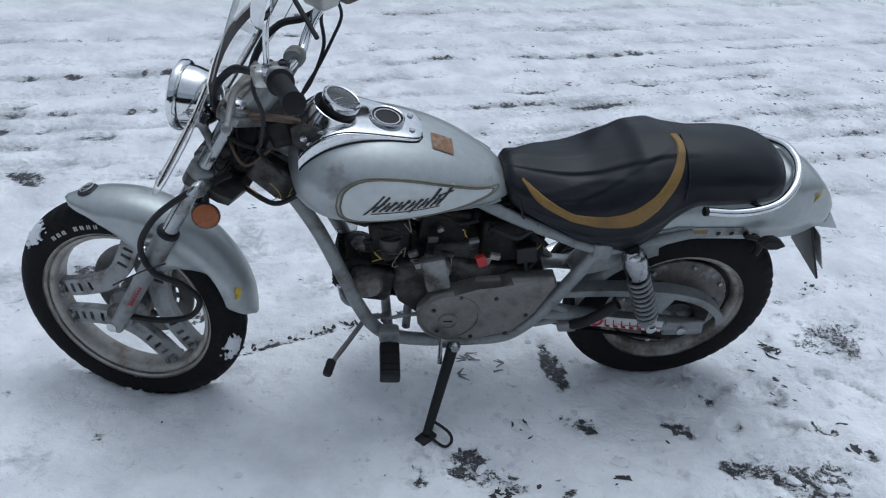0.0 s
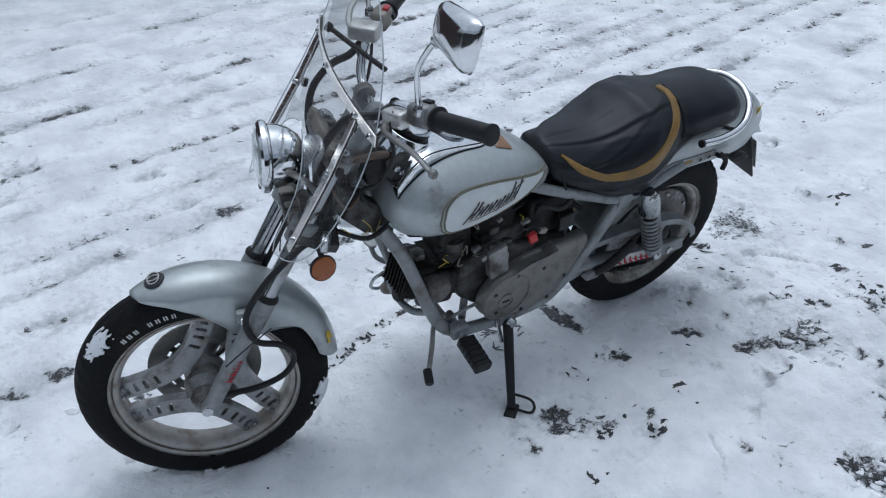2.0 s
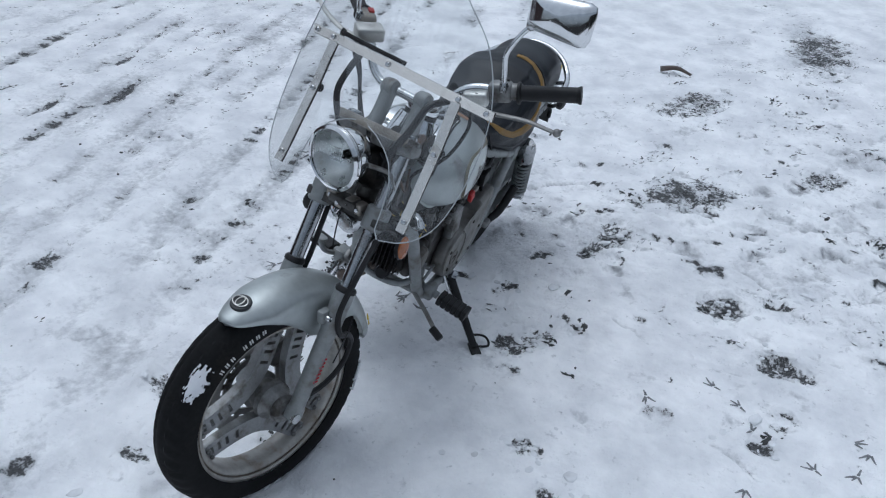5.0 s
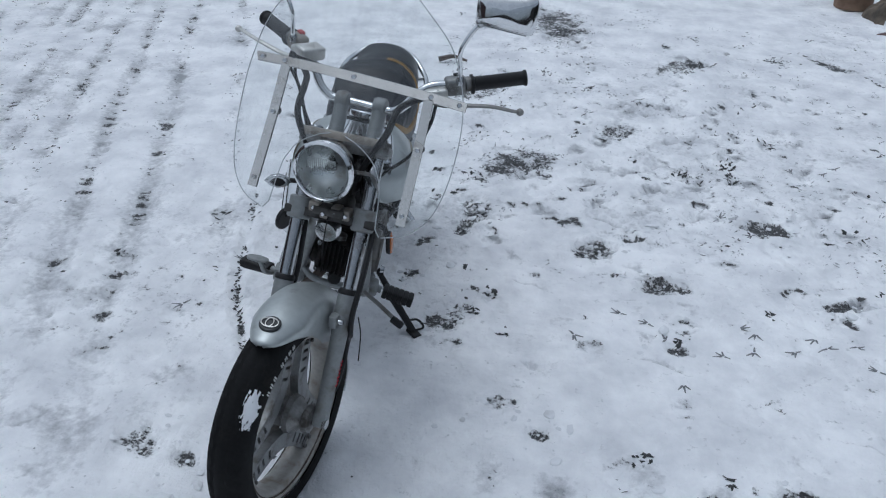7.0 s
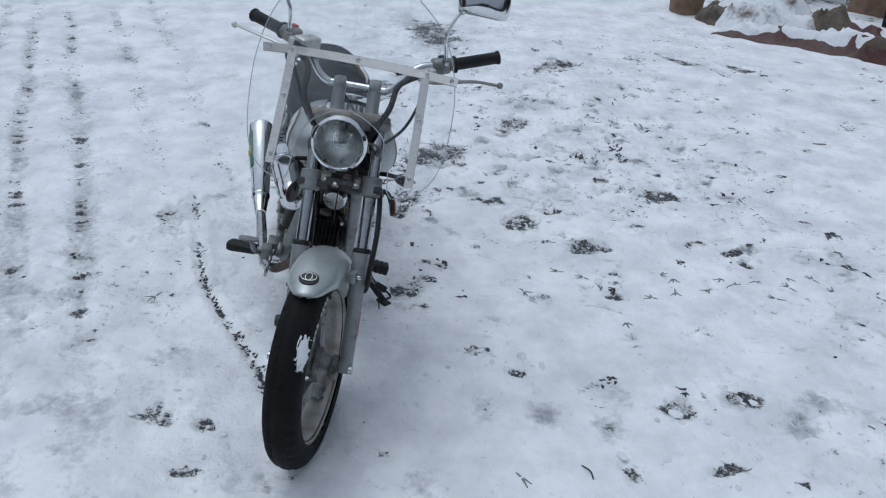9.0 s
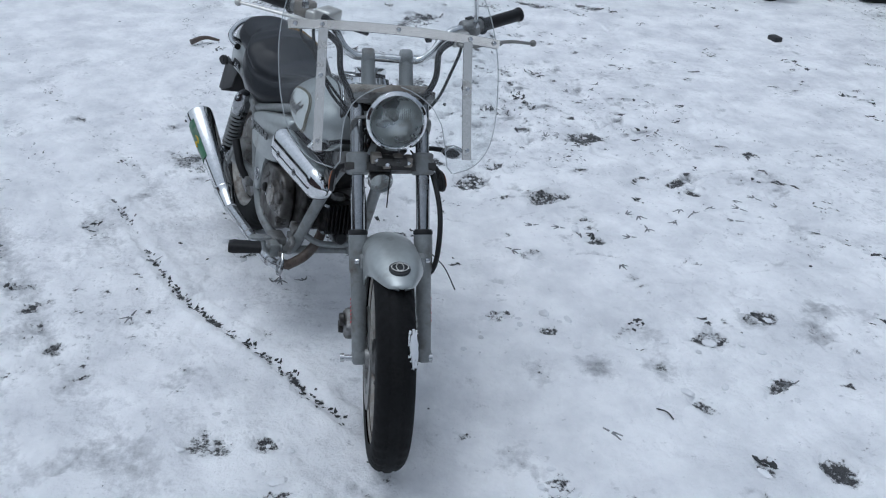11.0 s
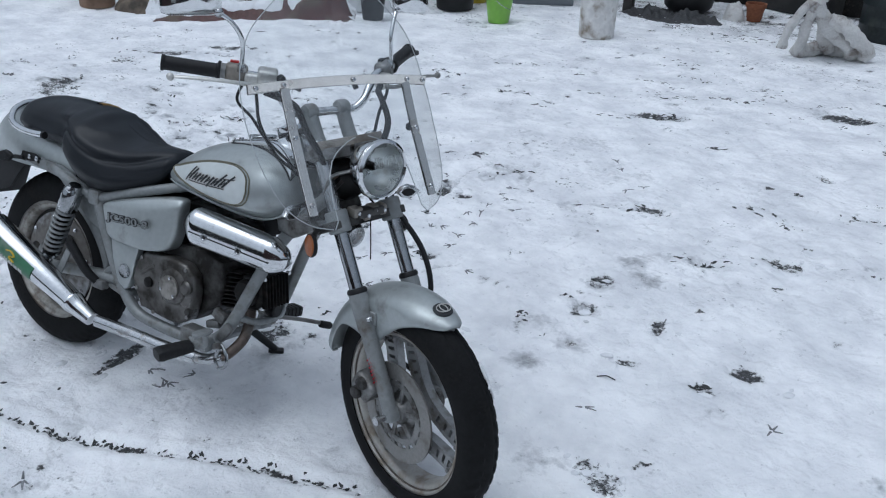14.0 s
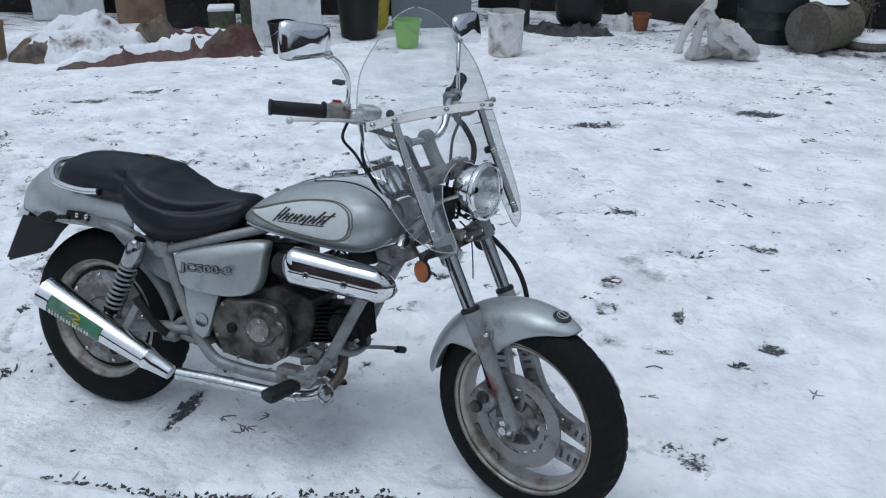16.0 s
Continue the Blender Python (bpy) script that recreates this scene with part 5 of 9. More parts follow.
def front_wheel():
    wheel = part("front_wheel", ring_profile(empty_bm(), FRONT, rim_pairs(0.232, 0.038)), RIM, BIKE, "cream alloy front wheel with slotted spokes", WHEEL)
    for side in (-1, 1):
        # A mottled brown ring darkens the groove on each face.
        part("rim_groove", ring_profile(empty_bm(), FRONT, [(0.2185, side * 0.0365), (0.2145, side * 0.0365), (0.2150, side * 0.030), (0.2180, side * 0.030)]), RIM_BROWN, wheel, "brown line in the rim groove")
    part("tyre", tyre(empty_bm(), FRONT, 0.301, 0.226, 0.056), RUBBER, wheel, "worn black tyre with snow stuck to it")
    part("hub", lathe(empty_bm(), [(0.015, -0.062), (0.03, -0.06), (0.034, -0.045), (0.05, -0.035), (0.052, -0.02), (0.04, -0.012), (0.04, 0.012), (0.052, 0.02), (0.05, 0.035), (0.036, 0.045), (0.03, 0.062), (0.012, 0.064)], FRONT, Y, 32), ALLOY, wheel)
    for k in range(3):
        part("spoke_plate", spoke_plate(empty_bm(), FRONT, 107 + 120 * k, 0.043, 0.204, 0.048, 0.024, 0.0), SPOKE, wheel, "slotted cast alloy spoke", smooth=False)
    for k in range(3):
        t = radians(107 + 120 * k)
        for s in (-1, 1):
            d, q = Vector((math.cos(t), 0, math.sin(t))), Vector((-math.sin(t), 0, math.cos(t))) * (0.044 * s)
            part("spoke_web", block(empty_bm(), FRONT + d * 0.197 + q, (0.018, 0.032, 0.050), 0.003, Matrix.Rotation(-t, 3, "Y"), 1), SPOKE, wheel, smooth=False)
    for k in range(12):
        t = radians(107 + 120 * (k // 4) + (9, 17, -9, -17)[k % 4])
        for side in (-1, 1):
            part("spoke_bolt", bolt(empty_bm(), FRONT + Vector((0.193 * math.cos(t), side * 0.0165, 0.193 * math.sin(t))), (0, side, 0), 0.006, 0.006), ALLOY, wheel)
    disc = part("brake_disc", ring_profile(empty_bm(), FRONT, [(0.138, -0.050), (0.138, -0.055), (0.098, -0.055), (0.098, -0.050)]), DISC, wheel, "dull grey steel brake disc")
    bm = empty_bm()
    for k in range(18):
        t = 2 * math.pi * k / 18
        block(bm, FRONT + Vector((0.094 * math.cos(t), -0.052, 0.094 * math.sin(t))), (0.014, 0.004, 0.016), 0.001, Matrix.Rotation(-t, 3, "Y"))
    part("disc_carrier", ring_profile(bm, FRONT, [(0.090, -0.048), (0.090, -0.053), (0.072, -0.053), (0.072, -0.048)]), ALLOY, disc)
    for k in range(6):
        t = 2 * math.pi * k / 6 + 0.3
        part("disc_arm", block(empty_bm(), FRONT + Vector((0.055 * math.cos(t), -0.051, 0.055 * math.sin(t))), (0.042, 0.006, 0.014), 0.002, Matrix.Rotation(-t, 3, "Y")), ALLOY, disc)
    part("axle", lathe(empty_bm(), [(0.0, -0.125), (0.012, -0.125), (0.012, -0.115), (0.008, -0.115), (0.008, 0.112), (0.013, 0.112), (0.013, 0.122), (0, 0.122)], FRONT, Y, 14), DULL_CHROME, wheel)
    part("speedo_drive", lathe(empty_bm(), [(0.0, 0.064), (0.036, 0.064), (0.038, 0.07), (0.034, 0.08), (0.015, 0.084)], FRONT, Y, 26), ALLOY, wheel)
    # raised pale lettering on the tyre wall, as bars
    bm = empty_bm()
    for k in range(8):
        if k == 3:
            continue
        t = radians(49 + 4.3 * k)
        r = 0.248
        block(bm, FRONT + Vector((r * math.cos(t), 0.052, r * math.sin(t))), (0.011, 0.002, 0.0035), 0, Matrix.Rotation(-t, 3, "Y"))
        block(bm, FRONT + Vector((r * math.cos(t - 0.025), 0.052, r * math.sin(t - 0.025))), (0.011, 0.002, 0.003), 0, Matrix.Rotation(-t, 3, "Y"))
    part("tyre_lettering", bm, PALE_PRINT, wheel, smooth=False)
    # snow caked on the tyre wall, in ragged flat patches
    for t, wide in ((38, 1.0), (191, 1.0), (267, 0.28), (274, 0.22)):
        bm = empty_bm()
        k = 60
        grid = {}

        def stuck(i, m, lift):
            a = radians(t + 9.5 * wide * (2 * i / k - 1))
            w = 0.0535 - 0.030 * wide * m / k if wide > 0.5 else 0.052 - 0.016 * m / k
            rise = max(0.0, 1 - (w / 0.0563) ** 2) ** 0.5
            r = 0.226 + 0.075 * rise**0.7 + lift
            return FRONT + Vector((r * math.cos(a), w * (0.82 + 0.18 * rise**0.5) + lift * 0.8, r * math.sin(a)))

        for i in range(k + 1):
            for m in range(k + 1):
                grid[i, m] = bm.verts.new(stuck(i, m, 0.0025))
        for i in range(k):
            for m in range(k):
                p = Vector(((2 * i / k - 1), (2 * m / k - 1), 0))
                if p.length + 0.85 * noise.noise(Vector((i * 0.121 + t, m * 0.121, 1.7))) + 0.2 * noise.noise(Vector((i * 0.4, m * 0.4, t))) < 0.75:
                    bm.faces.new((grid[i, m], grid[i + 1, m], grid[i + 1, m + 1], grid[i, m + 1]))
        bmesh.ops.delete(bm, geom=[q for q in bm.verts if not q.link_faces], context="VERTS")
        patch = part("caked_snow", bm, SNOW, wheel, "patch of snow stuck to the tyre")
        sol = patch.modifiers.new("thickness", "SOLIDIFY")
        sol.thickness, sol.offset = 0.004, 0
    return wheel


def rear_wheel():
    wheel = part("rear_wheel", ring_profile(empty_bm(), REAR, rim_pairs(0.207, 0.044)), PALE_RIM, BIKE, "cream rear wheel with bolted disc plates")
    part("tyre", tyre(empty_bm(), REAR, 0.297, 0.200, 0.062), RUBBER, wheel, "fat black rear tyre")
    for s in (-1, 1):
        plate = part("disc_plate", lathe(empty_bm(), [(0.160, 0.022), (0.158, 0.026), (0.12, 0.036), (0.075, 0.044), (0.07, 0.040), (0.12, 0.030), (0.158, 0.020)], REAR, (0, s, 0), 48, caps=False), DUSTY_PLATE, wheel, "dusty brown pressed wheel plate with frozen splashes")
        for k in range(8):
            t = 2 * math.pi * k / 8 + 0.2
            part("plate_bolt", bolt(empty_bm(), REAR + Vector((0.145 * math.cos(t), s * 0.030, 0.145 * math.sin(t))), (0, s, 0), 0.007, 0.007), DULL_CHROME, plate)
        for k in range(3):
            t = 2 * math.pi * k / 3 + 0.9
            # Black discs on the solid plate paint the shade of holes.
            part("plate_hole_shade", lathe(empty_bm(), [(0.022, 0), (0.02, 0.0025), (0, 0.0025)], REAR + Vector((0.105 * math.cos(t), s * 0.0405, 0.105 * math.sin(t))), (0, s, 0), 18), GRIME_AND_SHADE, plate, "black disc painted as the shade of a lightening hole")
    # Black ring between the rim and the plates.
    part("rim_well", ring_profile(empty_bm(), REAR, [(0.1745, -0.016), (0.1745, 0.016), (0.155, 0.014), (0.155, -0.014)]), GRIME_AND_SHADE, wheel, "dark ring in the well of the rim")
    part("brake_drum", lathe(empty_bm(), [(0.0, -0.07), (0.05, -0.07), (0.068, -0.064), (0.072, -0.045), (0.072, 0.045), (0.06, 0.06), (0.0, 0.066)], REAR, Y, 36), ALLOY, wheel)
    part("sprocket", ring_profile(empty_bm(), REAR, [(0.095, 0.070), (0.095, 0.075), (0.05, 0.075), (0.05, 0.070)]), GRIME_AND_SHADE, wheel, "oily drive sprocket")
    part("axle", lathe(empty_bm(), [(0.0, -0.135), (0.013, -0.135), (0.013, -0.122), (0.008, -0.12), (0.008, 0.12), (0.013, 0.122), (0.013, 0.132), (0, 0.132)], REAR, Y, 14), DULL_CHROME, wheel)
    return wheel


front_wheel()
rear_wheel()


def fork_at(z, y):
    return Vector((0.66 - 0.502 * (z - 0.28), y, z))


FORK_DIR = (fork_at(1, 0) - fork_at(0, 0)).normalized()
FORK_AHEAD = Y.cross(FORK_DIR)


def fork():
    for s in (1, -1):
        y = 0.088 * s
        leg = part("fork_leg", lathe(empty_bm(), [(0.0, 0), (0.015, 0), (0.019, 0.012), (0.0195, 0.04), (0.0212, 0.24), (0.0245, 0.25), (0.0255, 0.33), (0.0245, 0.345)], fork_at(0.245, y), FORK_DIR, 22), FRAME, BIKE, "silver fork lower leg with chipped paint", STEER)
        part("stanchion", lathe(empty_bm(), [(0.0185, 0.0), (0.0185, 0.41), (0.016, 0.415)], fork_at(0.54, y), FORK_DIR, 22), STEEL, leg, "polished fork tube")
        part("dust_seal", lathe(empty_bm(), [(0.0245, 0), (0.0265, 0.002), (0.0265, 0.009), (0.023, 0.014), (0.019, 0.015)], fork_at(0.552, y), FORK_DIR, 22), SOFT, leg, "black rubber dust seal")
        part("fender_lug", block(empty_bm(), fork_at(0.49, y * 0.86) + FORK_AHEAD * 0.026, (0.03, 0.022, 0.035), 0.005), FRAME, leg)
        part("lug_bolt", bolt(empty_bm(), fork_at(0.49, y) + FORK_AHEAD * 0.028 + Y * s * 0.001, (0, s, 0), 0.008, 0.012), DULL_CHROME, leg)
        part("top_cap", lathe(empty_bm(), [(0.017, 0), (0.017, 0.008), (0.012, 0.012), (0, 0.013)], fork_at(0.902, y), FORK_DIR, 12), DULL_CHROME, leg)
        part("axle_clamp", block(empty_bm(), fork_at(0.262, y), (0.038, 0.038, 0.042), 0.010, Matrix.Rotation(radians(-26), 3, "Y")), FRAME, leg)
        bm = empty_bm()
        o = fork_at(0.36, 0) + Vector((-0.004, s * (0.088 + 0.0212), 0))
        u = FORK_DIR * s if s < 0 else FORK_DIR
        stroke_shapes(bm, [(0.010 * k, -0.007 + 0.003 * (k % 2), 0.010 * k + 0.004, 0.007, 0.0022) for k in range(7)], o - FORK_DIR * 0.02, FORK_DIR, (Z - FORK_DIR * Z.dot(FORK_DIR)).normalized() * -s, 1, 0.0)
        part("red_print", bm, RED_PRINT, leg, smooth=False)
    clamp = part("lower_clamp", slab(empty_bm(), [(-0.075, -0.11), (-0.05, -0.12), (0.03, -0.122), (0.04, -0.10), (0.028, -0.05), (0.028, 0.05), (0.04, 0.10), (0.03, 0.122), (-0.05, 0.12), (-0.075, 0.11), (-0.09, 0.03), (-0.09, -0.03)], fork_at(0.705, 0) - FORK_AHEAD * 0.012, FORK_AHEAD, Y, 0.022, 0.004), ENGINE, BIKE, "grimy lower fork yoke", STEER)
    for s in (1, -1):
        part("clamp_collar", lathe(empty_bm(), [(0.026, -0.01), (0.030, -0.006), (0.030, 0.044), (0.026, 0.048), (0.019, 0.048)], fork_at(0.705, 0.088 * s), FORK_DIR, 22), FRAME, clamp)
    bridge = part("upper_clamp", slab(empty_bm(), [(-0.07, -0.05), (-0.02, -0.118), (0.025, -0.12), (0.034, -0.09), (0.02, -0.03), (0.02, 0.03), (0.034, 0.09), (0.025, 0.12), (-0.02, 0.118), (-0.07, 0.05)], fork_at(0.872, 0), FORK_AHEAD, Y, 0.024, 0.004), ALLOY, BIKE, "upper fork yoke", STEER)
    for s in (1, -1):
        part("clamp_collar", lathe(empty_bm(), [(0.024, -0.006), (0.028, -0.002), (0.028, 0.034), (0.022, 0.036), (0.018, 0.036)], fork_at(0.872, 0.088 * s), FORK_DIR, 22), ALLOY, bridge)
        bm = tube(empty_bm(), [(0.325, 0.052 * s, 0.875), (0.300, 0.052 * s, 0.905), (0.278, 0.052 * s, 0.945), (0.268, 0.052 * s, 0.966)], (0.020, 0.019), 14, 5)
        riser = part("handlebar_riser", lathe(bm, [(0.0, -0.016), (0.020, -0.016), (0.023, -0.010), (0.023, 0.010), (0.020, 0.016), (0.0, 0.016)], (0.267, 0.052 * s, 0.966), Y, 20), FRAME, bridge, "cast handlebar riser")
    part("stem_nut", lathe(empty_bm(), [(0.018, 0), (0.018, 0.012), (0.012, 0.02), (0, 0.02)], fork_at(0.885, 0) - FORK_AHEAD * 0.045, FORK_DIR, 6), DULL_CHROME, bridge)
    part("steering_stem", lathe(empty_bm(), [(0.026, 0), (0.026, 0.19)], fork_at(0.71, 0) - FORK_AHEAD * 0.055, FORK_DIR, 18), GRIME_AND_SHADE, bridge)
    # bare metal strip over the headlamp
    strip = part("front_plate", block(empty_bm(), (0.368, -0.005, 0.902), (0.030, 0.215, 0.024), 0.003, Matrix.Rotation(radians(-35), 3, "Y")), TAN_METAL, BIKE, "bare tarnished metal strip above the headlight", STEER)
    for s in (1, -1):
        part("strip_edge", block(empty_bm(), (0.385, s * 0.05 - 0.005, 0.888), (0.004, 0.085, 0.03), 0.001), ALLOY, strip)
    # clutter behind the headlamp
    part("wiring_box", block(empty_bm(), (0.356, -0.005, 0.800), (0.07, 0.085, 0.10), 0.02), GRIME_AND_SHADE, BIKE, "dark wiring cluster between the fork legs", STEER)
    part("horn_bracket", block(empty_bm(), (0.450, 0.0, 0.737), (0.036, 0.085, 0.022), 0.004), ENGINE, BIKE, "grimy headlight bracket", STEER)
    part("horn", lathe(empty_bm(), [(0.0, 0.03), (0.03, 0.028), (0.035, 0.015), (0.034, 0), (0.02, -0.02), (0, -0.024)], (0.40, -0.02, 0.665), (1, 0, -0.2), 22), DULL_CHROME, BIKE, "small chrome horn with a grimy rim", STEER)
    for dy, dz, size in ((-0.040, 0.004, (0.034, 0.030, 0.026)), (-0.012, -0.006, (0.042, 0.022, 0.030)), (0.018, 0.002, (0.034, 0.026, 0.022)), (0.046, -0.004, (0.030, 0.022, 0.030))):
        part("bracket_lug", block(empty_bm(), (0.446, dy, 0.738 + dz), size, 0.005), TAN_METAL, BIKE, "dirty cast lug of the headlight bracket", STEER)
        part("bracket_bolt", bolt(empty_bm(), (0.446 + size[0] / 2, dy, 0.738 + dz), X, 0.006, 0.005), DULL_CHROME, BIKE, at=STEER)
    rng = random.Random(4)
    for k in range(11):
        s = 1 if k % 3 else -1
        a = Vector((rng.uniform(0.36, 0.43), s * rng.uniform(0.03, 0.075), rng.uniform(0.80, 0.885)))
        pts = [a, a + Vector((-0.01, s * rng.uniform(0.015, 0.04), rng.uniform(-0.06, -0.02))), a + Vector((rng.uniform(-0.05, 0.0), s * 0.02, rng.uniform(-0.11, -0.07))), a + Vector((rng.uniform(-0.09, -0.03), -0.01 * s, rng.uniform(-0.10, -0.04)))]
        part("wiring_loop", tube(empty_bm(), pts, rng.choice((0.0025, 0.0035, 0.005)), 7, 6), (SOFT, SOFT, GRIME_AND_SHADE, BROWN_TAPE)[k % 4], BIKE, "looped wire behind the headlight", STEER)
    part("taped_loom", tube(empty_bm(), [(0.395, 0.070, 0.870), (0.362, 0.070, 0.889), (0.316, 0.070, 0.890), (0.268, 0.060, 0.878), (0.245, 0.040, 0.858)], 0.0085, 8, 5), BROWN_TAPE, BIKE, "wiring loom wrapped in brown tape")


fork()


def front_fender():
    """A deep mudguard: a round crown with a skirt that dips in the middle."""
    bm = empty_bm()
    rings = []
    n = 48
    for i in range(n + 1):
        f = i / n
        t = radians(62 + (176 - 62) * f)
        r_in = lerp_table([(0, 0.309), (0.06, 0.290), (0.15, 0.265), (0.30, 0.215), (0.42, 0.185), (0.55, 0.186), (0.62, 0.225), (0.70, 0.268), (0.85, 0.285), (0.95, 0.290), (1, 0.309)], f)[0]
        tip = min(1.0, (f / 0.16) ** 0.5 if f < 0.16 else 1.0, ((1 - f) / 0.10) ** 0.5 if f > 0.90 else 1.0)
        half = 0.070 * (0.12 + 0.88 * tip)
        crown = 0.319 + 0.006 * math.sin(math.pi * f)
        ring = []
        for k in range(25):
            a = -1 + 2 * k / 24
            if abs(a) < 0.7:
                b = a / 0.7
                w, r = half * math.sin(b * math.pi / 2), crown - 0.050 * tip * (1 - math.cos(b * math.pi / 2)) ** 1.0
            else:
                b = (abs(a) - 0.7) / 0.3
                top = crown - 0.050 * tip
                w, r = math.copysign(half * (1 - 0.04 * b), a), top + (min(r_in, top) - top) * b
            ring.append(GUARD + Vector((r * math.cos(t), w, r * math.sin(t))))
        rings.append(ring)
    loft(bm, rings, caps=False, closed=False)
    fender = part("front_fender", bm, SILVER, BIKE, "silver front mudguard with a round black emblem", STEER, angle=60)
    sol = fender.modifiers.new("thickness", "SOLIDIFY")
    sol.thickness, sol.offset = 0.003, -1
    t = radians(73)
    up = Vector((math.cos(t), 0, math.sin(t)))
    side = Vector((0, 0.0, 0))
    c = GUARD + up * 0.3245
    axis = up
    badge = part("emblem", lathe(empty_bm(), [(0.0, 0.001), (0.024, -0.001), (0.027, -0.004), (0.027, -0.006)], c, axis, 30, squash=0.9), INK, fender, "round black emblem with pale outlines")
    for rx, ry in ((0.021, 0.014), (0.009, 0.013)):
        ring = [c + axis * 0.0025 + Vector((-up.z, 0, up.x)) * (ry * math.sin(q)) + Y * (rx * math.cos(q)) for q in (2 * math.pi * k / 24 for k in range(25))]
        part("emblem_outline", tube(empty_bm(), ring, 0.0014, 6, 1), BARE_ALU, badge)
    for s, mat in ((1, YELLOW_STICKER),):
        bm = empty_bm()
        o = GUARD + Vector((0.307 * math.cos(radians(159)), 0.056 * s, 0.307 * math.sin(radians(159))))
        n_out = Vector((-0.55, 0.75 * s, 0.25)).normalized()
        u = n_out.cross(Z).normalized()
        slab(bm, [(-0.007, -0.014), (0.003, -0.017), (0.008, -0.005), (0.003, 0.003), (0.009, 0.013), (-0.003, 0.016), (-0.001, 0.005), (-0.009, 0.003)], o, u, n_out.cross(u), 0.0015)
        part("yellow_sticker", bm, mat, fender, "small yellow and black sticker", smooth=False)
    return fender


front_fender()


def headlight():
    c, ax = Vector((0.412, 0, 0.860)), Vector((1, 0, 0.03)).normalized()
    q = 0.84
    shell = part("headlight", lathe(empty_bm(), [(r * q, w * q * 0.86) for r, w in [(0.0, 0.0), (0.03, 0.002), (0.055, 0.018), (0.072, 0.045), (0.081, 0.08), (0.084, 0.115), (0.080, 0.115), (0.076, 0.08), (0.05, 0.02), (0, 0.006)]], c, ax, 44, caps=False), CHROME, BIKE, "round chrome headlight", STEER)
    part("rim", lathe(empty_bm(), [(r * q, w * q * 0.86) for r, w in [(0.084, 0.105), (0.091, 0.110), (0.094, 0.120), (0.092, 0.131), (0.084, 0.138), (0.081, 0.134), (0.083, 0.118)]], c, ax, 52, caps=False), CHROME, shell, "bright chrome rim")
    part("reflector", lathe(empty_bm(), [(r * q, w * q * 0.86) for r, w in [(0.079, 0.124), (0.07, 0.092), (0.05, 0.062), (0.028, 0.05), (0.0, 0.046)]], c, ax, 40, caps=False), REFLECTOR, shell, "bowl-shaped reflector")
    part("bulb", lathe(empty_bm(), [(r * q, w * q * 0.86) for r, w in [(0.0, 0.05), (0.012, 0.05), (0.014, 0.07), (0.009, 0.086), (0.0, 0.09)]], c, ax, 16), GRIME_AND_SHADE, shell, "dark bulb behind the glass")
    bm = lathe(empty_bm(), [(r * q, w * q * 0.86) for r, w in [(0.083, 0.130), (0.075, 0.138), (0.05, 0.147), (0.025, 0.151), (0.0, 0.152), (0.0, 0.148), (0.025, 0.147), (0.05, 0.143), (0.075, 0.134), (0.081, 0.127)]], c, ax, 44, caps=False)
    part("lens", bm, LENS, shell, "clear ribbed glass lens")
    bm = empty_bm()
    for k in range(-7, 8):
        tube(bm, [c + ax * 0.105 + Y * (k * 0.005) + Z * 0.010, c + ax * 0.1025 + Y * (k * 0.005) + Z * 0.038], 0.0016, 6, 1)
    part("lens_ribs", bm, LENS, shell)
    for s in (1, -1):
        part("headlight_ear", tube(empty_bm(), [(0.46, 0.066 * s, 0.86), (0.42, 0.095 * s, 0.84), (0.40, 0.098 * s, 0.80), (0.395, 0.092 * s, 0.78)], 0.011, 8, 4, flat=0.4), ALLOY, shell)
    return shell


headlight()


def shield_x(z, y):
    """How far ahead the bowed, slightly twisted sheet lies at a height and offset."""
    return lerp_table([(0.70, 0.545), (0.787, 0.494), (0.935, 0.415), (1.055, 0.360), (1.10, 0.345), (1.34, 0.262)], z + 0.06 * y)[0] - 0.55 * y * y + 0.16 * y * (z - 0.8)


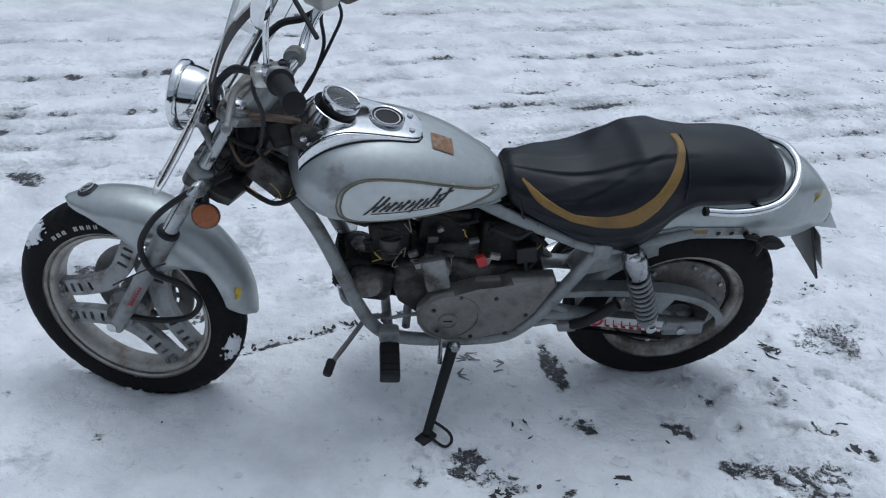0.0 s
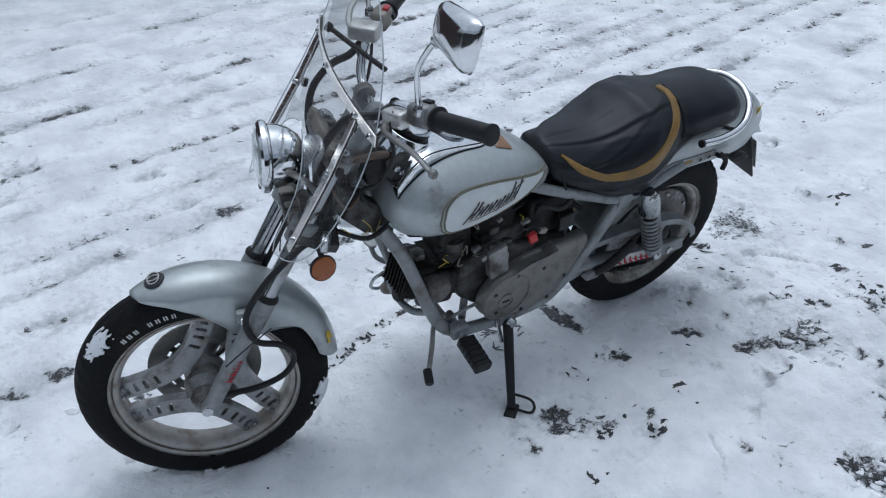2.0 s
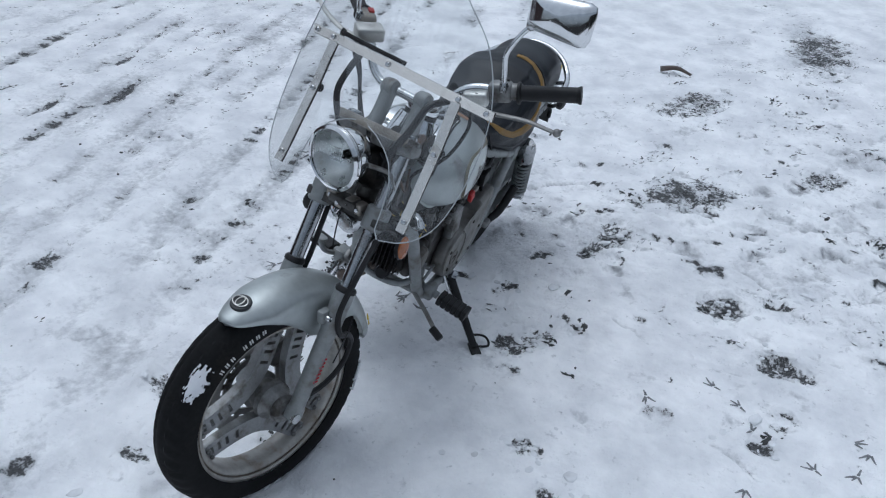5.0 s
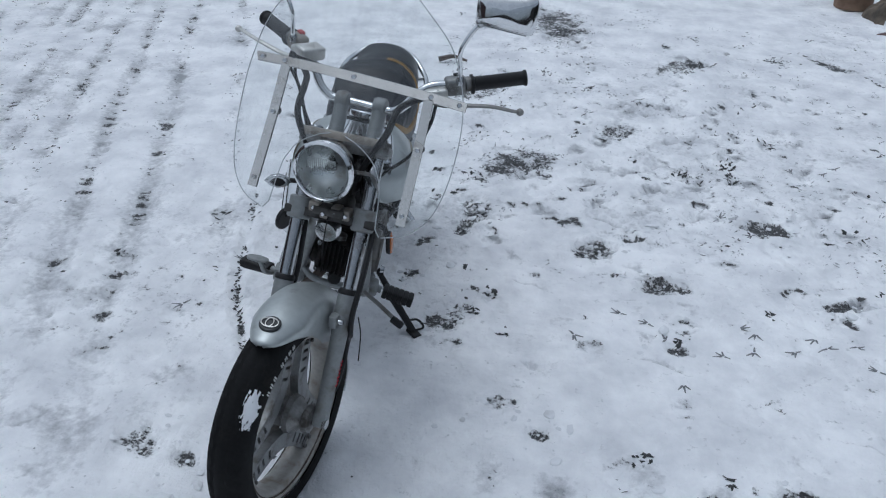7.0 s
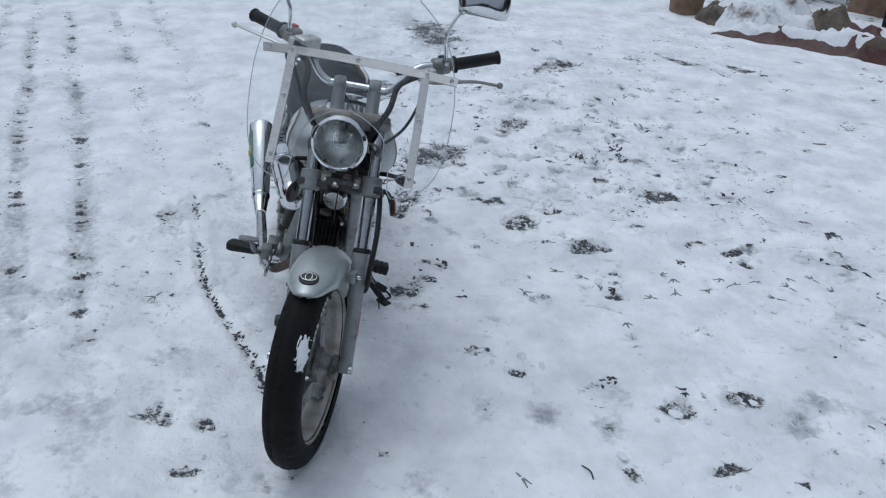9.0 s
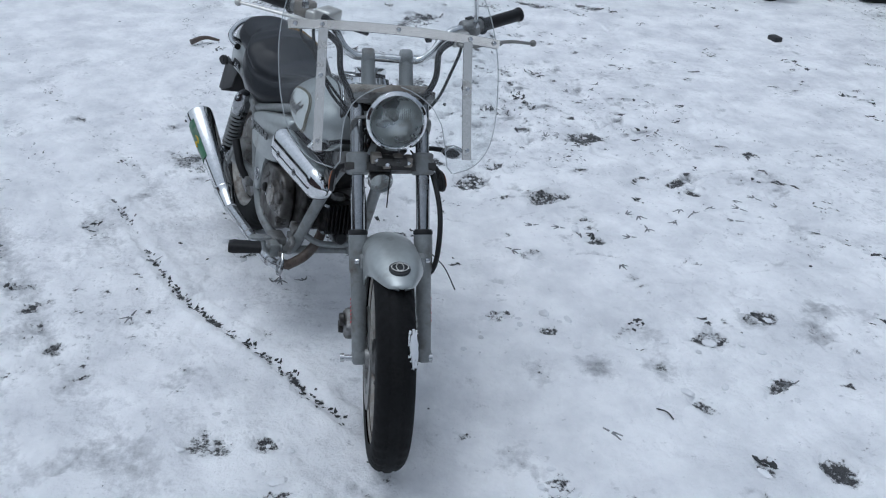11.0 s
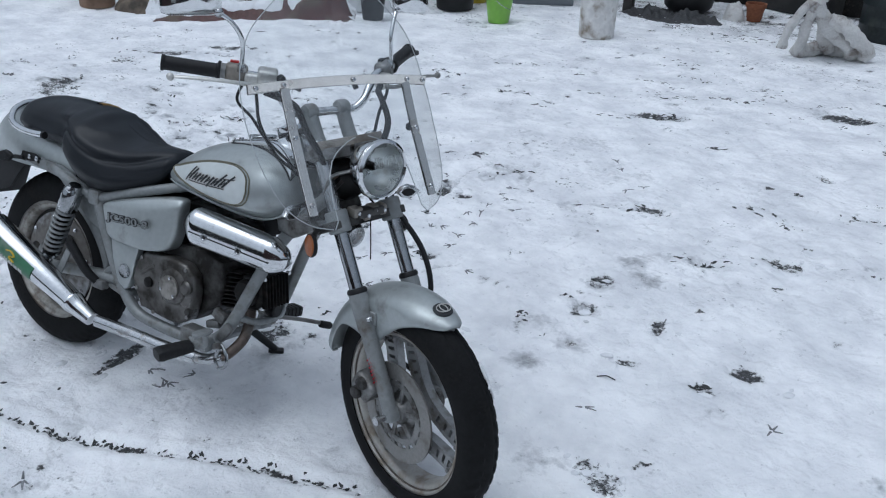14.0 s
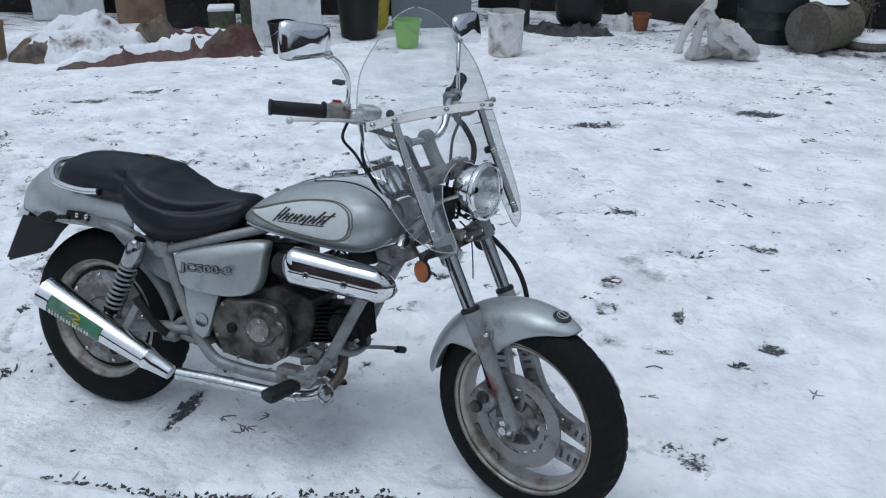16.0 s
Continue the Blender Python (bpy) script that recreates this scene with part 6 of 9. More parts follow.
def windshield():
    bm = empty_bm()
    rows, cols = 72, 14
    edges = {}
    for s in (1, -1):
        grid = edges[s] = []
        for i in range(rows + 1):
            z = 0.732 + (1.323 - 0.732) * i / rows
            wo = smooth_table([(0.732, 0.160), (0.742, 0.205), (0.765, 0.242), (0.80, 0.268), (0.86, 0.285), (0.93, 0.292), (1.00, 0.291), (1.06, 0.281), (1.12, 0.262), (1.18, 0.228), (1.24, 0.165), (1.28, 0.115), (1.31, 0.06), (1.323, 0.008)], z)[0]
            wi = lerp_table([(0.732, 0.155), (0.748, 0.141), (0.80, 0.136), (0.845, 0.128), (0.88, 0.108), (0.90, 0.086), (0.92, 0.050), (0.929, 0.02), (0.931, 0.0), (1.4, 0)], z)[0]
            grid.append([bm.verts.new((shield_x(z - 0.05 * s * y, s * y), s * y, z - 0.05 * s * y)) for y in (wi + (wo - wi) * k / cols for k in range(cols + 1))])
        for a, b in zip(grid, grid[1:]):
            for k in range(cols):
                bm.faces.new((a[k], a[k + 1], b[k + 1], b[k]))
    border = []
    for s in (1, -1):
        border.append([bm_row[0].co.copy() for bm_row in edges[s] if bm_row[0].co.z < 0.937])
        border.append([bm_row[-1].co.copy() for bm_row in edges[s]])
    bmesh.ops.remove_doubles(bm, verts=bm.verts, dist=0.0008)
    shield = part("windshield", bm, ACRYLIC, BIKE, "scuffed clear acrylic windshield on metal straps", STEER, angle=80)
    shield.visible_shadow = False
    for line in border:
        part("sheet_edge", tube(empty_bm(), line, 0.0014, 5, 1), SHEET_EDGE, shield)

    def strap(pts, label):
        path = [Vector(q) for q in pts]
        bm = empty_bm()
        across = Y if abs((path[-1] - path[0]).normalized().dot(Y)) < 0.5 else Z
        rings = []
        for i, q in enumerate(path):
            t = (path[min(i + 1, len(path) - 1)] - path[max(i - 1, 0)]).normalized()
            w = (across - t * across.dot(t)).normalized()
            nrm = t.cross(w)
            rings.append([q + w * a + nrm * b for a, b in ((-0.0118, -0.0016), (0.0118, -0.0016), (0.0118, 0.0016), (-0.0118, 0.0016))])
        loft(bm, rings)
        ob = part("strap", bm, STRAP, shield, label, smooth=False)
        # An added dark strip stands for the strap's dark reflection.
        back = [[q + Vector((-0.0042, 0, -0.002)) for q in ring] for ring in rings]
        part("strap_dark_strip", loft(empty_bm(), back), STRAP_DARK, ob, "dark strip added behind the strap for its dark reflection", smooth=False)
        return ob

    def strap_z(y):
        return 1.063 - 0.048 * y - 0.25 * y * y

    top = strap([(shield_x(strap_z(y), y) + 0.003, y, strap_z(y)) for y in np.linspace(-0.268, 0.293, 13)], "bare aluminium cross strap")
    for y in (-0.250, -0.182, 0.013, 0.208, 0.277):
        part("strap_bolt", bolt(empty_bm(), (shield_x(strap_z(y), y) + 0.004, y, strap_z(y)), (0.90, 0.5 * y, 0.42), 0.0062, 0.007), DULL_CHROME, top)
    for y0, y1, mid, low in ((0.203, 0.198, 0.922, 0.776), (-0.180, -0.197, 0.946, 0.798)):
        zs = np.linspace(strap_z(y0) - 0.008, low - 0.022, 9)
        lean = lambda z: y0 + (y1 - y0) * (1.04 - z) / (1.04 - low)
        st = strap([(shield_x(z, lean(z)) + 0.001, lean(z), z) for z in zs], "bare aluminium side strap")
        for z in (mid, low):
            part("strap_bolt", bolt(empty_bm(), (shield_x(z, lean(z)) + 0.002, lean(z), z), (0.88, 0.4 * y1, 0.45), 0.0062, 0.007), DULL_CHROME, st)
        part("clamp_nut", lathe(empty_bm(), [(0.0, 0), (0.011, 0.002), (0.011, 0.012), (0, 0.014)], (shield_x(mid, y0) - 0.026, lean(mid), mid - 0.006), (1, 0, 0.4), 8), SOFT, st, "black wing nut")
    return shield


windshield()


def handlebar():
    def side(s):
        return [(0.266, 0.06 * s, 0.963), (0.268, 0.092 * s, 0.966), (0.268, 0.122 * s, 0.990), (0.255, 0.148 * s, 1.028 - 0.004 * s), (0.235, 0.18 * s, 1.051 - 0.005 * s), (0.195, 0.245 * s, 1.060 - 0.006 * s), (0.118, 0.372 * s, 1.082)]

    bar = part("handlebar", tube(empty_bm(), side(-1)[::-1] + side(1), 0.0112, 14, 6), CHROME, BIKE, "wide chrome handlebar", BAR)
    for s in (1, -1):
        a, b = Vector((0.186, 0.259 * s, 1.061 - 0.006 * s)), Vector((0.115, 0.382 * s, 1.083))
        d = (b - a).normalized()
        n = (b - a).length
        ribs = [(0.0145, 0), (0.025, 0.001), (0.0255, 0.007), (0.0185, 0.010)]
        for k in range(20):
            ribs += [(0.0182, 0.012 + k * (n - 0.022) / 20), (0.0174, 0.0135 + k * (n - 0.022) / 20)]
        ribs += [(0.0185, n - 0.008), (0.0205, n - 0.006), (0.0205, n - 0.001), (0.012, n), (0.0, n)]
        part("grip", lathe(empty_bm(), ribs, a, d, 22), SOFT, bar, "black rubber grip")
        c = Vector((0.210, 0.218 * s, 1.056 - 0.008 * s))
        rot3 = d.to_track_quat("X", "Z").to_matrix()
        house = part("switch_housing", block(empty_bm(), c + d * 0.010, (0.055, 0.042, 0.046), 0.011, rot3, 3), TAN_METAL if s < 0 else ALLOY, bar, "grey cast switch housing")
        part("collar", lathe(empty_bm(), [(0.0, 0), (0.019, 0), (0.019, 0.016), (0, 0.016)], c + d * 0.036, d, 18), ALLOY, house)
        part("switch", block(empty_bm(), c + d * 0.008 + Vector((-0.012, 0, 0.025)), (0.022, 0.014, 0.008), 0.002, rot3), RED if s < 0 else SOFT, house, "red switch" if s < 0 else "")
        part("switch_button", block(empty_bm(), c + d * 0.014 + Vector((-0.026, 0, 0.004)), (0.014, 0.010, 0.010), 0.002, rot3), SOFT, house)
        perch = part("lever_perch", block(empty_bm(), Vector((0.250, 0.195 * s, 1.040 - 0.012 * s)), (0.058, 0.03, 0.034), 0.008, (d + Vector((0, 0, 0))).to_track_quat("X", "Z").to_matrix(), 3), BARE_ALU, bar, "cast lever bracket")
        run = [(0.268, 0.19, 1.016), (0.276, 0.225, 1.016), (0.266, 0.28, 1.026), (0.246, 0.34, 1.032), (0.230, 0.39, 1.028), (0.226, 0.403, 1.028)] if s > 0 else [(0.262, -0.19, 1.040), (0.277, -0.232, 1.050), (0.268, -0.29, 1.060), (0.246, -0.345, 1.065), (0.224, -0.385, 1.067), (0.218, -0.398, 1.067)]
        bm = tube(empty_bm(), run, (0.0085, 0.0055), 10, 5, flat=0.7)
        bmesh.ops.create_uvsphere(bm, u_segments=14, v_segments=10, radius=0.0095, matrix=Matrix.Translation((run[-1][0] - 0.001, run[-1][1] + 0.005 * s, run[-1][2])))
        part("lever", bm, DISC if s > 0 else BARE_ALU, bar, "bare alloy hand lever")
        if s < 0:
            part("brake_reservoir", block(empty_bm(), (0.252, -0.165, 1.062), (0.05, 0.07, 0.035), 0.008, rot3, 3), BARE_ALU, bar, "alloy brake fluid reservoir")
        # black looms hanging from the bars
        part("cable", tube(empty_bm(), [(0.262, 0.18 * s, 1.025), (0.290, 0.150 * s, 1.012), (0.335, 0.131 * s, 0.998), (0.377, 0.124 * s, 0.945), (0.390, 0.088 * s, 0.877), (0.37, 0.05 * s, 0.80)], 0.0085, 8, 6), SOFT, bar, "thick black wiring sleeve")
        part("cable", tube(empty_bm(), [(0.255, 0.20 * s, 1.045), (0.262, 0.20 * s, 1.0), (0.25, 0.185 * s, 0.94), (0.27, 0.15 * s, 0.86), (0.30, 0.09 * s, 0.80), (0.26, 0.04 * s, 0.72)], 0.0045, 8, 6), SOFT, bar)
    part("cable", tube(empty_bm(), [(0.235, -0.225, 1.045), (0.225, -0.235, 1.0), (0.235, -0.20, 0.955), (0.255, -0.17, 0.90), (0.28, -0.11, 0.83), (0.25, -0.05, 0.74)], 0.004, 8, 6), SOFT, bar)
    rod = part("screen_rod", tube(empty_bm(), [(0.316, -0.170, 1.073), (0.270, -0.115, 1.045), (0.219, -0.051, 1.016)], 0.0058, 8, 3), SOFT, BIKE, "thin black rod holding the windshield", STEER)
    part("rod_knob", lathe(empty_bm(), [(0.0, 0), (0.010, 0.001), (0.011, 0.012), (0.0, 0.014)], (0.314, -0.168, 1.072), (0.6, -0.7, 0.3), 12), SOFT, rod)
    part("screen_knob", lathe(empty_bm(), [(0.0, 0), (0.010, 0.001), (0.012, 0.014), (0.0, 0.016)], (0.240, 0.108, 1.012), (0.4, 0.8, 0.4), 12), SOFT, BIKE, "black clamp knob of the windshield", STEER)
    return bar


handlebar()


def mirror(s):
    stem = [(0.217, 0.241, 1.060), (0.220, 0.238, 1.10), (0.221, 0.234, 1.142), (0.210, 0.248, 1.182), (0.196, 0.266, 1.214)] if s > 0 else [(0.232, -0.226, 1.075), (0.236, -0.226, 1.10), (0.240, -0.228, 1.15), (0.236, -0.250, 1.19), (0.226, -0.282, 1.215)]
    base = part("mirror", tube(empty_bm(), stem, 0.0058, 10, 6), CHROME, BIKE, "chrome rear-view mirror on a bent stem", BAR)
    part("stem_nut", lathe(empty_bm(), [(0.0, 0), (0.011, 0), (0.011, 0.014), (0.007, 0.022), (0, 0.022)], Vector(stem[0]) - Z * 0.003, Z, 6), DULL_CHROME, base)
    outline = [(0.0, 0.014), (0.006, 0.004), (0.024, -0.001), (0.126, -0.011), (0.142, -0.007), (0.149, 0.008), (0.150, 0.064), (0.146, 0.078), (0.130, 0.084), (0.020, 0.079), (0.005, 0.072), (0.0, 0.058)]
    c = Vector((0.196, 0.252, 1.206)) if s > 0 else Vector((0.218, -0.272, 1.205))
    u, n_back = (Vector((-0.20, 1, 0.03)).normalized(), Vector((-1, -0.20, -0.20)).normalized()) if s > 0 else (Vector((-0.10, -1, 0.10)).normalized(), Vector((-1, 0.10, -0.08)).normalized())
    v = n_back.cross(u) * s
    if v.z < 0:
        v = -v
    mid = Vector((0.073, 0.038))
    rings = []
    for depth, grow in ((0.026, 0.10), (0.025, 0.36), (0.022, 0.62), (0.016, 0.86), (0.007, 0.98), (0.0, 1.0), (-0.004, 0.985), (-0.004, 0.95)):
        rings.append([c + u * (mid.x + (a - mid.x) * grow) + v * (mid.y + (b - mid.y) * grow) - n_back * depth for a, b in outline])
    bm = loft(empty_bm(), rings)
    head = part("mirror_housing", bm, CHROME, base, "chrome mirror housing", angle=50)
    bm = empty_bm()
    slab(bm, [(mid.x + (a - mid.x) * 0.94, mid.y + (b - mid.y) * 0.94) for a, b in outline], c + n_back * 0.005, u, v, 0.001)
    part("mirror_glass", bm, MIRROR_GLASS, head, "mirror glass", smooth=False)
    bm = empty_bm()
    bmesh.ops.create_uvsphere(bm, u_segments=14, v_segments=10, radius=0.012, matrix=Matrix.Translation(stem[-1]))
    part("mirror_joint", bm, DULL_CHROME, base)


mirror(1)
mirror(-1)


def indicators():
    for s in (1, -1):
        ref = part("side_reflector", lathe(empty_bm(), [(0.0, -0.008), (0.028, -0.008), (0.031, -0.002), (0.030, 0.003)], (0.405, 0.150 * s, 0.660), (-0.25, s, 0.1), 26), SOFT, BIKE, "round amber side reflector on a black bracket", STEER)
        part("reflector_lens", lathe(empty_bm(), [(0.029, 0.002), (0.026, 0.006), (0.012, 0.009), (0.0, 0.0095)], (0.405, 0.150 * s, 0.660), (-0.25, s, 0.1), 26), AMBER, ref, "amber lens")
        part("reflector_arm", tube(empty_bm(), [(0.43, 0.10 * s, 0.715), (0.41, 0.132 * s, 0.70), (0.405, 0.144 * s, 0.67)], 0.007, 8, 4), SOFT, ref)
        for name, at, back, st in (("front_indicator", (0.396, 0.180, 0.744) if s > 0 else (0.362, -0.186, 0.747), 0.10, STEER), ("rear_indicator", (-0.895, 0.138 * s, 0.603), 0.105, None)):
            arrow = [(-0.034, 0.0), (-0.02, 0.014), (0.0, 0.020), (0.02, 0.014), (0.036, 0.0), (0.02, -0.014), (0.0, -0.019), (-0.02, -0.014)]
            o = Vector(at)
            u = Vector((0.35, s, 0)).normalized() if st else Vector((-1, 0.15 * s, -0.1)).normalized()
            ind = part(name, slab(empty_bm(), arrow, o, u, Z, 0.016 * s, 0.004), DULL_CHROME if st else SOFT, BIKE, "small arrow-shaped indicator", st)
            part("indicator_lens", slab(empty_bm(), [(a * 0.6, b * 0.6) for a, b in arrow], o + u.cross(Z) * (0.0165 * s if s > 0 else -0.0165), u, Z, 0.002 * s), SOFT, ind)
            tip = o - u * 0.06
            part("indicator_stalk", tube(empty_bm(), [o - u * 0.03, tip, (tip.x - 0.01, back * s, at[2] - 0.004)], 0.007, 8, 4), SOFT, ind)


indicators()


# tank: x, half width, top, bottom
TANK = [(-0.252, 0.030, 0.690, 0.674), (-0.235, 0.062, 0.708, 0.668), (-0.19, 0.095, 0.745, 0.660), (-0.10, 0.132, 0.797, 0.652), (0.0, 0.160, 0.828, 0.645), (0.10, 0.172, 0.842, 0.641), (0.18, 0.166, 0.836, 0.648), (0.23, 0.138, 0.816, 0.672), (0.255, 0.100, 0.790, 0.700), (0.268, 0.045, 0.762, 0.735)]


def tank_ring(x, n=44):
    w, top, low = smooth_table(TANK, x)
    mid = low + (top - low) * 0.42
    ring = []
    for k in range(n):
        t = 2 * math.pi * k / n
        c, s = math.cos(t), math.sin(t)
        y = w * math.copysign(abs(c) ** 0.86, c)
        z = mid + (top - mid) * s**0.95 if s >= 0 else mid - (mid - low) * (-s) ** 0.75
        ring.append(Vector((x, y, z)))
    return ring


def tank_side(x, z):
    """Half width of the tank at a height."""
    w, top, low = smooth_table(TANK, x)
    mid = low + (top - low) * 0.42
    s = ((z - mid) / (top - mid)) ** (1 / 0.95) if z >= mid else ((mid - z) / (mid - low)) ** (1 / 0.75)
    s = min(max(s, 0.0), 0.999)
    return w * math.sqrt(1 - s * s) ** 0.86


def tank():
    xs = sorted(set([TANK[0][0] + (TANK[-1][0] - TANK[0][0]) * (0.5 - 0.5 * math.cos(math.pi * i / 44)) for i in range(45)]))
    body = part("fuel_tank", loft(empty_bm(), [tank_ring(x) for x in xs]), SILVER, BIKE, "teardrop silver fuel tank with white side panels", angle=60)
    part("tank_seam", tube(empty_bm(), [Vector((x, 1.003 * tank_side(x, smooth_table(TANK, x)[2] + 0.012), smooth_table(TANK, x)[2] + 0.008)) for x in np.linspace(-0.22, 0.25, 20)], 0.004, 6, 2), SILVER, body)
    part("tank_seam", tube(empty_bm(), [Vector((x, -1.003 * tank_side(x, smooth_table(TANK, x)[2] + 0.012), smooth_table(TANK, x)[2] + 0.008)) for x in np.linspace(-0.22, 0.25, 20)], 0.004, 6, 2), SILVER, body)

    # white teardrop panels, outlined in gold
    def drop(f, grow):
        """The outline of the side panel, from its round front to its point."""
        pts = [(0.155, 0.733), (0.147, 0.764), (0.12, 0.782), (0.075, 0.787), (0.0, 0.777), (-0.08, 0.755), (-0.15, 0.731), (-0.192, 0.717), (-0.15, 0.706), (-0.08, 0.694), (0.0, 0.687), (0.075, 0.685), (0.12, 0.690), (0.147, 0.707)]
        c = (0.02, 0.734)
        return [(c[0] + (a - c[0]) * grow, c[1] + (b - c[1]) * grow) for a, b in pts]

    for s in (1, -1):
        loop = [Vector((a, 0, b)) for a, b in drop(0, 1.0)]
        loop = smooth_path([*loop, loop[0]], 4)[:-1]
        bm = empty_bm()
        centre = Vector((0.02, 0, 0.734))
        rings = []
        for g in (1.0, 0.85, 0.7, 0.55, 0.4, 0.25, 0.1, 0.01):
            rings.append([Vector((q.x, s * (tank_side(q.x, q.z) + 0.0018), q.z)) for q in (centre + (p - centre) * g for p in loop)])
        loft(bm, rings, caps=False)
        panel = part("side_panel", bm, WHITE, body, "white teardrop panel with a gold outline and a row of slanted black bars", angle=80)
        for g, r, mat in ((1.02, 0.0019, GOLD), (1.085, 0.0019, GOLD)):
            ring = [Vector((q.x, s * (tank_side(q.x, q.z) + 0.0016), q.z)) for q in (centre + (p - centre) * g for p in loop)]
            part("pinstripe", tube(empty_bm(), [*ring, ring[0]], r, 6, 1), mat, panel)
        # plain slanted bars in place of the badge
        stems = (0.036, 0.033, 0.020, 0.021, 0.020, 0.022, 0.019, 0.021, 0.020, 0.035, 0.021, 0.034)
        marks = [(0.006 + 0.0142 * m, -0.003 - (0.008 if m in (0, 7) else 0.0), 0.0125 + 0.0142 * m + (0.009 if h > 0.03 else 0.003), h, 7.6 if m % 2 else 6.0) for m, h in enumerate(stems)]
        marks += [(0.012 + 0.0142 * m, (0.003, 0.014)[m % 2], 0.021 + 0.0142 * m, (0.013, 0.017)[m % 2], 4.2) for m in range(11)] + [(0.020, -0.0085, 0.172, -0.0065, 2.6), (0.150, 0.021, 0.186, 0.024, 3.4)]
        for layer, lift, mat in ((0.0022, 0.0020, BARE_ALU), (0.0, 0.0030, INK)):
            for u0, v0, u1, v1, weight in marks:
                bm = empty_bm()
                d = Vector((u1 - u0, v1 - v0)).normalized()
                q = Vector((-d.y, d.x)) * (weight * 0.0005 + layer)
                rows = []
                for r in range(7):
                    f = r / 6
                    p = Vector((u0, v0)) - d * layer + (Vector((u1 - u0, v1 - v0)) + 2 * layer * d) * f
                    row = []
                    for e in (-1, 0, 1):
                        w = p + q * e
                        w = Vector((w.x + 0.6 * w.y, w.y + (0.075 * w.x if s < 0 else 0.0)))
                        x, z = (0.106 - w.x if s > 0 else -0.096 + 1.06 * w.x), (0.7225 if s > 0 else 0.716) + w.y
                        row.append(Vector((x, s * (tank_side(x, z) + lift), z)))
                    rows.append(row)
                part("badge_bar", loft(bm, rows, caps=False, closed=False), mat, panel, smooth=False)

    # chrome console along the top
    table = [(-0.028, 0.030, 0.004), (-0.022, 0.046, 0.006), (-0.005, 0.056, 0.007), (0.05, 0.064, 0.008), (0.10, 0.072, 0.014), (0.16, 0.084, 0.024), (0.21, 0.096, 0.020), (0.245, 0.102, 0.008)]

    def crown(x, y):
        """The height of the tank's skin over a place."""
        w, top, low = smooth_table(TANK, x)
        mid = low + (top - low) * 0.42
        return mid + (top - mid) * math.sqrt(1 - min(0.99, y / w) ** (2 / 0.86)) ** 0.95

    def lid(x):
        """The console at x: half width, foot of its skirt, and height of its flat top."""
        w, h = smooth_table(table, x)
        return w, crown(x, w) - 0.005, smooth_table(TANK, x)[1] + h - 0.3 * w * w

    rings = []
    for x in np.linspace(-0.028, 0.245, 34):
        w, low, rise = lid(x)
        # an upright skirt, a narrow groove, then the flat top
        side = [Vector((x, w, low)), Vector((x, w, rise - 0.006)), Vector((x, w * 0.985, rise - 0.0035)), Vector((x, w * 0.95, rise - 0.003)), Vector((x, w * 0.94, rise - 0.0045))]
        edge = [Vector((x, w * 0.925, rise - 0.001)), Vector((x, w * 0.88, rise))]
        crown_line = [Vector((x, w * 0.88 * a, rise + 0.15 * w * w * (1 - a * a))) for a in (0.6, 0.3, 0.0, -0.3, -0.6)]
        rings.append(side + edge + crown_line + [Vector((q.x, -q.y, q.z)) for q in reversed(side + edge)])
    console = part("console", loft(empty_bm(), rings), CHROME, body, "chrome dash console on the tank", angle=50)
    for s in (1, -1):
        steps = np.linspace(-0.027, 0.243, 26)
        line = [Vector((x, s * lid(x)[0] * 1.008, lid(x)[1] + 0.005)) for x in steps]
        part("console_gasket", tube(empty_bm(), line, 0.0024, 6, 1), SOFT, console, "black rubber edging")
        # A thin black line follows the groove.
        groove = [Vector((x, s * lid(x)[0] * 0.945, lid(x)[2] - 0.0032)) for x in steps]
        part("console_groove", tube(empty_bm(), groove, 0.0015, 6, 1), GRIME_AND_SHADE, console, "dark line in the groove of the console")
    tilt = Vector((-0.37, 0, 0.93)).normalized()
    pod = part("speedo_pod", lathe(empty_bm(), [(0.078, -0.075), (0.068, -0.045), (0.058, -0.014), (0.0555, -0.004), (0.0535, -0.003), (0.0525, -0.012), (0.050, -0.05)], (0.160, 0, 0.874), tilt, 44, caps=False), CHROME, body, "flared chrome pod round the speedometer")
    # A black ring closes the gap and stands for its shade.
    part("pod_gap_shade", lathe(empty_bm(), [(0.0527, -0.012), (0.040, -0.016)], (0.160, 0, 0.874), tilt, 40, caps=False), SOFT, pod, "black ring painted as the shade inside the pod")
    speedo = part("speedometer", lathe(empty_bm(), [(0.038, -0.05), (0.039, 0.0), (0.0405, 0.006), (0.0435, 0.012), (0.0435, 0.024), (0.0405, 0.027), (0.037, 0.026), (0.0365, 0.020), (0.0, 0.020)], (0.160, 0, 0.874), tilt, 40), CHROME, body, "round chrome speedometer tilted towards the seat")
    part("speedo_ring", lathe(empty_bm(), [(0.0395, -0.016), (0.0425, -0.004), (0.0435, 0.006), (0.0415, 0.012)], (0.160, 0, 0.874), tilt, 40, caps=False), SOFT, speedo, "black ring round the speedometer")
    dial = part("dial", lathe(empty_bm(), [(0.0362, 0.0), (0.0, 0.0004)], Vector((0.160, 0, 0.874)) + tilt * 0.0205, tilt, 36), DIAL, speedo, "grey dial with pale marks")
    bm = empty_bm()
    uu, vv = Y, tilt.cross(Y)
    for k in range(13):
        t = radians(-30 + 20 * k)
        d = uu * math.cos(t) + vv * math.sin(t)
        tube(bm, [Vector((0.160, 0, 0.874)) + tilt * 0.0215 + d * 0.027, Vector((0.160, 0, 0.874)) + tilt * 0.0215 + d * 0.033], 0.0009, 4, 1)
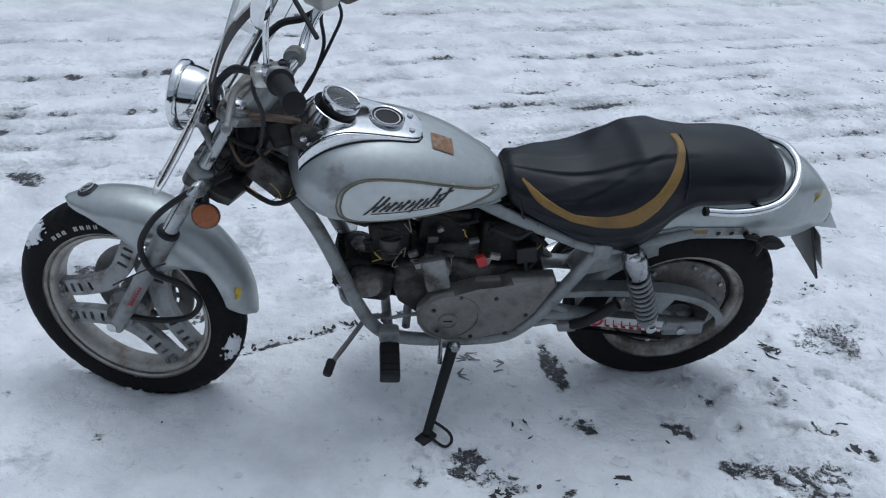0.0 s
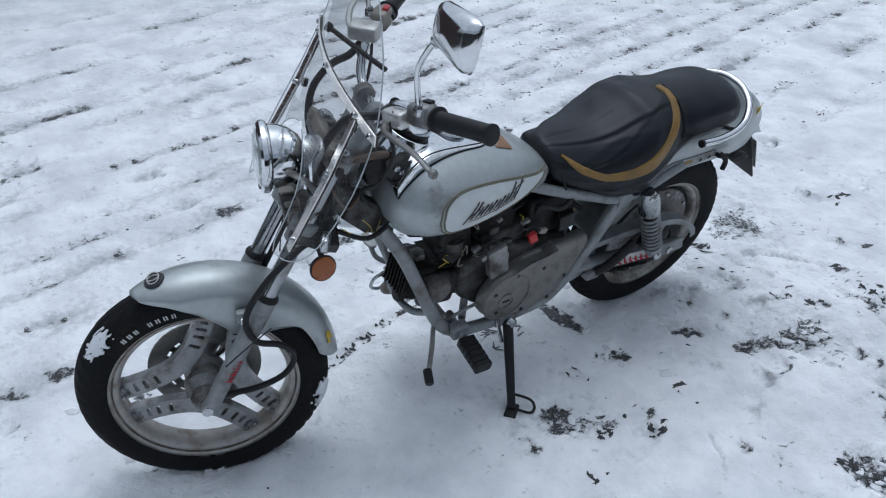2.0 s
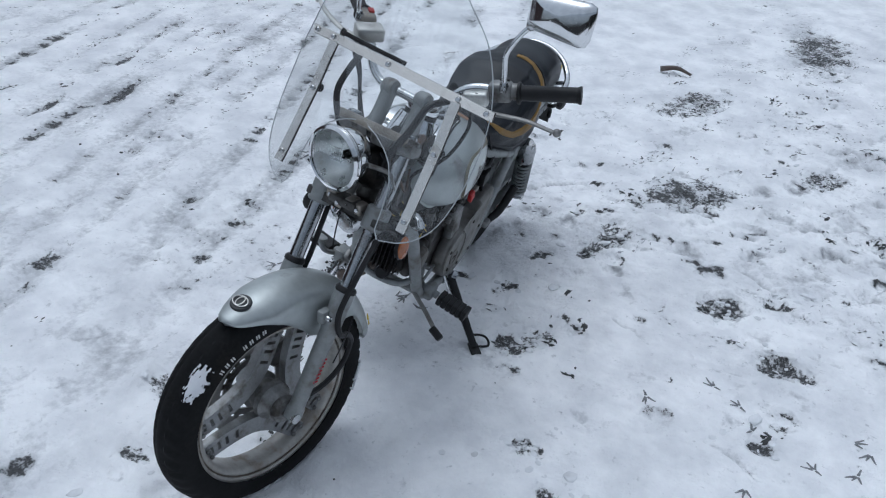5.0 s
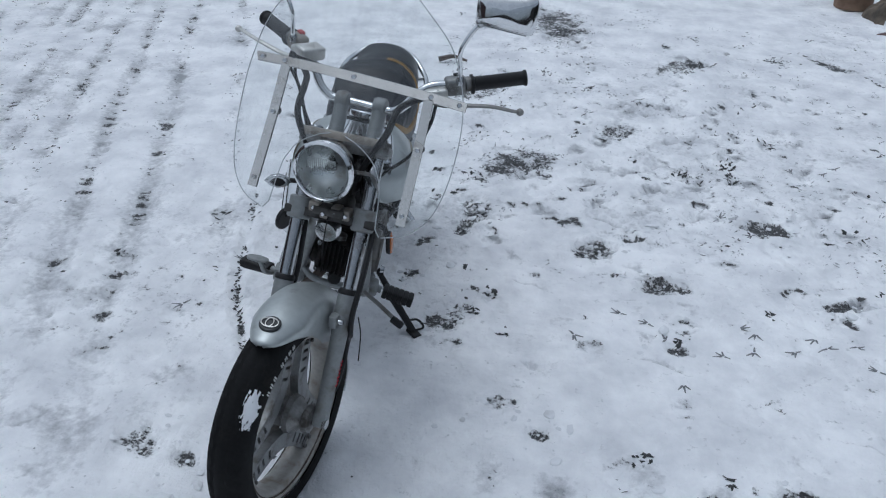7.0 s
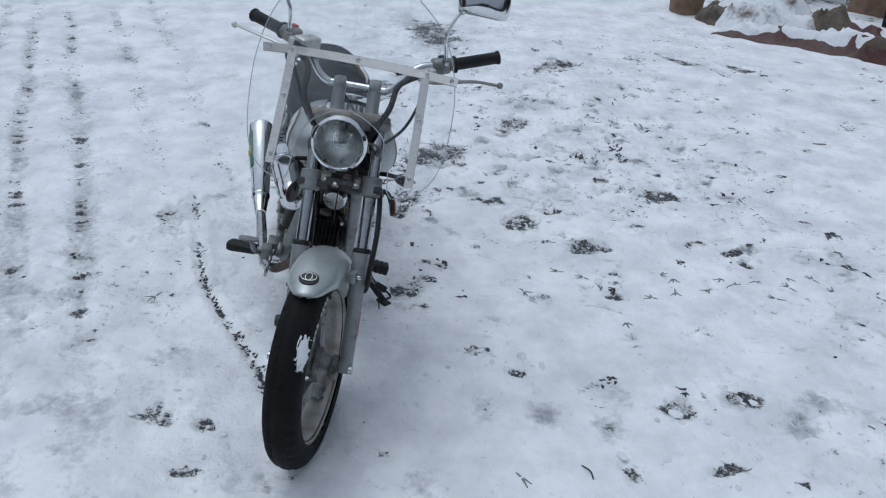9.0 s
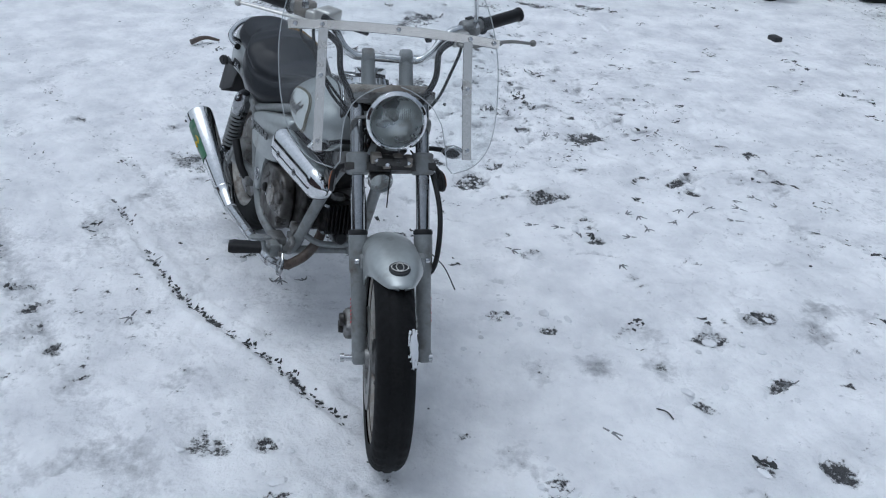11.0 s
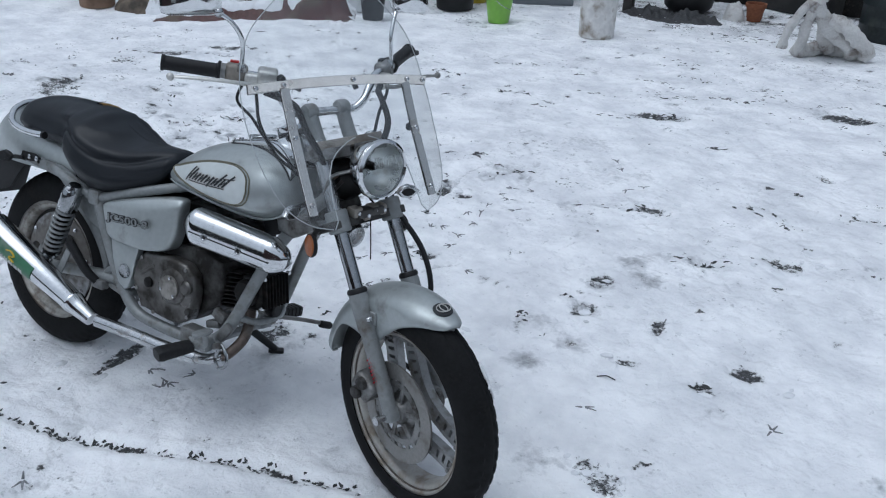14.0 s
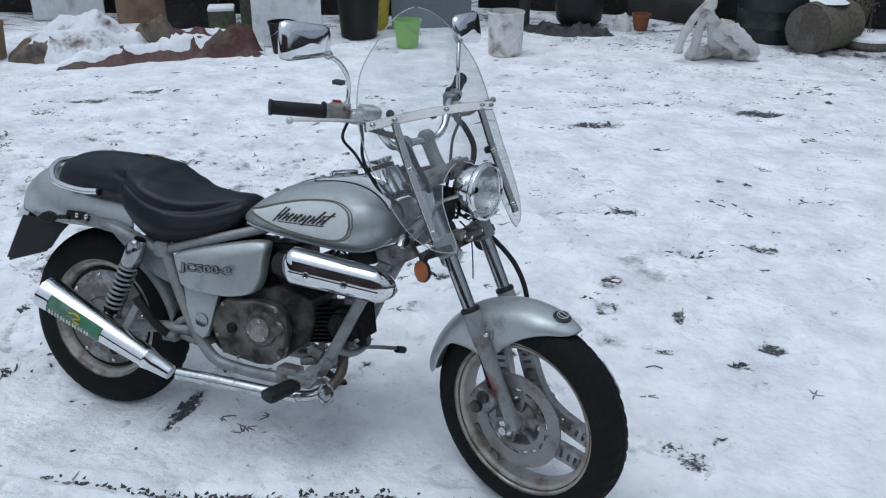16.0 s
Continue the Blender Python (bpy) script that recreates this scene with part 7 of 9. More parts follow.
    part("dial_mark", bm, PALE_PRINT, dial)
    part("needle", tube(empty_bm(), [Vector((0.160, 0, 0.874)) + tilt * 0.023, Vector((0.160, 0.02, 0.874)) + tilt * 0.023 - vv * 0.02], 0.0012, 5, 1), PALE_PRINT, dial)
    part("dial_glass", lathe(empty_bm(), [(0.0368, 0.0), (0.025, 0.003), (0, 0.004)], Vector((0.160, 0, 0.874)) + tilt * 0.0245, tilt, 36, caps=False), LENS, speedo)
    cap_up = Vector((-0.14, 0, 0.99)).normalized()
    mouth = Vector((0.051, 0, 0.8500))
    cap = part("filler_ring", lathe(empty_bm(), [(0.040, -0.01), (0.040, 0.002), (0.038, 0.004), (0.035, 0.003), (0.034, -0.004), (0.031, -0.004), (0.0305, 0.001), (0.027, 0.001), (0.026, -0.02)], mouth, cap_up, 40, caps=False), DULL_CHROME, body, "open fuel filler with its cap missing")
    # Shade in the filler's groove and neck, drawn as a black ring and disc.
    part("filler_gap_shade", lathe(empty_bm(), [(0.0352, 0.0), (0.0305, 0.0)], mouth - cap_up * 0.0025, cap_up, 40, caps=False), SOFT, cap)
    part("filler_shade", lathe(empty_bm(), [(0.0275, 0.0), (0.0, -0.001)], mouth - cap_up * 0.0010, cap_up, 30), SOFT, cap, "black disc painted as the shade of the open filler neck")
    for s in (1, -1):
        part("console_screw", bolt(empty_bm(), (-0.003, 0.028 * s, lid(-0.003)[2] - 0.001), cap_up, 0.007, 0.006), DULL_CHROME, console)
    # square of brown putty behind the console
    bm = empty_bm()
    vs = [[bm.verts.new((x, y, crown(x, y) + 0.0022)) for y in np.linspace(0.010, 0.062, 7)] for x in np.linspace(-0.098, -0.048, 7)]
    for a, b in zip(vs, vs[1:]):
        for k in range(6):
            bm.faces.new((a[k], a[k + 1], b[k + 1], b[k]))
    part("putty_patch", bm, BROWN_PATCH, body, "square brown patch on the tank")
    return body


tank()

# seat: x, half width, top, bottom edge
SEAT = [(-0.230, 0.055, 0.728, 0.690), (-0.245, 0.080, 0.742, 0.668), (-0.30, 0.108, 0.742, 0.640), (-0.36, 0.126, 0.742, 0.618), (-0.43, 0.140, 0.753, 0.590), (-0.50, 0.147, 0.781, 0.570), (-0.55, 0.147, 0.801, 0.568), (-0.60, 0.138, 0.813, 0.596), (-0.64, 0.127, 0.815, 0.648), (-0.68, 0.125, 0.816, 0.684), (-0.75, 0.124, 0.815, 0.690), (-0.83, 0.117, 0.808, 0.692), (-0.88, 0.104, 0.793, 0.694), (-0.91, 0.082, 0.772, 0.698), (-0.926, 0.038, 0.750, 0.704)]


SEAT_LOW_RIGHT = [(0.23, 0.694), (0.26, 0.656), (0.34, 0.618), (0.40, 0.598), (0.47, 0.584), (0.53, 0.592), (0.58, 0.622), (0.612, 0.662), (0.64, 0.682), (0.75, 0.690), (0.926, 0.704)]
SEAT_CREASE = [(0.23, 0.738), (0.275, 0.722), (0.36, 0.696), (0.42, 0.690), (0.465, 0.692), (0.53, 0.712), (0.60, 0.747), (0.66, 0.765)]


def seat_point(x, f, s=1):
    """A point of the seat's cover: f runs from 0 on the ridge to 1 at the lower edge."""
    w, top, low = smooth_table([(-q[0], *q[1:]) for q in SEAT], -x)
    drape = max(0.0, 1 - ((x + 0.45) / 0.24) ** 2)
    if s < 0:
        # the cover hangs over this side like a full sack that ends sharply behind
        low = smooth_table(SEAT_LOW_RIGHT, -x)[0]
        back = min(max((x + 0.632) / 0.035, 0.0), 1.0)
        front = min(max((-0.25 - x) / 0.16, 0.0), 1.0)
        sack = back * back * (3 - 2 * back) * front * front * (3 - 2 * front)
    else:
        low -= 0.010 * drape
        sack = 0.0
    deep = min(0.08, 0.55 * (top - low))
    a = min(f / 0.62, 1) * math.pi / 2
    y = w * (0.92 + 0.08 * min(max((f - 0.5) / 0.3, 0), 1)) * math.sin(a) * (1.0 if f < 0.8 else 1 - (0.12 + 0.16 * sack) * ((f - 0.8) / 0.2) ** 2)
    y += sack * 0.019 * math.sin(math.pi / 2 * min(1.0, f / 0.7)) ** 2
    z = top - deep * (1 - math.cos(a)) if f < 0.62 else top - deep - (top - low - deep) * (f - 0.62) / 0.38
    crease = 1 - abs(noise.noise(Vector((x * 5.5 + f * 1.2 * s, f * 4.2 * s - x * 2, 4.5))))
    crease2 = 1 - abs(noise.noise(Vector((x * 9 - f * 2, f * 9 * s + x * 4, 9.5))))
    pucker = 0.004 * noise.noise(Vector((x * (16 if s > 0 else 9), f * 3.0 * s, 2.5))) * min(1, f * 3)
    pucker += ((0.0016 if s < 0 else 0.0024) * crease**4 + 0.0009 * crease2**3) * (0.10 + drape) * min(1, f * 4) - 0.003 * drape
    pucker += (0.005 if s > 0 else 0.002) * math.sin(x * 46 + s) * max(0, f - 0.72) * 3 * drape
    # the cover bunches at the nose and where the pillion part rises
    pucker += 0.008 * math.exp(-(((x + 0.545) / 0.022) ** 2)) * (1 - min(1, f * 1.4))
    if s < 0:
        # one long crease under a soft swelling, from the pillion to the nose
        line = smooth_table(SEAT_CREASE, -x)[0]
        strong = min(1.0, drape * 1.8)
        pucker += strong * (0.0075 * math.exp(-(((z - line - 0.022) / 0.017) ** 2)) - 0.0065 * math.exp(-(((z - line) / 0.0075) ** 2)))
        pucker += 0.005 * drape * math.exp(-(((z - line - 0.058 - 0.25 * (x + 0.5)) / 0.012) ** 2)) * min(1, max(0, (-0.40 - x) / 0.1))
    else:
        for row, tilt, depth in ((0.16, 0.2, 0.004), (0.38, -1.3, 0.0018), (0.86, -0.3, 0.006)):
            centre = row - tilt * (x + 0.42)
            pucker += depth * drape * (math.exp(-(((f - centre) / 0.028) ** 2)) - 0.6 * math.exp(-(((f - centre - 0.045) / 0.016) ** 2)))
    return Vector((x, s * (y + pucker), z + 0.6 * pucker))


def seat():
    xs = np.concatenate([np.linspace(-0.230, -0.30, 14), np.linspace(-0.305, -0.66, 84), np.linspace(-0.67, -0.86, 18), np.linspace(-0.868, -0.926, 12)])
    rings = []
    for x in xs:
        fs = [k / 56 for k in range(57)]
        rings.append([seat_point(x, f, -1) for f in fs[:0:-1]] + [seat_point(x, f, 1) for f in fs])
    cover = part("seat", loft(empty_bm(), rings), VINYL, BIKE, "two-up seat under a loose black vinyl cover", angle=70)
    # the stripe's outer and inner edges, as places on the cover
    outer = [(-0.262, 0.34), (-0.296, 0.56), (-0.350, 0.66), (-0.410, 0.715), (-0.478, 0.76), (-0.548, 0.76), (-0.592, 0.68), (-0.618, 0.52), (-0.636, 0.32), (-0.645, 0.13), (-0.636, 0.0)]
    inner = [(-0.266, 0.30), (-0.318, 0.46), (-0.366, 0.55), (-0.420, 0.60), (-0.474, 0.645), (-0.526, 0.63), (-0.566, 0.55), (-0.592, 0.42), (-0.614, 0.27), (-0.624, 0.11), (-0.617, 0.0)]
    rows = []
    for p, q in zip(smooth_path([(a, b, 0) for a, b in outer], 7), smooth_path([(a, b, 0) for a, b in inner], 7)):
        row = []
        for m in range(9):
            e = p + (q - p) * (m / 8)
            skin = seat_point(e.x, max(e.y, 0))
            out = Vector((0, math.sin(min(e.y / 0.62, 1) * math.pi / 2), 0.25 + 0.75 * math.cos(min(e.y / 0.62, 1) * math.pi / 2))).normalized()
            row.append(skin + out * (0.0045 if 0 < m < 8 else -0.003))
        rows.append(row)
    part("mustard_band", loft(empty_bm(), rows, caps=False, closed=False), MUSTARD, cover, "mustard yellow stripe sewn across the cover", angle=80)
    part("piping", tube(empty_bm(), [seat_point(-0.645, f / 10) + Vector((0, 0.001, 0.001)) for f in range(0, 8)], 0.0035, 6, 3), VINYL, cover)
    part("cover_cord", tube(empty_bm(), [(-0.26, 0.085, 0.69), (-0.275, 0.10, 0.64), (-0.285, 0.09, 0.625)], 0.003, 6, 3), SOFT, cover)
    return cover


seat()


def tail():
    table = [(0.60, 0.108, 0.690, 0.588), (0.70, 0.110, 0.695, 0.586), (0.80, 0.110, 0.705, 0.585), (0.87, 0.108, 0.728, 0.582), (0.93, 0.102, 0.748, 0.580), (0.99, 0.092, 0.740, 0.582), (1.04, 0.074, 0.708, 0.590), (1.085, 0.054, 0.660, 0.594), (1.108, 0.025, 0.622, 0.598)]
    rings = []
    for x in np.linspace(0.60, 1.108, 36):
        w, top, low = smooth_table(table, x)
        ring = []
        for k in range(27):
            a = math.pi * k / 26
            c, s = math.cos(a), math.sin(a)
            ring.append(Vector((-x, w * math.copysign(abs(c) ** 0.55, c), low + (top - low) * max(s, 0.0) ** 0.62)))
        rings.append(ring)
    body = part("rear_fender", loft(empty_bm(), rings, caps=False, closed=False), SILVER, BIKE, "silver tail fairing over the rear wheel", angle=60)
    sol = body.modifiers.new("thickness", "SOLIDIFY")
    sol.thickness, sol.offset = 0.003, -1
    part("tail_sticker", slab(empty_bm(), [(-0.014, -0.012), (0.004, -0.018), (0.014, 0.0), (0.004, 0.006), (0.01, 0.02), (-0.008, 0.012)], (-1.018, 0.0735, 0.688), (-0.75, -0.55, 0.1), (-0.2, 0.1, 0.97), 0.0015), YELLOW_STICKER, body, "small yellow sticker", smooth=False)
    part("tail_sticker", slab(empty_bm(), [(-0.02, -0.006), (0.02, -0.006), (0.02, 0.006), (-0.02, 0.006)], (-0.72, 0.1115, 0.607), X, Z, -0.001), MUSTARD, body, smooth=False)
    # inner mudguard hugging the tyre
    rings = []
    for i in range(25):
        t = radians(18 + 50 * i / 24)
        rings.append([REAR + Vector((0.312 * math.cos(t), w, 0.312 * math.sin(t) - 0.05 * abs(w / 0.085) ** 3)) for w in np.linspace(-0.085, 0.085, 11)])
    guard = part("inner_mudguard", loft(empty_bm(), rings, caps=False, closed=False), FRAME, BIKE, "grey inner mudguard above the rear tyre", angle=60)
    sol = guard.modifiers.new("thickness", "SOLIDIFY")
    sol.thickness = 0.004
    for s in (1, -1):
        strut = part("fender_strut", slab(empty_bm(), [(-0.84, 0.600), (-0.83, 0.622), (-0.66, 0.622), (-0.53, 0.582), (-0.47, 0.556), (-0.49, 0.535), (-0.56, 0.535), (-0.66, 0.580), (-0.78, 0.594)], (0, 0.112 * s, 0), X, Z, 0.005), FRAME, BIKE, "flat silver strut under the seat")
        for x in (-0.765, -0.80):
            # A black disc draws the dark of each bolt hole.
            part("strut_hole_shade", lathe(empty_bm(), [(0.0065, 0), (0, 0.0005)], (x, s * 0.1185, 0.609), (0, s, 0), 12), GRIME_AND_SHADE, strut)
        if s < 0:
            part("strut_cover", slab(empty_bm(), [(-0.85, 0.603), (-0.84, 0.630), (-0.775, 0.632), (-0.750, 0.620), (-0.775, 0.608), (-0.80, 0.604)], (0, -0.119, 0), X, Z, 0.004), SOFT, strut, "black mounting strip with two bolts")
            for x in (-0.765, -0.80):
                part("strut_bolt", bolt(empty_bm(), (x, -0.1235, 0.619), -Y, 0.008, 0.006), DULL_CHROME, strut)
        guss = part("fender_gusset", slab(empty_bm(), [(-0.70, 0.590), (-0.56, 0.560), (-0.46, 0.535), (-0.43, 0.47), (-0.47, 0.452), (-0.53, 0.47), (-0.60, 0.515), (-0.66, 0.558)], (0, 0.098 * s, 0), X, Z, 0.004), FRAME, BIKE, "silver side plate above the rear wheel")
    rail_pts = [(-0.690, 0.158, 0.712), (-0.76, 0.158, 0.708), (-0.83, 0.150, 0.712), (-0.885, 0.130, 0.722), (-0.925, 0.095, 0.744), (-0.948, 0.045, 0.760)]
    rail = part("grab_rail", tube(empty_bm(), rail_pts + [(-0.953, 0, 0.764)] + [(a, -b, c) for a, b, c in rail_pts[::-1]], 0.0105, 12, 6), CHROME, BIKE, "bent chrome grab rail round the seat")
    for s in (1, -1):
        part("rail_plug", lathe(empty_bm(), [(0.0, 0), (0.0112, 0), (0.0112, 0.008), (0, 0.009)], (-0.690, 0.158 * s, 0.712), (1, 0, 0.05), 12), SOFT, rail)
        part("rail_mount", tube(empty_bm(), [(-0.83, 0.150 * s, 0.712), (-0.83, 0.12 * s, 0.70), (-0.83, 0.10 * s, 0.69)], 0.008, 8, 3), DULL_CHROME, rail)
    # number plate carrier, seen from ahead as a black flap
    plate = part("plate_carrier", slab(empty_bm(), [(-0.082, -0.195), (0.082, -0.195), (0.07, 0.0), (-0.07, 0.0)], (-1.045, 0, 0.592), Y, (0.42, 0, 0.9), 0.006, 0.0015), SOFT, BIKE, "black rear flap carrying the number plate")
    part("number_plate", slab(empty_bm(), [(-0.075, -0.17), (0.075, -0.17), (0.075, -0.04), (-0.075, -0.04)], (-1.060, 0, 0.598), Y, (0.42, 0, 0.9), 0.002), BARE_ALU, plate, "plain pale plate behind the flap", smooth=False)
    part("tail_lamp", block(empty_bm(), (-1.07, 0, 0.602), (0.05, 0.10, 0.045), 0.010), SOFT, BIKE, "small dark tail lamp under the fairing")
    part("tail_lens", slab(empty_bm(), [(-1.150, 0.548), (-1.085, 0.556), (-1.085, 0.600), (-1.108, 0.604)], (0, 0.032, 0), X, Z, 0.064, 0.003), WHITE_LENS, BIKE, "small clear wedge lens at the tail end")
    part("mudguard_lip", slab(empty_bm(), [(-0.865, 0.575), (-1.05, 0.580), (-1.125, 0.425), (-1.08, 0.430), (-0.94, 0.485), (-0.90, 0.54)], (0, -0.088, 0), X, Z, 0.005, 0.001), SOFT, BIKE, "black rubber side lip of the mudguard")
    part("plate_wire", tube(empty_bm(), [(-0.86, 0.10, 0.60), (-0.89, 0.115, 0.57), (-0.885, 0.12, 0.54)], 0.008, 8, 4), SOFT, BIKE, "black cable end hanging below the tail")


tail()


def frame_tubes():
    def bar(pts, r=0.0175, label="", steps=6, name="frame_tube"):
        return part(name, tube(empty_bm(), pts, r, 14, steps), FRAME, BIKE, label or "scuffed silver frame tube")

    part("steering_head", lathe(empty_bm(), [(0.030, 0), (0.033, 0.004), (0.033, 0.02), (0.028, 0.03), (0.028, 0.11), (0.033, 0.12), (0.033, 0.135), (0.03, 0.14)], (0.375, 0, 0.718), (-0.5, 0, 0.866), 24), ENGINE, BIKE, "grimy steering head")
    part("head_gusset", slab(empty_bm(), [(0.22, 0.70), (0.33, 0.785), (0.36, 0.73), (0.30, 0.668), (0.22, 0.64)], (0, 0.022, 0), X, Z, -0.044, 0.006), ENGINE, BIKE, "grimy gusset behind the steering head")
    lock = part("lock_box", block(empty_bm(), (0.285, 0.022, 0.842), (0.055, 0.085, 0.075), 0.012, Matrix.Rotation(radians(20), 3, "Y"), 3), GRIME_AND_SHADE, BIKE, "grimy black box ahead of the tank")
    part("lock_bracket", slab(empty_bm(), [(0.200, 0.862), (0.232, 0.874), (0.262, 0.862), (0.256, 0.818), (0.232, 0.800), (0.214, 0.822)], (0, 0.070, 0), X, Z, 0.006, 0.002), ENGINE, lock, "grimy sheet metal bracket with one bolt")
    part("lock_bolt", bolt(empty_bm(), (0.234, 0.070, 0.838), Y, 0.008, 0.006), DULL_CHROME, lock)
    bar([(0.34, 0, 0.80), (0.2, 0, 0.74), (0.0, 0, 0.70), (-0.2, 0, 0.68), (-0.42, 0, 0.64)], 0.02)
    for s in (1, -1):
        bar([(0.335, 0.022 * s, 0.765), (0.275, 0.045 * s, 0.690), (0.205, 0.072 * s, 0.585), (0.150, 0.088 * s, 0.465), (0.098, 0.100 * s, 0.345), (0.060, 0.105 * s, 0.282), (0.010, 0.108 * s, 0.246), (-0.075, 0.110 * s, 0.232), (-0.20, 0.110 * s, 0.231), (-0.285, 0.110 * s, 0.242), (-0.335, 0.112 * s, 0.285), (-0.375, 0.114 * s, 0.345), (-0.425, 0.118 * s, 0.450), (-0.472, 0.120 * s, 0.560)])
        bar([(-0.16, 0.055 * s, 0.662), (-0.24, 0.085 * s, 0.638), (-0.36, 0.110 * s, 0.599), (-0.47, 0.120 * s, 0.563), (-0.56, 0.120 * s, 0.572), (-0.70, 0.11 * s, 0.605)], 0.015)
        bar([(-0.385, 0.114 * s, 0.36), (-0.43, 0.105 * s, 0.335), (-0.44, 0.10 * s, 0.30), (-0.36, 0.108 * s, 0.285)], 0.011)
        part("frame_lug", block(empty_bm(), (-0.478, 0.124 * s, 0.562), (0.05, 0.03, 0.05), 0.010), FRAME, BIKE)
    bar([(0.02, 0.108, 0.25), (0.02, -0.108, 0.25)], 0.013, "cross tube of the frame", 1)
    bar([(-0.33, 0.112, 0.29), (-0.33, -0.112, 0.29)], 0.014, "cross tube of the frame", 1)
    bar([(0.10, 0.10, 0.35), (0.135, 0.05, 0.33), (0.135, -0.05, 0.33), (0.10, -0.10, 0.35)], 0.010, "front guard bar of the frame")


frame_tubes()


def shock(s):
    a, b = Vector((-0.548, 0.150 * s, 0.572)), Vector((-0.655, 0.152 * s, 0.322))
    d = (b - a).normalized()
    n = (b - a).length
    ob = part("shock_absorber", lathe(empty_bm(), [(0.0, -0.018), (0.018, -0.016), (0.022, -0.004), (0.028, 0.004), (0.031, 0.020), (0.031, 0.070), (0.026, 0.078), (0.016, 0.080), (0.016, n - 0.03), (0.026, n - 0.028), (0.026, n - 0.016), (0.014, n - 0.010), (0.014, n + 0.012), (0, n + 0.014)], a, d, 24), STEEL, BIKE, "rear shock absorber with a bare coil spring")
    u = d.cross(Y).normalized()
    v = d.cross(u)
    turns = 9
    pts = [a + d * (0.080 + (n - 0.112) * k / (turns * 12)) + 0.0265 * (math.cos(2 * math.pi * k / 12) * u + math.sin(2 * math.pi * k / 12) * v) for k in range(turns * 12 + 1)]
    part("damper_rod", lathe(empty_bm(), [(0.0185, 0.082), (0.0185, n - 0.031)], a, d, 18), SOFT, ob, "dark damper tube inside the spring")
    part("spring", tube(empty_bm(), pts, 0.0044, 7, 1), FRAME, ob, "steel coil spring")
    for q in (a, b):
        part("shock_bolt", lathe(empty_bm(), [(0.0, 0), (0.014, 0), (0.014, 0.010), (0.009, 0.014), (0, 0.014)], q + Y * (0.012 * s), (0, s, 0), 8), DULL_CHROME, ob)


shock(1)
shock(-1)


def swingarm():
    for s in (1, -1):
        arm = part("swingarm", tube(empty_bm(), [(-0.36, 0.095 * s, 0.318), (-0.46, 0.100 * s, 0.312), (-0.62, 0.104 * s, 0.288), (-0.80, 0.104 * s, 0.262), (-0.83, 0.104 * s, 0.258)], 0.024, 12, 4, flat=0.75), FRAME, BIKE, "silver swingarm with red print")
        part("axle_plate", block(empty_bm(), (-0.775, 0.118 * s, 0.268), (0.11, 0.012, 0.05), 0.005), FRAME, arm)
        if s > 0:
            bm = empty_bm()
            for k in range(7):
                tube(bm, [(-0.545 - 0.023 * k, 0.1295, 0.314 - 0.0037 * k), (-0.549 - 0.023 * k, 0.1295, 0.293 - 0.0037 * k)], 0.0042, 5, 1, flat=0.3)
                tube(bm, [(-0.549 - 0.023 * k, 0.1295, 0.294 - 0.0037 * k), (-0.560 - 0.023 * k, 0.1295, 0.292 - 0.0037 * k)], 0.0042, 5, 1, flat=0.3)
            ring = [(-0.522 + 0.013 * math.cos(t), 0.1295, 0.309 + 0.013 * math.sin(t)) for t in (2 * math.pi * k / 14 for k in range(15))]
            tube(bm, ring, 0.0036, 5, 1)
            part("red_print", bm, RED_PRINT, arm, smooth=False)
            part("print_backing", slab(empty_bm(), [(-0.71, 0.262), (-0.505, 0.292), (-0.505, 0.33), (-0.71, 0.300)], (0, 0.1255, 0), X, Z, -0.0015), PALE_PRINT, arm, "pale strip behind the print", smooth=False)
    rings = []
    guard_pts = smooth_path([(-0.40, 0.118, 0.405), (-0.55, 0.118, 0.408), (-0.70, 0.116, 0.395), (-0.80, 0.114, 0.365), (-0.865, 0.112, 0.315), (-0.885, 0.112, 0.275)], 6)
    for i, q in enumerate(guard_pts):
        t = (guard_pts[min(i + 1, len(guard_pts) - 1)] - guard_pts[max(i - 1, 0)]).normalized()
        up = t.cross(Y) if t.cross(Y).z > 0 or t.x < 0 else -t.cross(Y)
        nrm = Y.cross(t)
        rings.append([q + Y * a + nrm * b for a, b in ((0.0, -0.014), (0.003, -0.014), (0.003, 0.006), (-0.035, 0.008), (-0.035, 0.005), (0.0, 0.003))])
    guard = part("chain_guard", loft(empty_bm(), rings), FRAME, BIKE, "silver chain guard")
    part("guard_plate", slab(empty_bm(), [(-0.655, 0.40), (-0.73, 0.39), (-0.70, 0.325), (-0.672, 0.325)], (0, 0.114, 0), X, Z, -0.003), FRAME, guard, "drilled bracket")
    part("chain", tube(empty_bm(), [(-0.36, 0.075, 0.355), (-0.55, 0.075, 0.362), (-0.75, 0.074, 0.368)], 0.008, 6, 3, flat=0.5), GRIME_AND_SHADE, BIKE, "oily drive chain")
    part("chain", tube(empty_bm(), [(-0.36, 0.075, 0.270), (-0.55, 0.075, 0.215), (-0.75, 0.074, 0.177)], 0.008, 6, 3, flat=0.5), GRIME_AND_SHADE, BIKE, "oily drive chain")
    for s in (1, -1):
        peg = part("passenger_peg", tube(empty_bm(), [(-0.455, 0.128 * s, 0.298), (-0.485, 0.146 * s, 0.330), (-0.548, 0.158 * s, 0.405)], (0.013, 0.015), 12, 3), SOFT, BIKE, "folded black rubber passenger footrest")
        part("peg_bracket", block(empty_bm(), (-0.445, 0.122 * s, 0.292), (0.05, 0.03, 0.03), 0.006), ALLOY, peg)


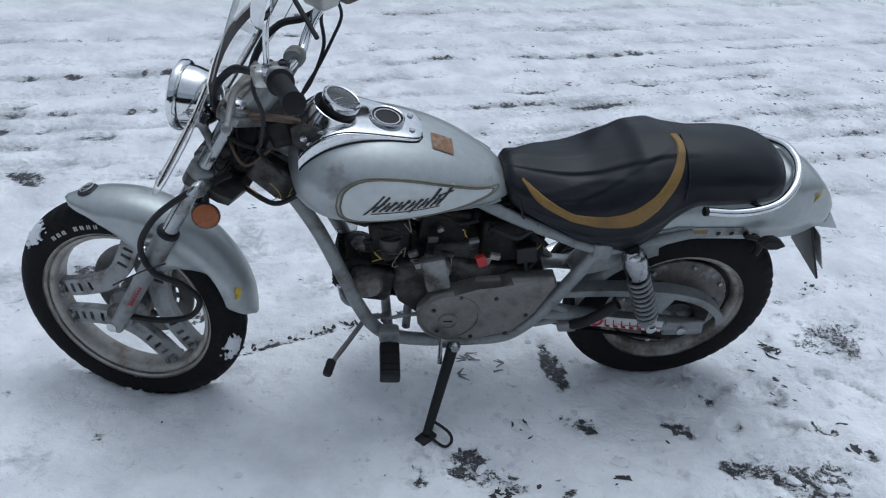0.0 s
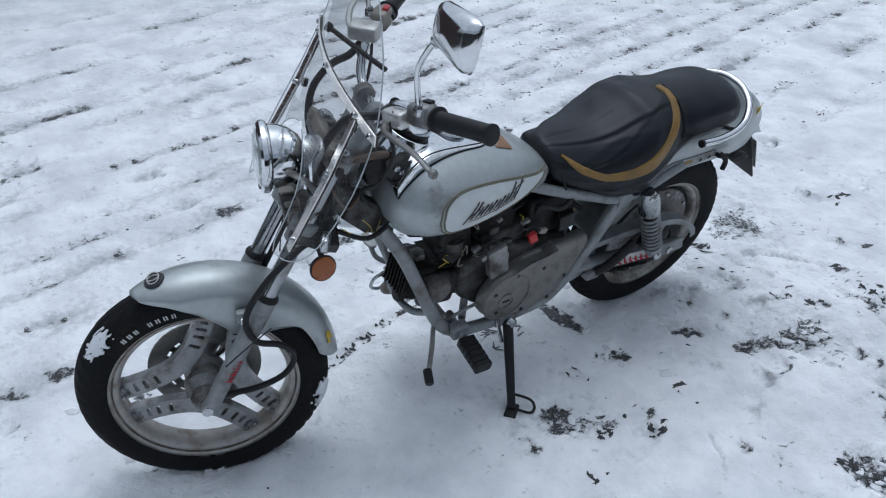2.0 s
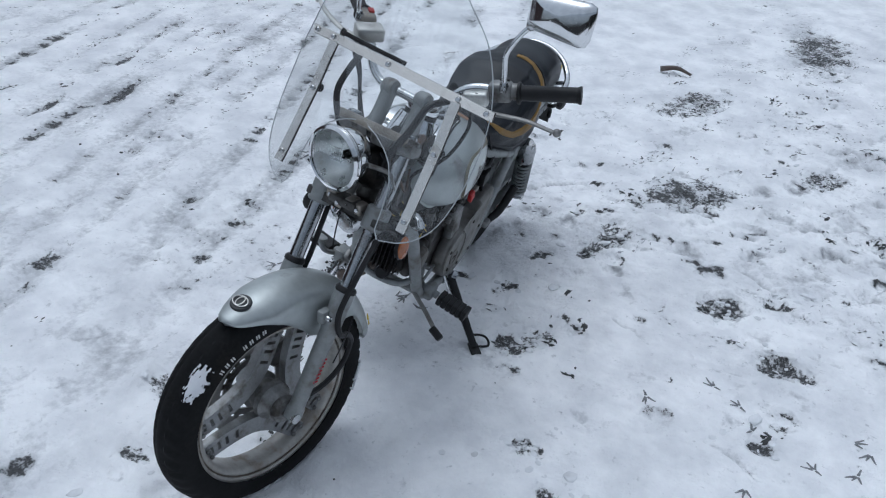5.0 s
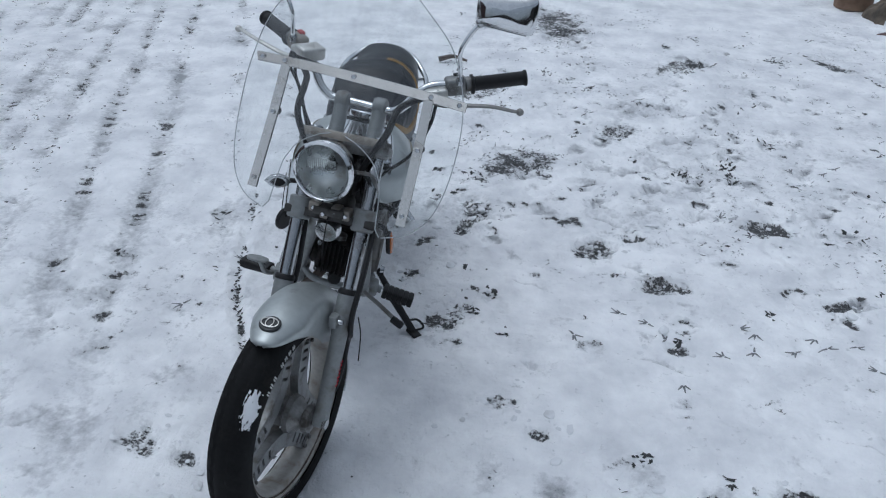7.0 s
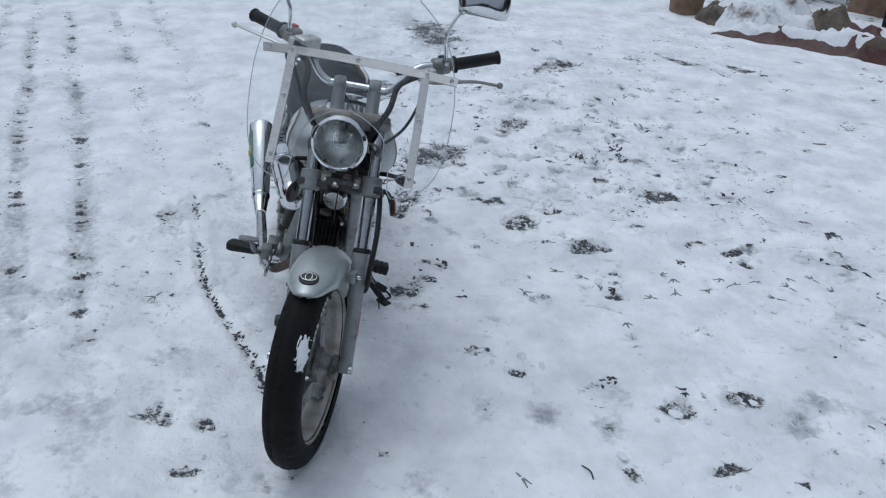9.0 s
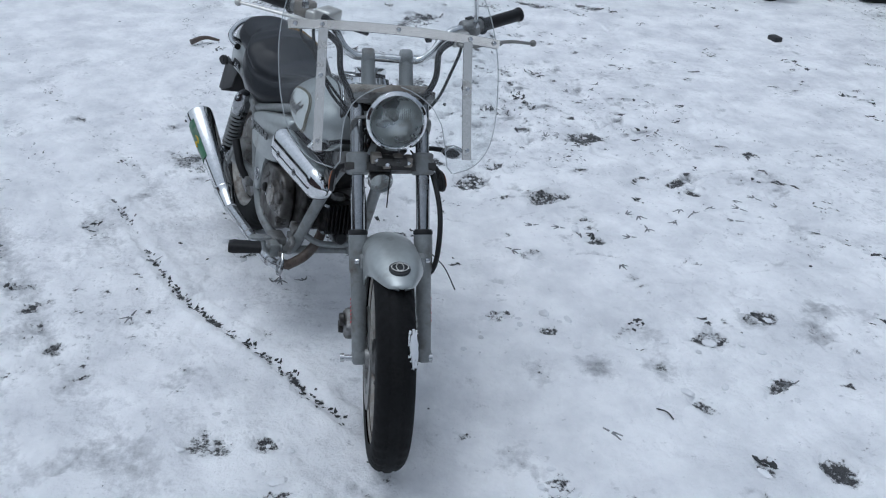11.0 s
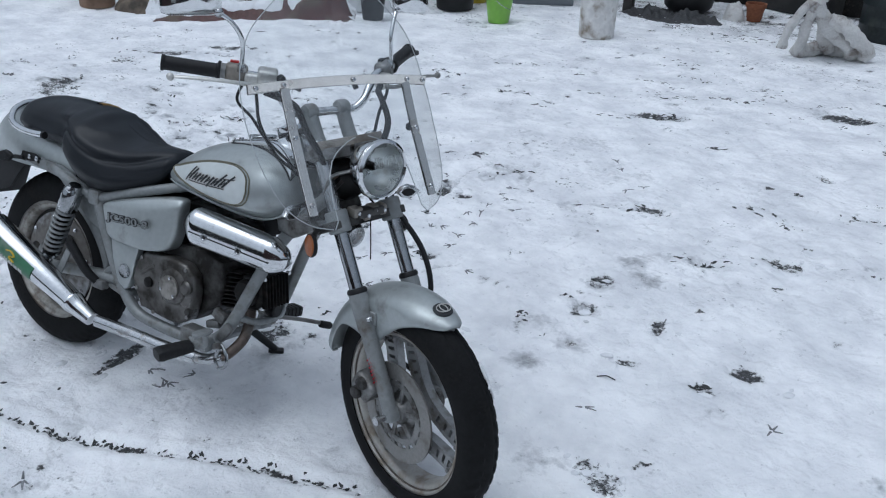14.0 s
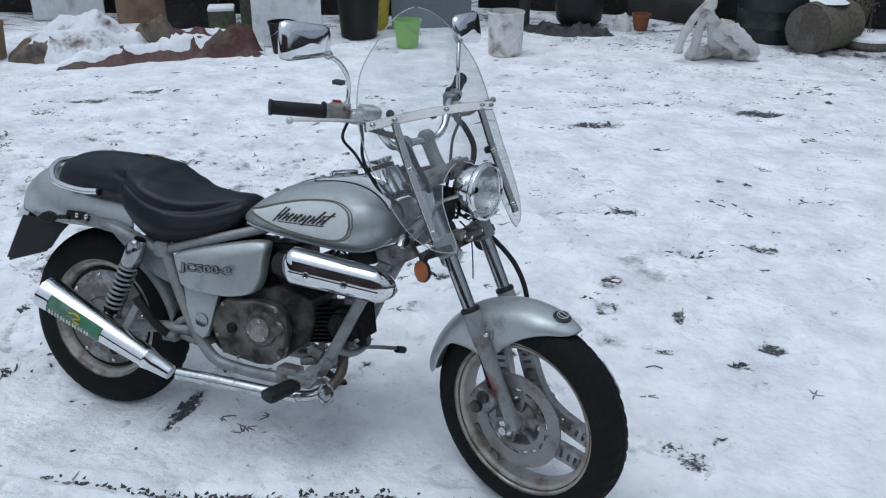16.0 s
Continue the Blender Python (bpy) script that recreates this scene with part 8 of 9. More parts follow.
swingarm()


def engine():
    case = part("crankcase", slab(empty_bm(), [(-0.345, 0.30), (-0.30, 0.262), (-0.14, 0.252), (-0.08, 0.275), (0.0, 0.345), (0.02, 0.40), (0.01, 0.475), (-0.09, 0.50), (-0.20, 0.475), (-0.36, 0.455), (-0.385, 0.40)], (0, 0.085, 0), X, Z, 0.165, 0.012), ENGINE, BIKE, "grimy alloy engine crankcase")
    cover = part("flywheel_cover", slab(empty_bm(), [(-0.045, 0.345), (-0.050, 0.300), (-0.085, 0.262), (-0.13, 0.248), (-0.20, 0.252), (-0.30, 0.270), (-0.350, 0.335), (-0.392, 0.440), (-0.380, 0.468), (-0.270, 0.462), (-0.255, 0.428), (-0.19, 0.420), (-0.13, 0.425), (-0.08, 0.405)], (0, 0.130, 0), X, Z, 0.045, 0.014), CASE, case, "worn alloy flywheel cover")
    part("cover_cap", lathe(empty_bm(), [(0.026, 0), (0.026, 0.004), (0.022, 0.006), (0.022, 0.003), (0.0, 0.003)], (-0.125, 0.129, 0.322), Y, 26), CASE, cover)
    # A black bar stands for the shade in the cap's slot.
    part("slot_shade", block(empty_bm(), (-0.125, 0.1325, 0.322), (0.024, 0.003, 0.004), 0.001), GRIME_AND_SHADE, cover)
    part("cover_ridge", lathe(empty_bm(), [(0.080, 0.0), (0.078, 0.004), (0.073, 0.005), (0.072, 0.001)], (-0.128, 0.1285, 0.334), Y, 40, caps=False), CASE, cover)
    part("case_lobe", lathe(empty_bm(), [(0.0, 0), (0.03, 0), (0.034, -0.006), (0.034, -0.05)], (-0.085, 0.115, 0.475), Y, 24), ALLOY, case)
    part("case_boss", block(empty_bm(), (-0.082, 0.106, 0.470), (0.062, 0.030, 0.105), 0.008, Matrix.Rotation(radians(14), 3, "Y")), ALLOY, case, "bare alloy breather cover")
    for x, z in ((-0.085, 0.36), (-0.10, 0.285), (-0.19, 0.262), (-0.28, 0.272), (-0.325, 0.34), (-0.24, 0.40), (-0.15, 0.405)):
        part("case_screw", bolt(empty_bm(), (x, 0.1295, z), Y, 0.006, 0.004), ENGINE, cover)
    # cylinder lying forwards, with cooling fins
    o, d = Vector((-0.07, 0, 0.382)), Vector((1, 0, 0.17)).normalized()
    turn = d.to_track_quat("X", "Z").to_matrix()
    cyl = part("cylinder", lathe(empty_bm(), [(0.046, 0), (0.046, 0.16)], o, d, 28), GRIME_AND_SHADE, BIKE, "black finned cylinder")
    for k in range(9):
        part("cooling_fin", block(empty_bm(), o + d * 0.085 + Z * (-0.052 + 0.013 * k), (0.118, 0.136 - 0.0012 * (k - 4) ** 2, 0.004), 0.0015, turn, 1), GRIME_AND_SHADE, cyl, smooth=False)
    head = part("cylinder_head", block(empty_bm(), o + d * 0.178, (0.080, 0.120, 0.108), 0.022, turn, 4), GRIME_AND_SHADE, BIKE, "grimy black cylinder head")
    for k in range(8):
        part("head_fin", block(empty_bm(), o + d * 0.221 + Y * (-0.0455 + 0.013 * k), (0.022, 0.0035, 0.092), 0.001, turn, 1), GRIME_AND_SHADE, head, smooth=False)
    part("cover_plate", block(empty_bm(), (0.070, 0.066, 0.398), (0.112, 0.036, 0.100), 0.016, turn, 3), ENGINE, head, "grimy alloy head side plate")
    part("head_cap", lathe(empty_bm(), [(0.0, 0.018), (0.030, 0.018), (0.037, 0.012), (0.039, 0.0)], (0.080, 0.082, 0.410), Y, 30), CASE, head, "round alloy cam cover")
    part("head_cap", lathe(empty_bm(), [(0.0, 0.078), (0.032, 0.078), (0.040, 0.070), (0.040, 0.05)], o + d * 0.17, -Y, 28), GRIME_AND_SHADE, head)
    part("port_cap", lathe(empty_bm(), [(0.018, 0), (0.020, 0.006), (0.020, 0.03), (0.016, 0.034), (0.0, 0.034)], (0.125, 0.01, 0.352), d, 18), SOFT, head)
    for s in (1, -1):
        for b in (1, -1):
            part("head_bolt", bolt(empty_bm(), o + d * 0.216 + Y * (0.052 * s) + Z * (0.044 * b), d, 0.007, 0.011), DULL_CHROME, head)
            part("head_bolt", bolt(empty_bm(), o + d * 0.165 + Y * (0.060 * s) + Z * (0.035 * b), (0, s, 0), 0.006, 0.006), DULL_CHROME, head)
    part("valve_cap", lathe(empty_bm(), [(0.0, 0.058), (0.02, 0.058), (0.023, 0.05), (0.023, 0.02)], o + d * 0.17 + Z * 0.012, Z, 6), ALLOY, head)
    part("engine_post", tube(empty_bm(), [(-0.028, 0.075, 0.245), (-0.028, 0.070, 0.345)], 0.011, 12, 1), FRAME, BIKE, "short engine mounting post")
    # clutch side
    clutch = part("clutch_cover", slab(empty_bm(), [(-0.285, 0.315), (-0.245, 0.286), (-0.235, 0.272), (-0.14, 0.262), (-0.095, 0.268), (-0.062, 0.29), (-0.047, 0.33), (-0.044, 0.38), (-0.052, 0.425), (-0.085, 0.452), (-0.15, 0.458), (-0.255, 0.447), (-0.29, 0.41), (-0.30, 0.355)], (0, -0.082, 0), X, Z, 0.045, 0.012), OILY_CASE, case, "dirty alloy clutch cover")
    part("clutch_dome", lathe(empty_bm(), [(0.056, 0), (0.052, 0.008), (0.046, 0.013), (0.0, 0.0145)], (-0.128, -0.124, 0.376), -Y, 36), OILY_CASE, clutch)
    part("clutch_rib", lathe(empty_bm(), [(0.0, 0), (0.020, 0), (0.022, 0.012), (0.016, 0.018), (0.0, 0.018)], (-0.068, -0.124, 0.390), -Y, 20), OILY_CASE, clutch)
    part("clutch_plate", lathe(empty_bm(), [(0.036, 0), (0.035, 0.006), (0.0, 0.007)], (-0.128, -0.1385, 0.376), -Y, 30), CAP_METAL, clutch, "round bare alloy cap with dirt")
    for k in range(3):
        t = radians(80 + 120 * k)
        part("plate_screw", bolt(empty_bm(), (-0.128 + 0.030 * math.cos(t), -0.1455, 0.376 + 0.030 * math.sin(t)), -Y, 0.005, 0.003), DULL_CHROME, clutch)
    part("filler_plug", lathe(empty_bm(), [(0.0, 0.014), (0.010, 0.014), (0.012, 0.008), (0.012, 0)], (-0.058, -0.12, 0.318), -Y, 8), ENGINE, clutch)
    part("kick_shaft", lathe(empty_bm(), [(0.0, 0.018), (0.011, 0.018), (0.016, 0.014), (0.017, 0)], (-0.225, -0.12, 0.362), -Y, 14), GRIME_AND_SHADE, clutch)
    # carburettor, battery and hoses under the tank
    for name, c, size, turn_deg, mat, label in (
        ("carburettor", (0.03, 0.02, 0.545), (0.10, 0.09, 0.10), 8, GRIME_AND_SHADE, "grimy carburettor"),
        ("air_filter", (-0.10, 0.0, 0.575), (0.12, 0.12, 0.10), -6, GRIME_AND_SHADE, "black air filter box"),
        ("battery_box", (-0.27, 0.0, 0.545), (0.16, 0.16, 0.13), 0, GRIME_AND_SHADE, "black battery tray"),
        ("coil", (0.12, 0.03, 0.605), (0.09, 0.05, 0.05), -20, SOFT, "black ignition coil"),
        ("starter", (-0.13, 0.02, 0.50), (0.14, 0.10, 0.06), 4, ENGINE, "grimy starter motor"),
        ("relay", (-0.190, 0.108, 0.512), (0.024, 0.014, 0.034), 22, RED, "small red relay"),
        ("relay", (-0.222, 0.106, 0.524), (0.026, 0.012, 0.016), -14, TAN_METAL, "small bare connector"),
        ("fuse_box", (-0.30, 0.102, 0.53), (0.05, 0.02, 0.05), 10, SOFT, "black fuse box"),
    ):
        part(name, block(empty_bm(), c, size, min(0.010, 0.16 * min(size)), Matrix.Rotation(radians(turn_deg), 3, "Y"), 3), mat, BIKE, label)
    part("bowl", lathe(empty_bm(), [(0.0, -0.07), (0.028, -0.066), (0.032, -0.04), (0.034, 0.0)], (0.03, 0.045, 0.545), Z, 20), ENGINE, BIKE, "carburettor float bowl")
    rng = random.Random(9)
    for k in range(14):
        a = Vector((rng.uniform(0.10, -0.32), rng.uniform(-0.02, 0.095), rng.uniform(0.50, 0.63)))
        pts = [a]
        for _ in range(3):
            pts.append(pts[-1] + Vector((rng.uniform(-0.07, 0.05), rng.uniform(-0.02, 0.03), rng.uniform(-0.05, 0.045))))
        for q in pts:
            q.y, q.z = min(q.y, 0.108), min(max(q.z, 0.44), 0.635)
        part("hose", tube(empty_bm(), pts, rng.choice((0.0035, 0.005, 0.007)), 7, 5), SOFT, BIKE, "thin hose or wire under the tank")
    for m in range(9):
        a = Vector((rng.uniform(0.08, -0.30), rng.uniform(0.07, 0.105), rng.uniform(0.48, 0.62)))
        pts = [a] + [a + Vector((rng.uniform(-0.06, 0.06), rng.uniform(-0.01, 0.012), rng.uniform(-0.03, 0.03))) for _ in range(3)]
        for q in pts:
            q.y, q.z = min(q.y, 0.110), min(max(q.z, 0.46), 0.63)
        part("thin_wire", tube(empty_bm(), pts, 0.0016, 5, 5), (TAN_METAL, YELLOW_WIRE, ENGINE)[m % 3], BIKE, "thin loose wire by the engine")
    for m in range(8):
        c = Vector((rng.uniform(0.10, -0.30), rng.uniform(0.08, 0.105), rng.uniform(0.47, 0.60)))
        part("small_fitting", block(empty_bm(), c, (rng.uniform(0.012, 0.03), 0.014, rng.uniform(0.010, 0.024)), 0.003, Matrix.Rotation(rng.uniform(-0.6, 0.6), 3, "Y")), (ALLOY, ENGINE, DISC)[m % 3], BIKE, "small grimy metal fitting")
    for q in ([(0.36, 0.06, 0.70), (0.31, 0.07, 0.665), (0.27, 0.06, 0.69), (0.23, 0.07, 0.70)], [(0.33, 0.06, 0.735), (0.29, 0.07, 0.69), (0.28, 0.075, 0.66), (0.25, 0.06, 0.72)]):
        part("yellow_wire", tube(empty_bm(), q, 0.0011, 6, 5), YELLOW_WIRE, BIKE, "loose yellow wire")
    part("hose", tube(empty_bm(), [(0.37, 0.05, 0.69), (0.30, 0.08, 0.665), (0.24, 0.085, 0.70), (0.22, 0.09, 0.72)], 0.006, 8, 5), SOFT, BIKE, "black cable by the steering head")


engine()


def right_side():
    edge = [(-0.428, 0.538), (-0.424, 0.560), (-0.345, 0.588), (-0.215, 0.622), (-0.150, 0.633), (-0.128, 0.624), (-0.136, 0.570), (-0.142, 0.520), (-0.166, 0.476), (-0.219, 0.459), (-0.275, 0.455), (-0.390, 0.462), (-0.414, 0.500)]
    loop = smooth_path([Vector((a, 0, b)) for a, b in [*edge, edge[0]]], 5)[:-1]
    mid = Vector((-0.275, 0, 0.530))

    def bulge(x, z):
        """How far the cover's face stands out: bowed from end to end, falling in above a soft crease."""
        y = 0.150 - 0.55 * max(0.0, x + 0.30) ** 1.6 - 0.10 * max(0.0, -x - 0.36)
        return y - 0.55 * max(0.0, z - (0.552 + 0.20 * (x + 0.43))) ** 1.0

    rows = [[Vector((q.x, -0.080, q.z)) for q in loop]]
    for g, sink in ((1.0, 0.022), (0.994, 0.013), (0.982, 0.007), (0.962, 0.0028), (0.935, 0.0006), (0.90, 0.0), (0.80, 0.0), (0.65, 0.0), (0.45, 0.0), (0.25, 0.0), (0.05, 0.0)):
        rows.append([Vector((q.x, -bulge(q.x, q.z) + sink, q.z)) for q in (mid + (p - mid) * g for p in loop)])
    cover = part("side_cover", loft(empty_bm(), rows), SILVER, BIKE, "silver side cover with raised lettering", angle=70)
    for swell, lift, mat in ((0.0021, 0.0, INK), (0.0001, 0.0018, FRAME)):
        word = lettering("raised_lettering", "JC500-8", 0.031, swell, 0.0012, mat, cover)
        word.matrix_basis = Matrix.Translation((-0.390, -0.1515 - lift, 0.5165)) @ Matrix(((1, 0, 0, 0), (0, 0, -1, 0), (0, 1, 0, 0), (0, 0, 0, 1))) @ Matrix.Rotation(radians(4.5), 4, "Z") @ Matrix.Diagonal((1.70, 1, 1, 1))
    lower = part("lower_cover", slab(empty_bm(), [(-0.402, 0.470), (-0.270, 0.466), (-0.283, 0.430), (-0.300, 0.357), (-0.312, 0.318), (-0.330, 0.307), (-0.361, 0.324), (-0.388, 0.395)], (0, -0.105, 0), X, Z, 0.024, 0.006), SILVER, BIKE, "silver lower side panel")
    part("round_badge", lathe(empty_bm(), [(0.0, 0.004), (0.017, 0.004), (0.021, 0.005), (0.023, 0.002), (0.023, 0)], (-0.330, -0.1295, 0.367), -Y, 26), STEEL, lower, "round bare metal badge")
    # chrome capsule over the intake
    a, b = Vector((-0.043, -0.170, 0.582)), Vector((0.292, -0.118, 0.566))
    d = (b - a).normalized()
    u = d.cross(Z).normalized()
    n = (b - a).length
    rings = []
    for i in range(31):
        f = i / 30
        end = min(1, (f / 0.10) ** 0.5 if f < 0.10 else 1, ((1 - f) / 0.16) ** 0.5 if f > 0.84 else 1)
        hz, hy = 0.053 * max(end, 0.04) * (1 - 0.10 * f), 0.040 * max(end, 0.04)
        drop = -0.018 * f + 0.018
        rings.append([a + d * (n * f) + Z * (drop + hz * q) + u * (hy * p) for p, q in superellipse(28, 1, 1, 2.6)])
    shield = part("chrome_cover", loft(empty_bm(), rings), CHROME, BIKE, "polished chrome capsule cover beside the engine", angle=60)
    seam = [a + d * (n * f) + u * 0.0402 + Z * (0.010 - 0.020 * f) for f in np.linspace(0.10, 0.86, 14)]
    part("cover_seam", tube(empty_bm(), seam, 0.0016, 6, 1), GRIME_AND_SHADE, shield, "thin dark seam along the capsule")
    for f in (0.25, 0.575):
        part("cover_screw", lathe(empty_bm(), [(0.010, -0.006), (0.0105, 0.002), (0.0075, 0.0035), (0.005, 0.001), (0, 0.001)], a + d * (n * f) + u * 0.0390 + Z * (0.010 - 0.020 * f), u, 18), STEEL, shield, "recessed screw")
        # The socket's inner shade is a flat black disc.
        part("socket_shade", lathe(empty_bm(), [(0.0048, 0.0), (0, 0.0004)], a + d * (n * f) + u * 0.0402 + Z * (0.010 - 0.020 * f), u, 12), GRIME_AND_SHADE, shield)
    part("intake_boot", lathe(empty_bm(), [(0.034, 0), (0.038, 0.012), (0.034, 0.024), (0.038, 0.036), (0.034, 0.05)], (-0.085, -0.10, 0.575), (0.9, -0.4, 0.1), 26, squash=1.1), SOFT, BIKE, "black rubber intake boot")
    part("front_bracket", slab(empty_bm(), [(0.20, 0.66), (0.30, 0.70), (0.33, 0.66), (0.26, 0.62), (0.21, 0.63)], (0, -0.06, 0), X, Z, 0.03, 0.006), ALLOY, BIKE, "cast bracket below the tank")
    # exhaust
    m0, m1 = Vector((-0.395, -0.188, 0.203)), Vector((-0.828, -0.229, 0.393))
    d = (m1 - m0).normalized()
    n = (m1 - m0).length
    muff = part("muffler", lathe(empty_bm(), [(0.022, 0), (0.0235, 0.012), (0.030, 0.06), (0.0345, 0.082), (0.036, 0.084), (0.036, 0.092), (0.0345, 0.094), (0.050, n - 0.03), (0.052, n - 0.012), (0.051, n), (0.044, n - 0.002), (0.034, n - 0.012), (0.018, n - 0.02), (0.018, n - 0.06), (0.0, n - 0.06)], m0, d, 34), CHROME, BIKE, "long tapered chrome silencer")
    side = (-Y - d * (-Y).dot(d)).normalized()
    up = side.cross(d) if side.cross(d).z > 0 else d.cross(side)
    bm = empty_bm()
    rows = []
    for i in range(9):
        f = 0.50 + 0.40 * i / 8
        r = 0.0345 + 0.0155 * (n * f - 0.094) / (n - 0.124) + 0.0012
        rows.append([m0 + d * (n * f) + r * (math.cos(t) * side + math.sin(t) * up) for t in np.linspace(-0.75, 0.62, 12)])
    loft(bm, rows, caps=False, closed=False)
    label = part("green_label", bm, GREEN_STICKER, muff, "peeling green label with pale bars and a yellow mark")
    bm = empty_bm()
    for k in range(7):
        f = 0.87 - 0.045 * k
        r = 0.0345 + 0.0155 * (n * f - 0.094) / (n - 0.124) + 0.0022
        for g in (0.0, 0.02):
            tube(bm, [m0 + d * (n * (f - g)) + r * (math.cos(t) * side + math.sin(t) * up) for t in (-0.62, -0.42, -0.25)], 0.0028, 5, 1, flat=0.4)
    part("label_bars", bm, PALE_PRINT, label)
    bm = empty_bm()
    r = 0.0345 + 0.0155 * (n * 0.68 - 0.094) / (n - 0.124) + 0.002
    tube(bm, [m0 + d * (n * f) + r * (math.cos(t) * side + math.sin(t) * up) for f, t in ((0.74, 0.28), (0.70, 0.42), (0.66, 0.25), (0.70, 0.02), (0.65, -0.1))], 0.0045, 6, 4, flat=0.4)
    part("label_mark", bm, YELLOW_STICKER, label)
    pipe = part("exhaust_pipe", tube(empty_bm(), [(-0.37, -0.186, 0.206), (-0.25, -0.180, 0.208), (-0.08, -0.172, 0.208), (0.02, -0.160, 0.210)], 0.0195, 14, 5), DULL_CHROME, BIKE, "worn chrome exhaust pipe")
    part("header_elbow", tube(empty_bm(), [(0.01, -0.162, 0.210), (0.060, -0.152, 0.218), (0.092, -0.132, 0.234)], 0.016, 12, 6), DULL_CHROME, BIKE, "bright exhaust elbow")
    part("header_pipe", tube(empty_bm(), [(0.088, -0.135, 0.231), (0.105, -0.122, 0.242), (0.118, -0.082, 0.280), (0.104, -0.046, 0.322), (0.092, -0.03, 0.36)], 0.0155, 12, 6), RUST, BIKE, "rust-stained exhaust header")
    part("muffler_bracket", slab(empty_bm(), [(-0.60, 0.29), (-0.57, 0.30), (-0.53, 0.375), (-0.55, 0.385)], (0, -0.165, 0), X, Z, 0.004), FRAME, BIKE, "muffler bracket")
    # foot controls
    for s, p, q in ((1, (0.022, 0.130, 0.276), (0.028, 0.268, 0.262)), (-1, (0.046, -0.165, 0.268), (-0.004, -0.292, 0.248))):
        a, b = Vector(p), Vector(q)
        d = (b - a).normalized()
        n = (b - a).length
        rot3 = d.to_track_quat("X", "Z").to_matrix()
        pad = n - 0.036
        across, over = rot3 @ Y, rot3 @ Z
        rings = []
        for k in range(6):
            for e, g in ((0.02, 0.86 if s > 0 else 0.99), (0.10, 1.0), (0.80, 1.0), (0.88, 0.86 if s > 0 else 0.99)):
                slim = 1.0 if s > 0 else 0.72 + 0.28 * (k + e) / 6 if k < 5 else 1.0 - 0.25 * e
                rings.append([a + d * (0.036 + pad * (k + e) / 6) + across * (p * g) + over * (q * g * slim) for p, q in superellipse(20, 0.025, 0.019 if s < 0 else 0.017, 6 if s > 0 else 3.4)])
        bm = loft(empty_bm(), rings)
        peg = part("footrest", bm, SOFT, BIKE, "chunky black rubber footrest with slots" if s > 0 else "smooth worn black rubber footrest")
        part("peg_root", tube(empty_bm(), [a - d * 0.03, a + d * 0.03], 0.012, 10, 1), FRAME, peg)
        part("peg_clevis", block(empty_bm(), a, (0.05, 0.035, 0.045), 0.008), FRAME, peg)
    gear = part("gear_lever", tube(empty_bm(), [(0.030, 0.090, 0.300), (0.066, 0.088, 0.297), (0.084, 0.099, 0.295), (0.125, 0.158, 0.285), (0.166, 0.214, 0.272)], 0.0068, 8, 5), DISC, BIKE, "bent dull steel gear lever")
    part("lever_rubber", lathe(empty_bm(), [(0.0, 0), (0.011, 0.001), (0.012, 0.006), (0.012, 0.036), (0.010, 0.042), (0, 0.042)], (0.168, 0.208, 0.271), (0.30, 0.85, -0.25), 12), SOFT, gear, "black rubber lever end")
    part("lever_boss", lathe(empty_bm(), [(0.0, 0), (0.012, 0), (0.013, 0.02), (0, 0.022)], (0.030, 0.084, 0.300), Y, 14), ALLOY, gear)
    part("lever_post", tube(empty_bm(), [(0.030, 0.096, 0.300), (0.020, 0.102, 0.280), (0.012, 0.106, 0.256)], 0.010, 10, 3), FRAME, gear)
    part("shift_rod", tube(empty_bm(), [(0.030, 0.102, 0.302), (-0.02, 0.102, 0.316), (-0.075, 0.098, 0.315)], 0.005, 8, 2), FRAME, gear, "thin shift rod")
    pedal = part("brake_pedal", tube(empty_bm(), [(-0.02, -0.150, 0.262), (0.04, -0.178, 0.262), (0.09, -0.205, 0.285), (0.105, -0.222, 0.325)], 0.008, 8, 5), FRAME, BIKE, "bent steel brake pedal")
    part("pedal_pad", slab(empty_bm(), superellipse(18, 0.016, 0.034, 2.5), (0.105, -0.232, 0.330), X, Y, 0.008, 0.002), FRAME, pedal)
    part("pivot_box", block(empty_bm(), (-0.02, -0.135, 0.262), (0.07, 0.05, 0.05), 0.008), ALLOY, BIKE, "grimy footrest bracket")
    for c, size, turn in (((0.045, -0.105, 0.335), (0.045, 0.022, 0.030), 25), ((0.020, -0.095, 0.300), (0.050, 0.030, 0.022), -15), ((0.085, -0.125, 0.300), (0.030, 0.016, 0.060), 35), ((0.075, -0.150, 0.262), (0.060, 0.012, 0.018), -20)):
        part("pedal_bracket", block(empty_bm(), c, size, 0.004, Matrix.Rotation(radians(turn), 3, "Y")), ALLOY, BIKE, "pale worn pedal bracket")
    part("pedal_ring", tube(empty_bm(), [(0.10, -0.150, 0.275), (0.125, -0.155, 0.255), (0.130, -0.158, 0.225), (0.105, -0.158, 0.208), (0.085, -0.155, 0.228), (0.095, -0.150, 0.268)], 0.005, 8, 5), STEEL, BIKE, "bent steel pedal loop")
    for x, z in ((-0.26, 0.43), (-0.20, 0.275), (-0.08, 0.44), (-0.062, 0.30), (-0.275, 0.33)):
        part("case_screw", bolt(empty_bm(), (x, -0.1275, z), -Y, 0.006, 0.004), DISC, BIKE)
    part("case_web", block(empty_bm(), (-0.235, -0.128, 0.40), (0.07, 0.006, 0.012), 0.003, Matrix.Rotation(radians(-35), 3, "Y")), OILY_CASE, BIKE)
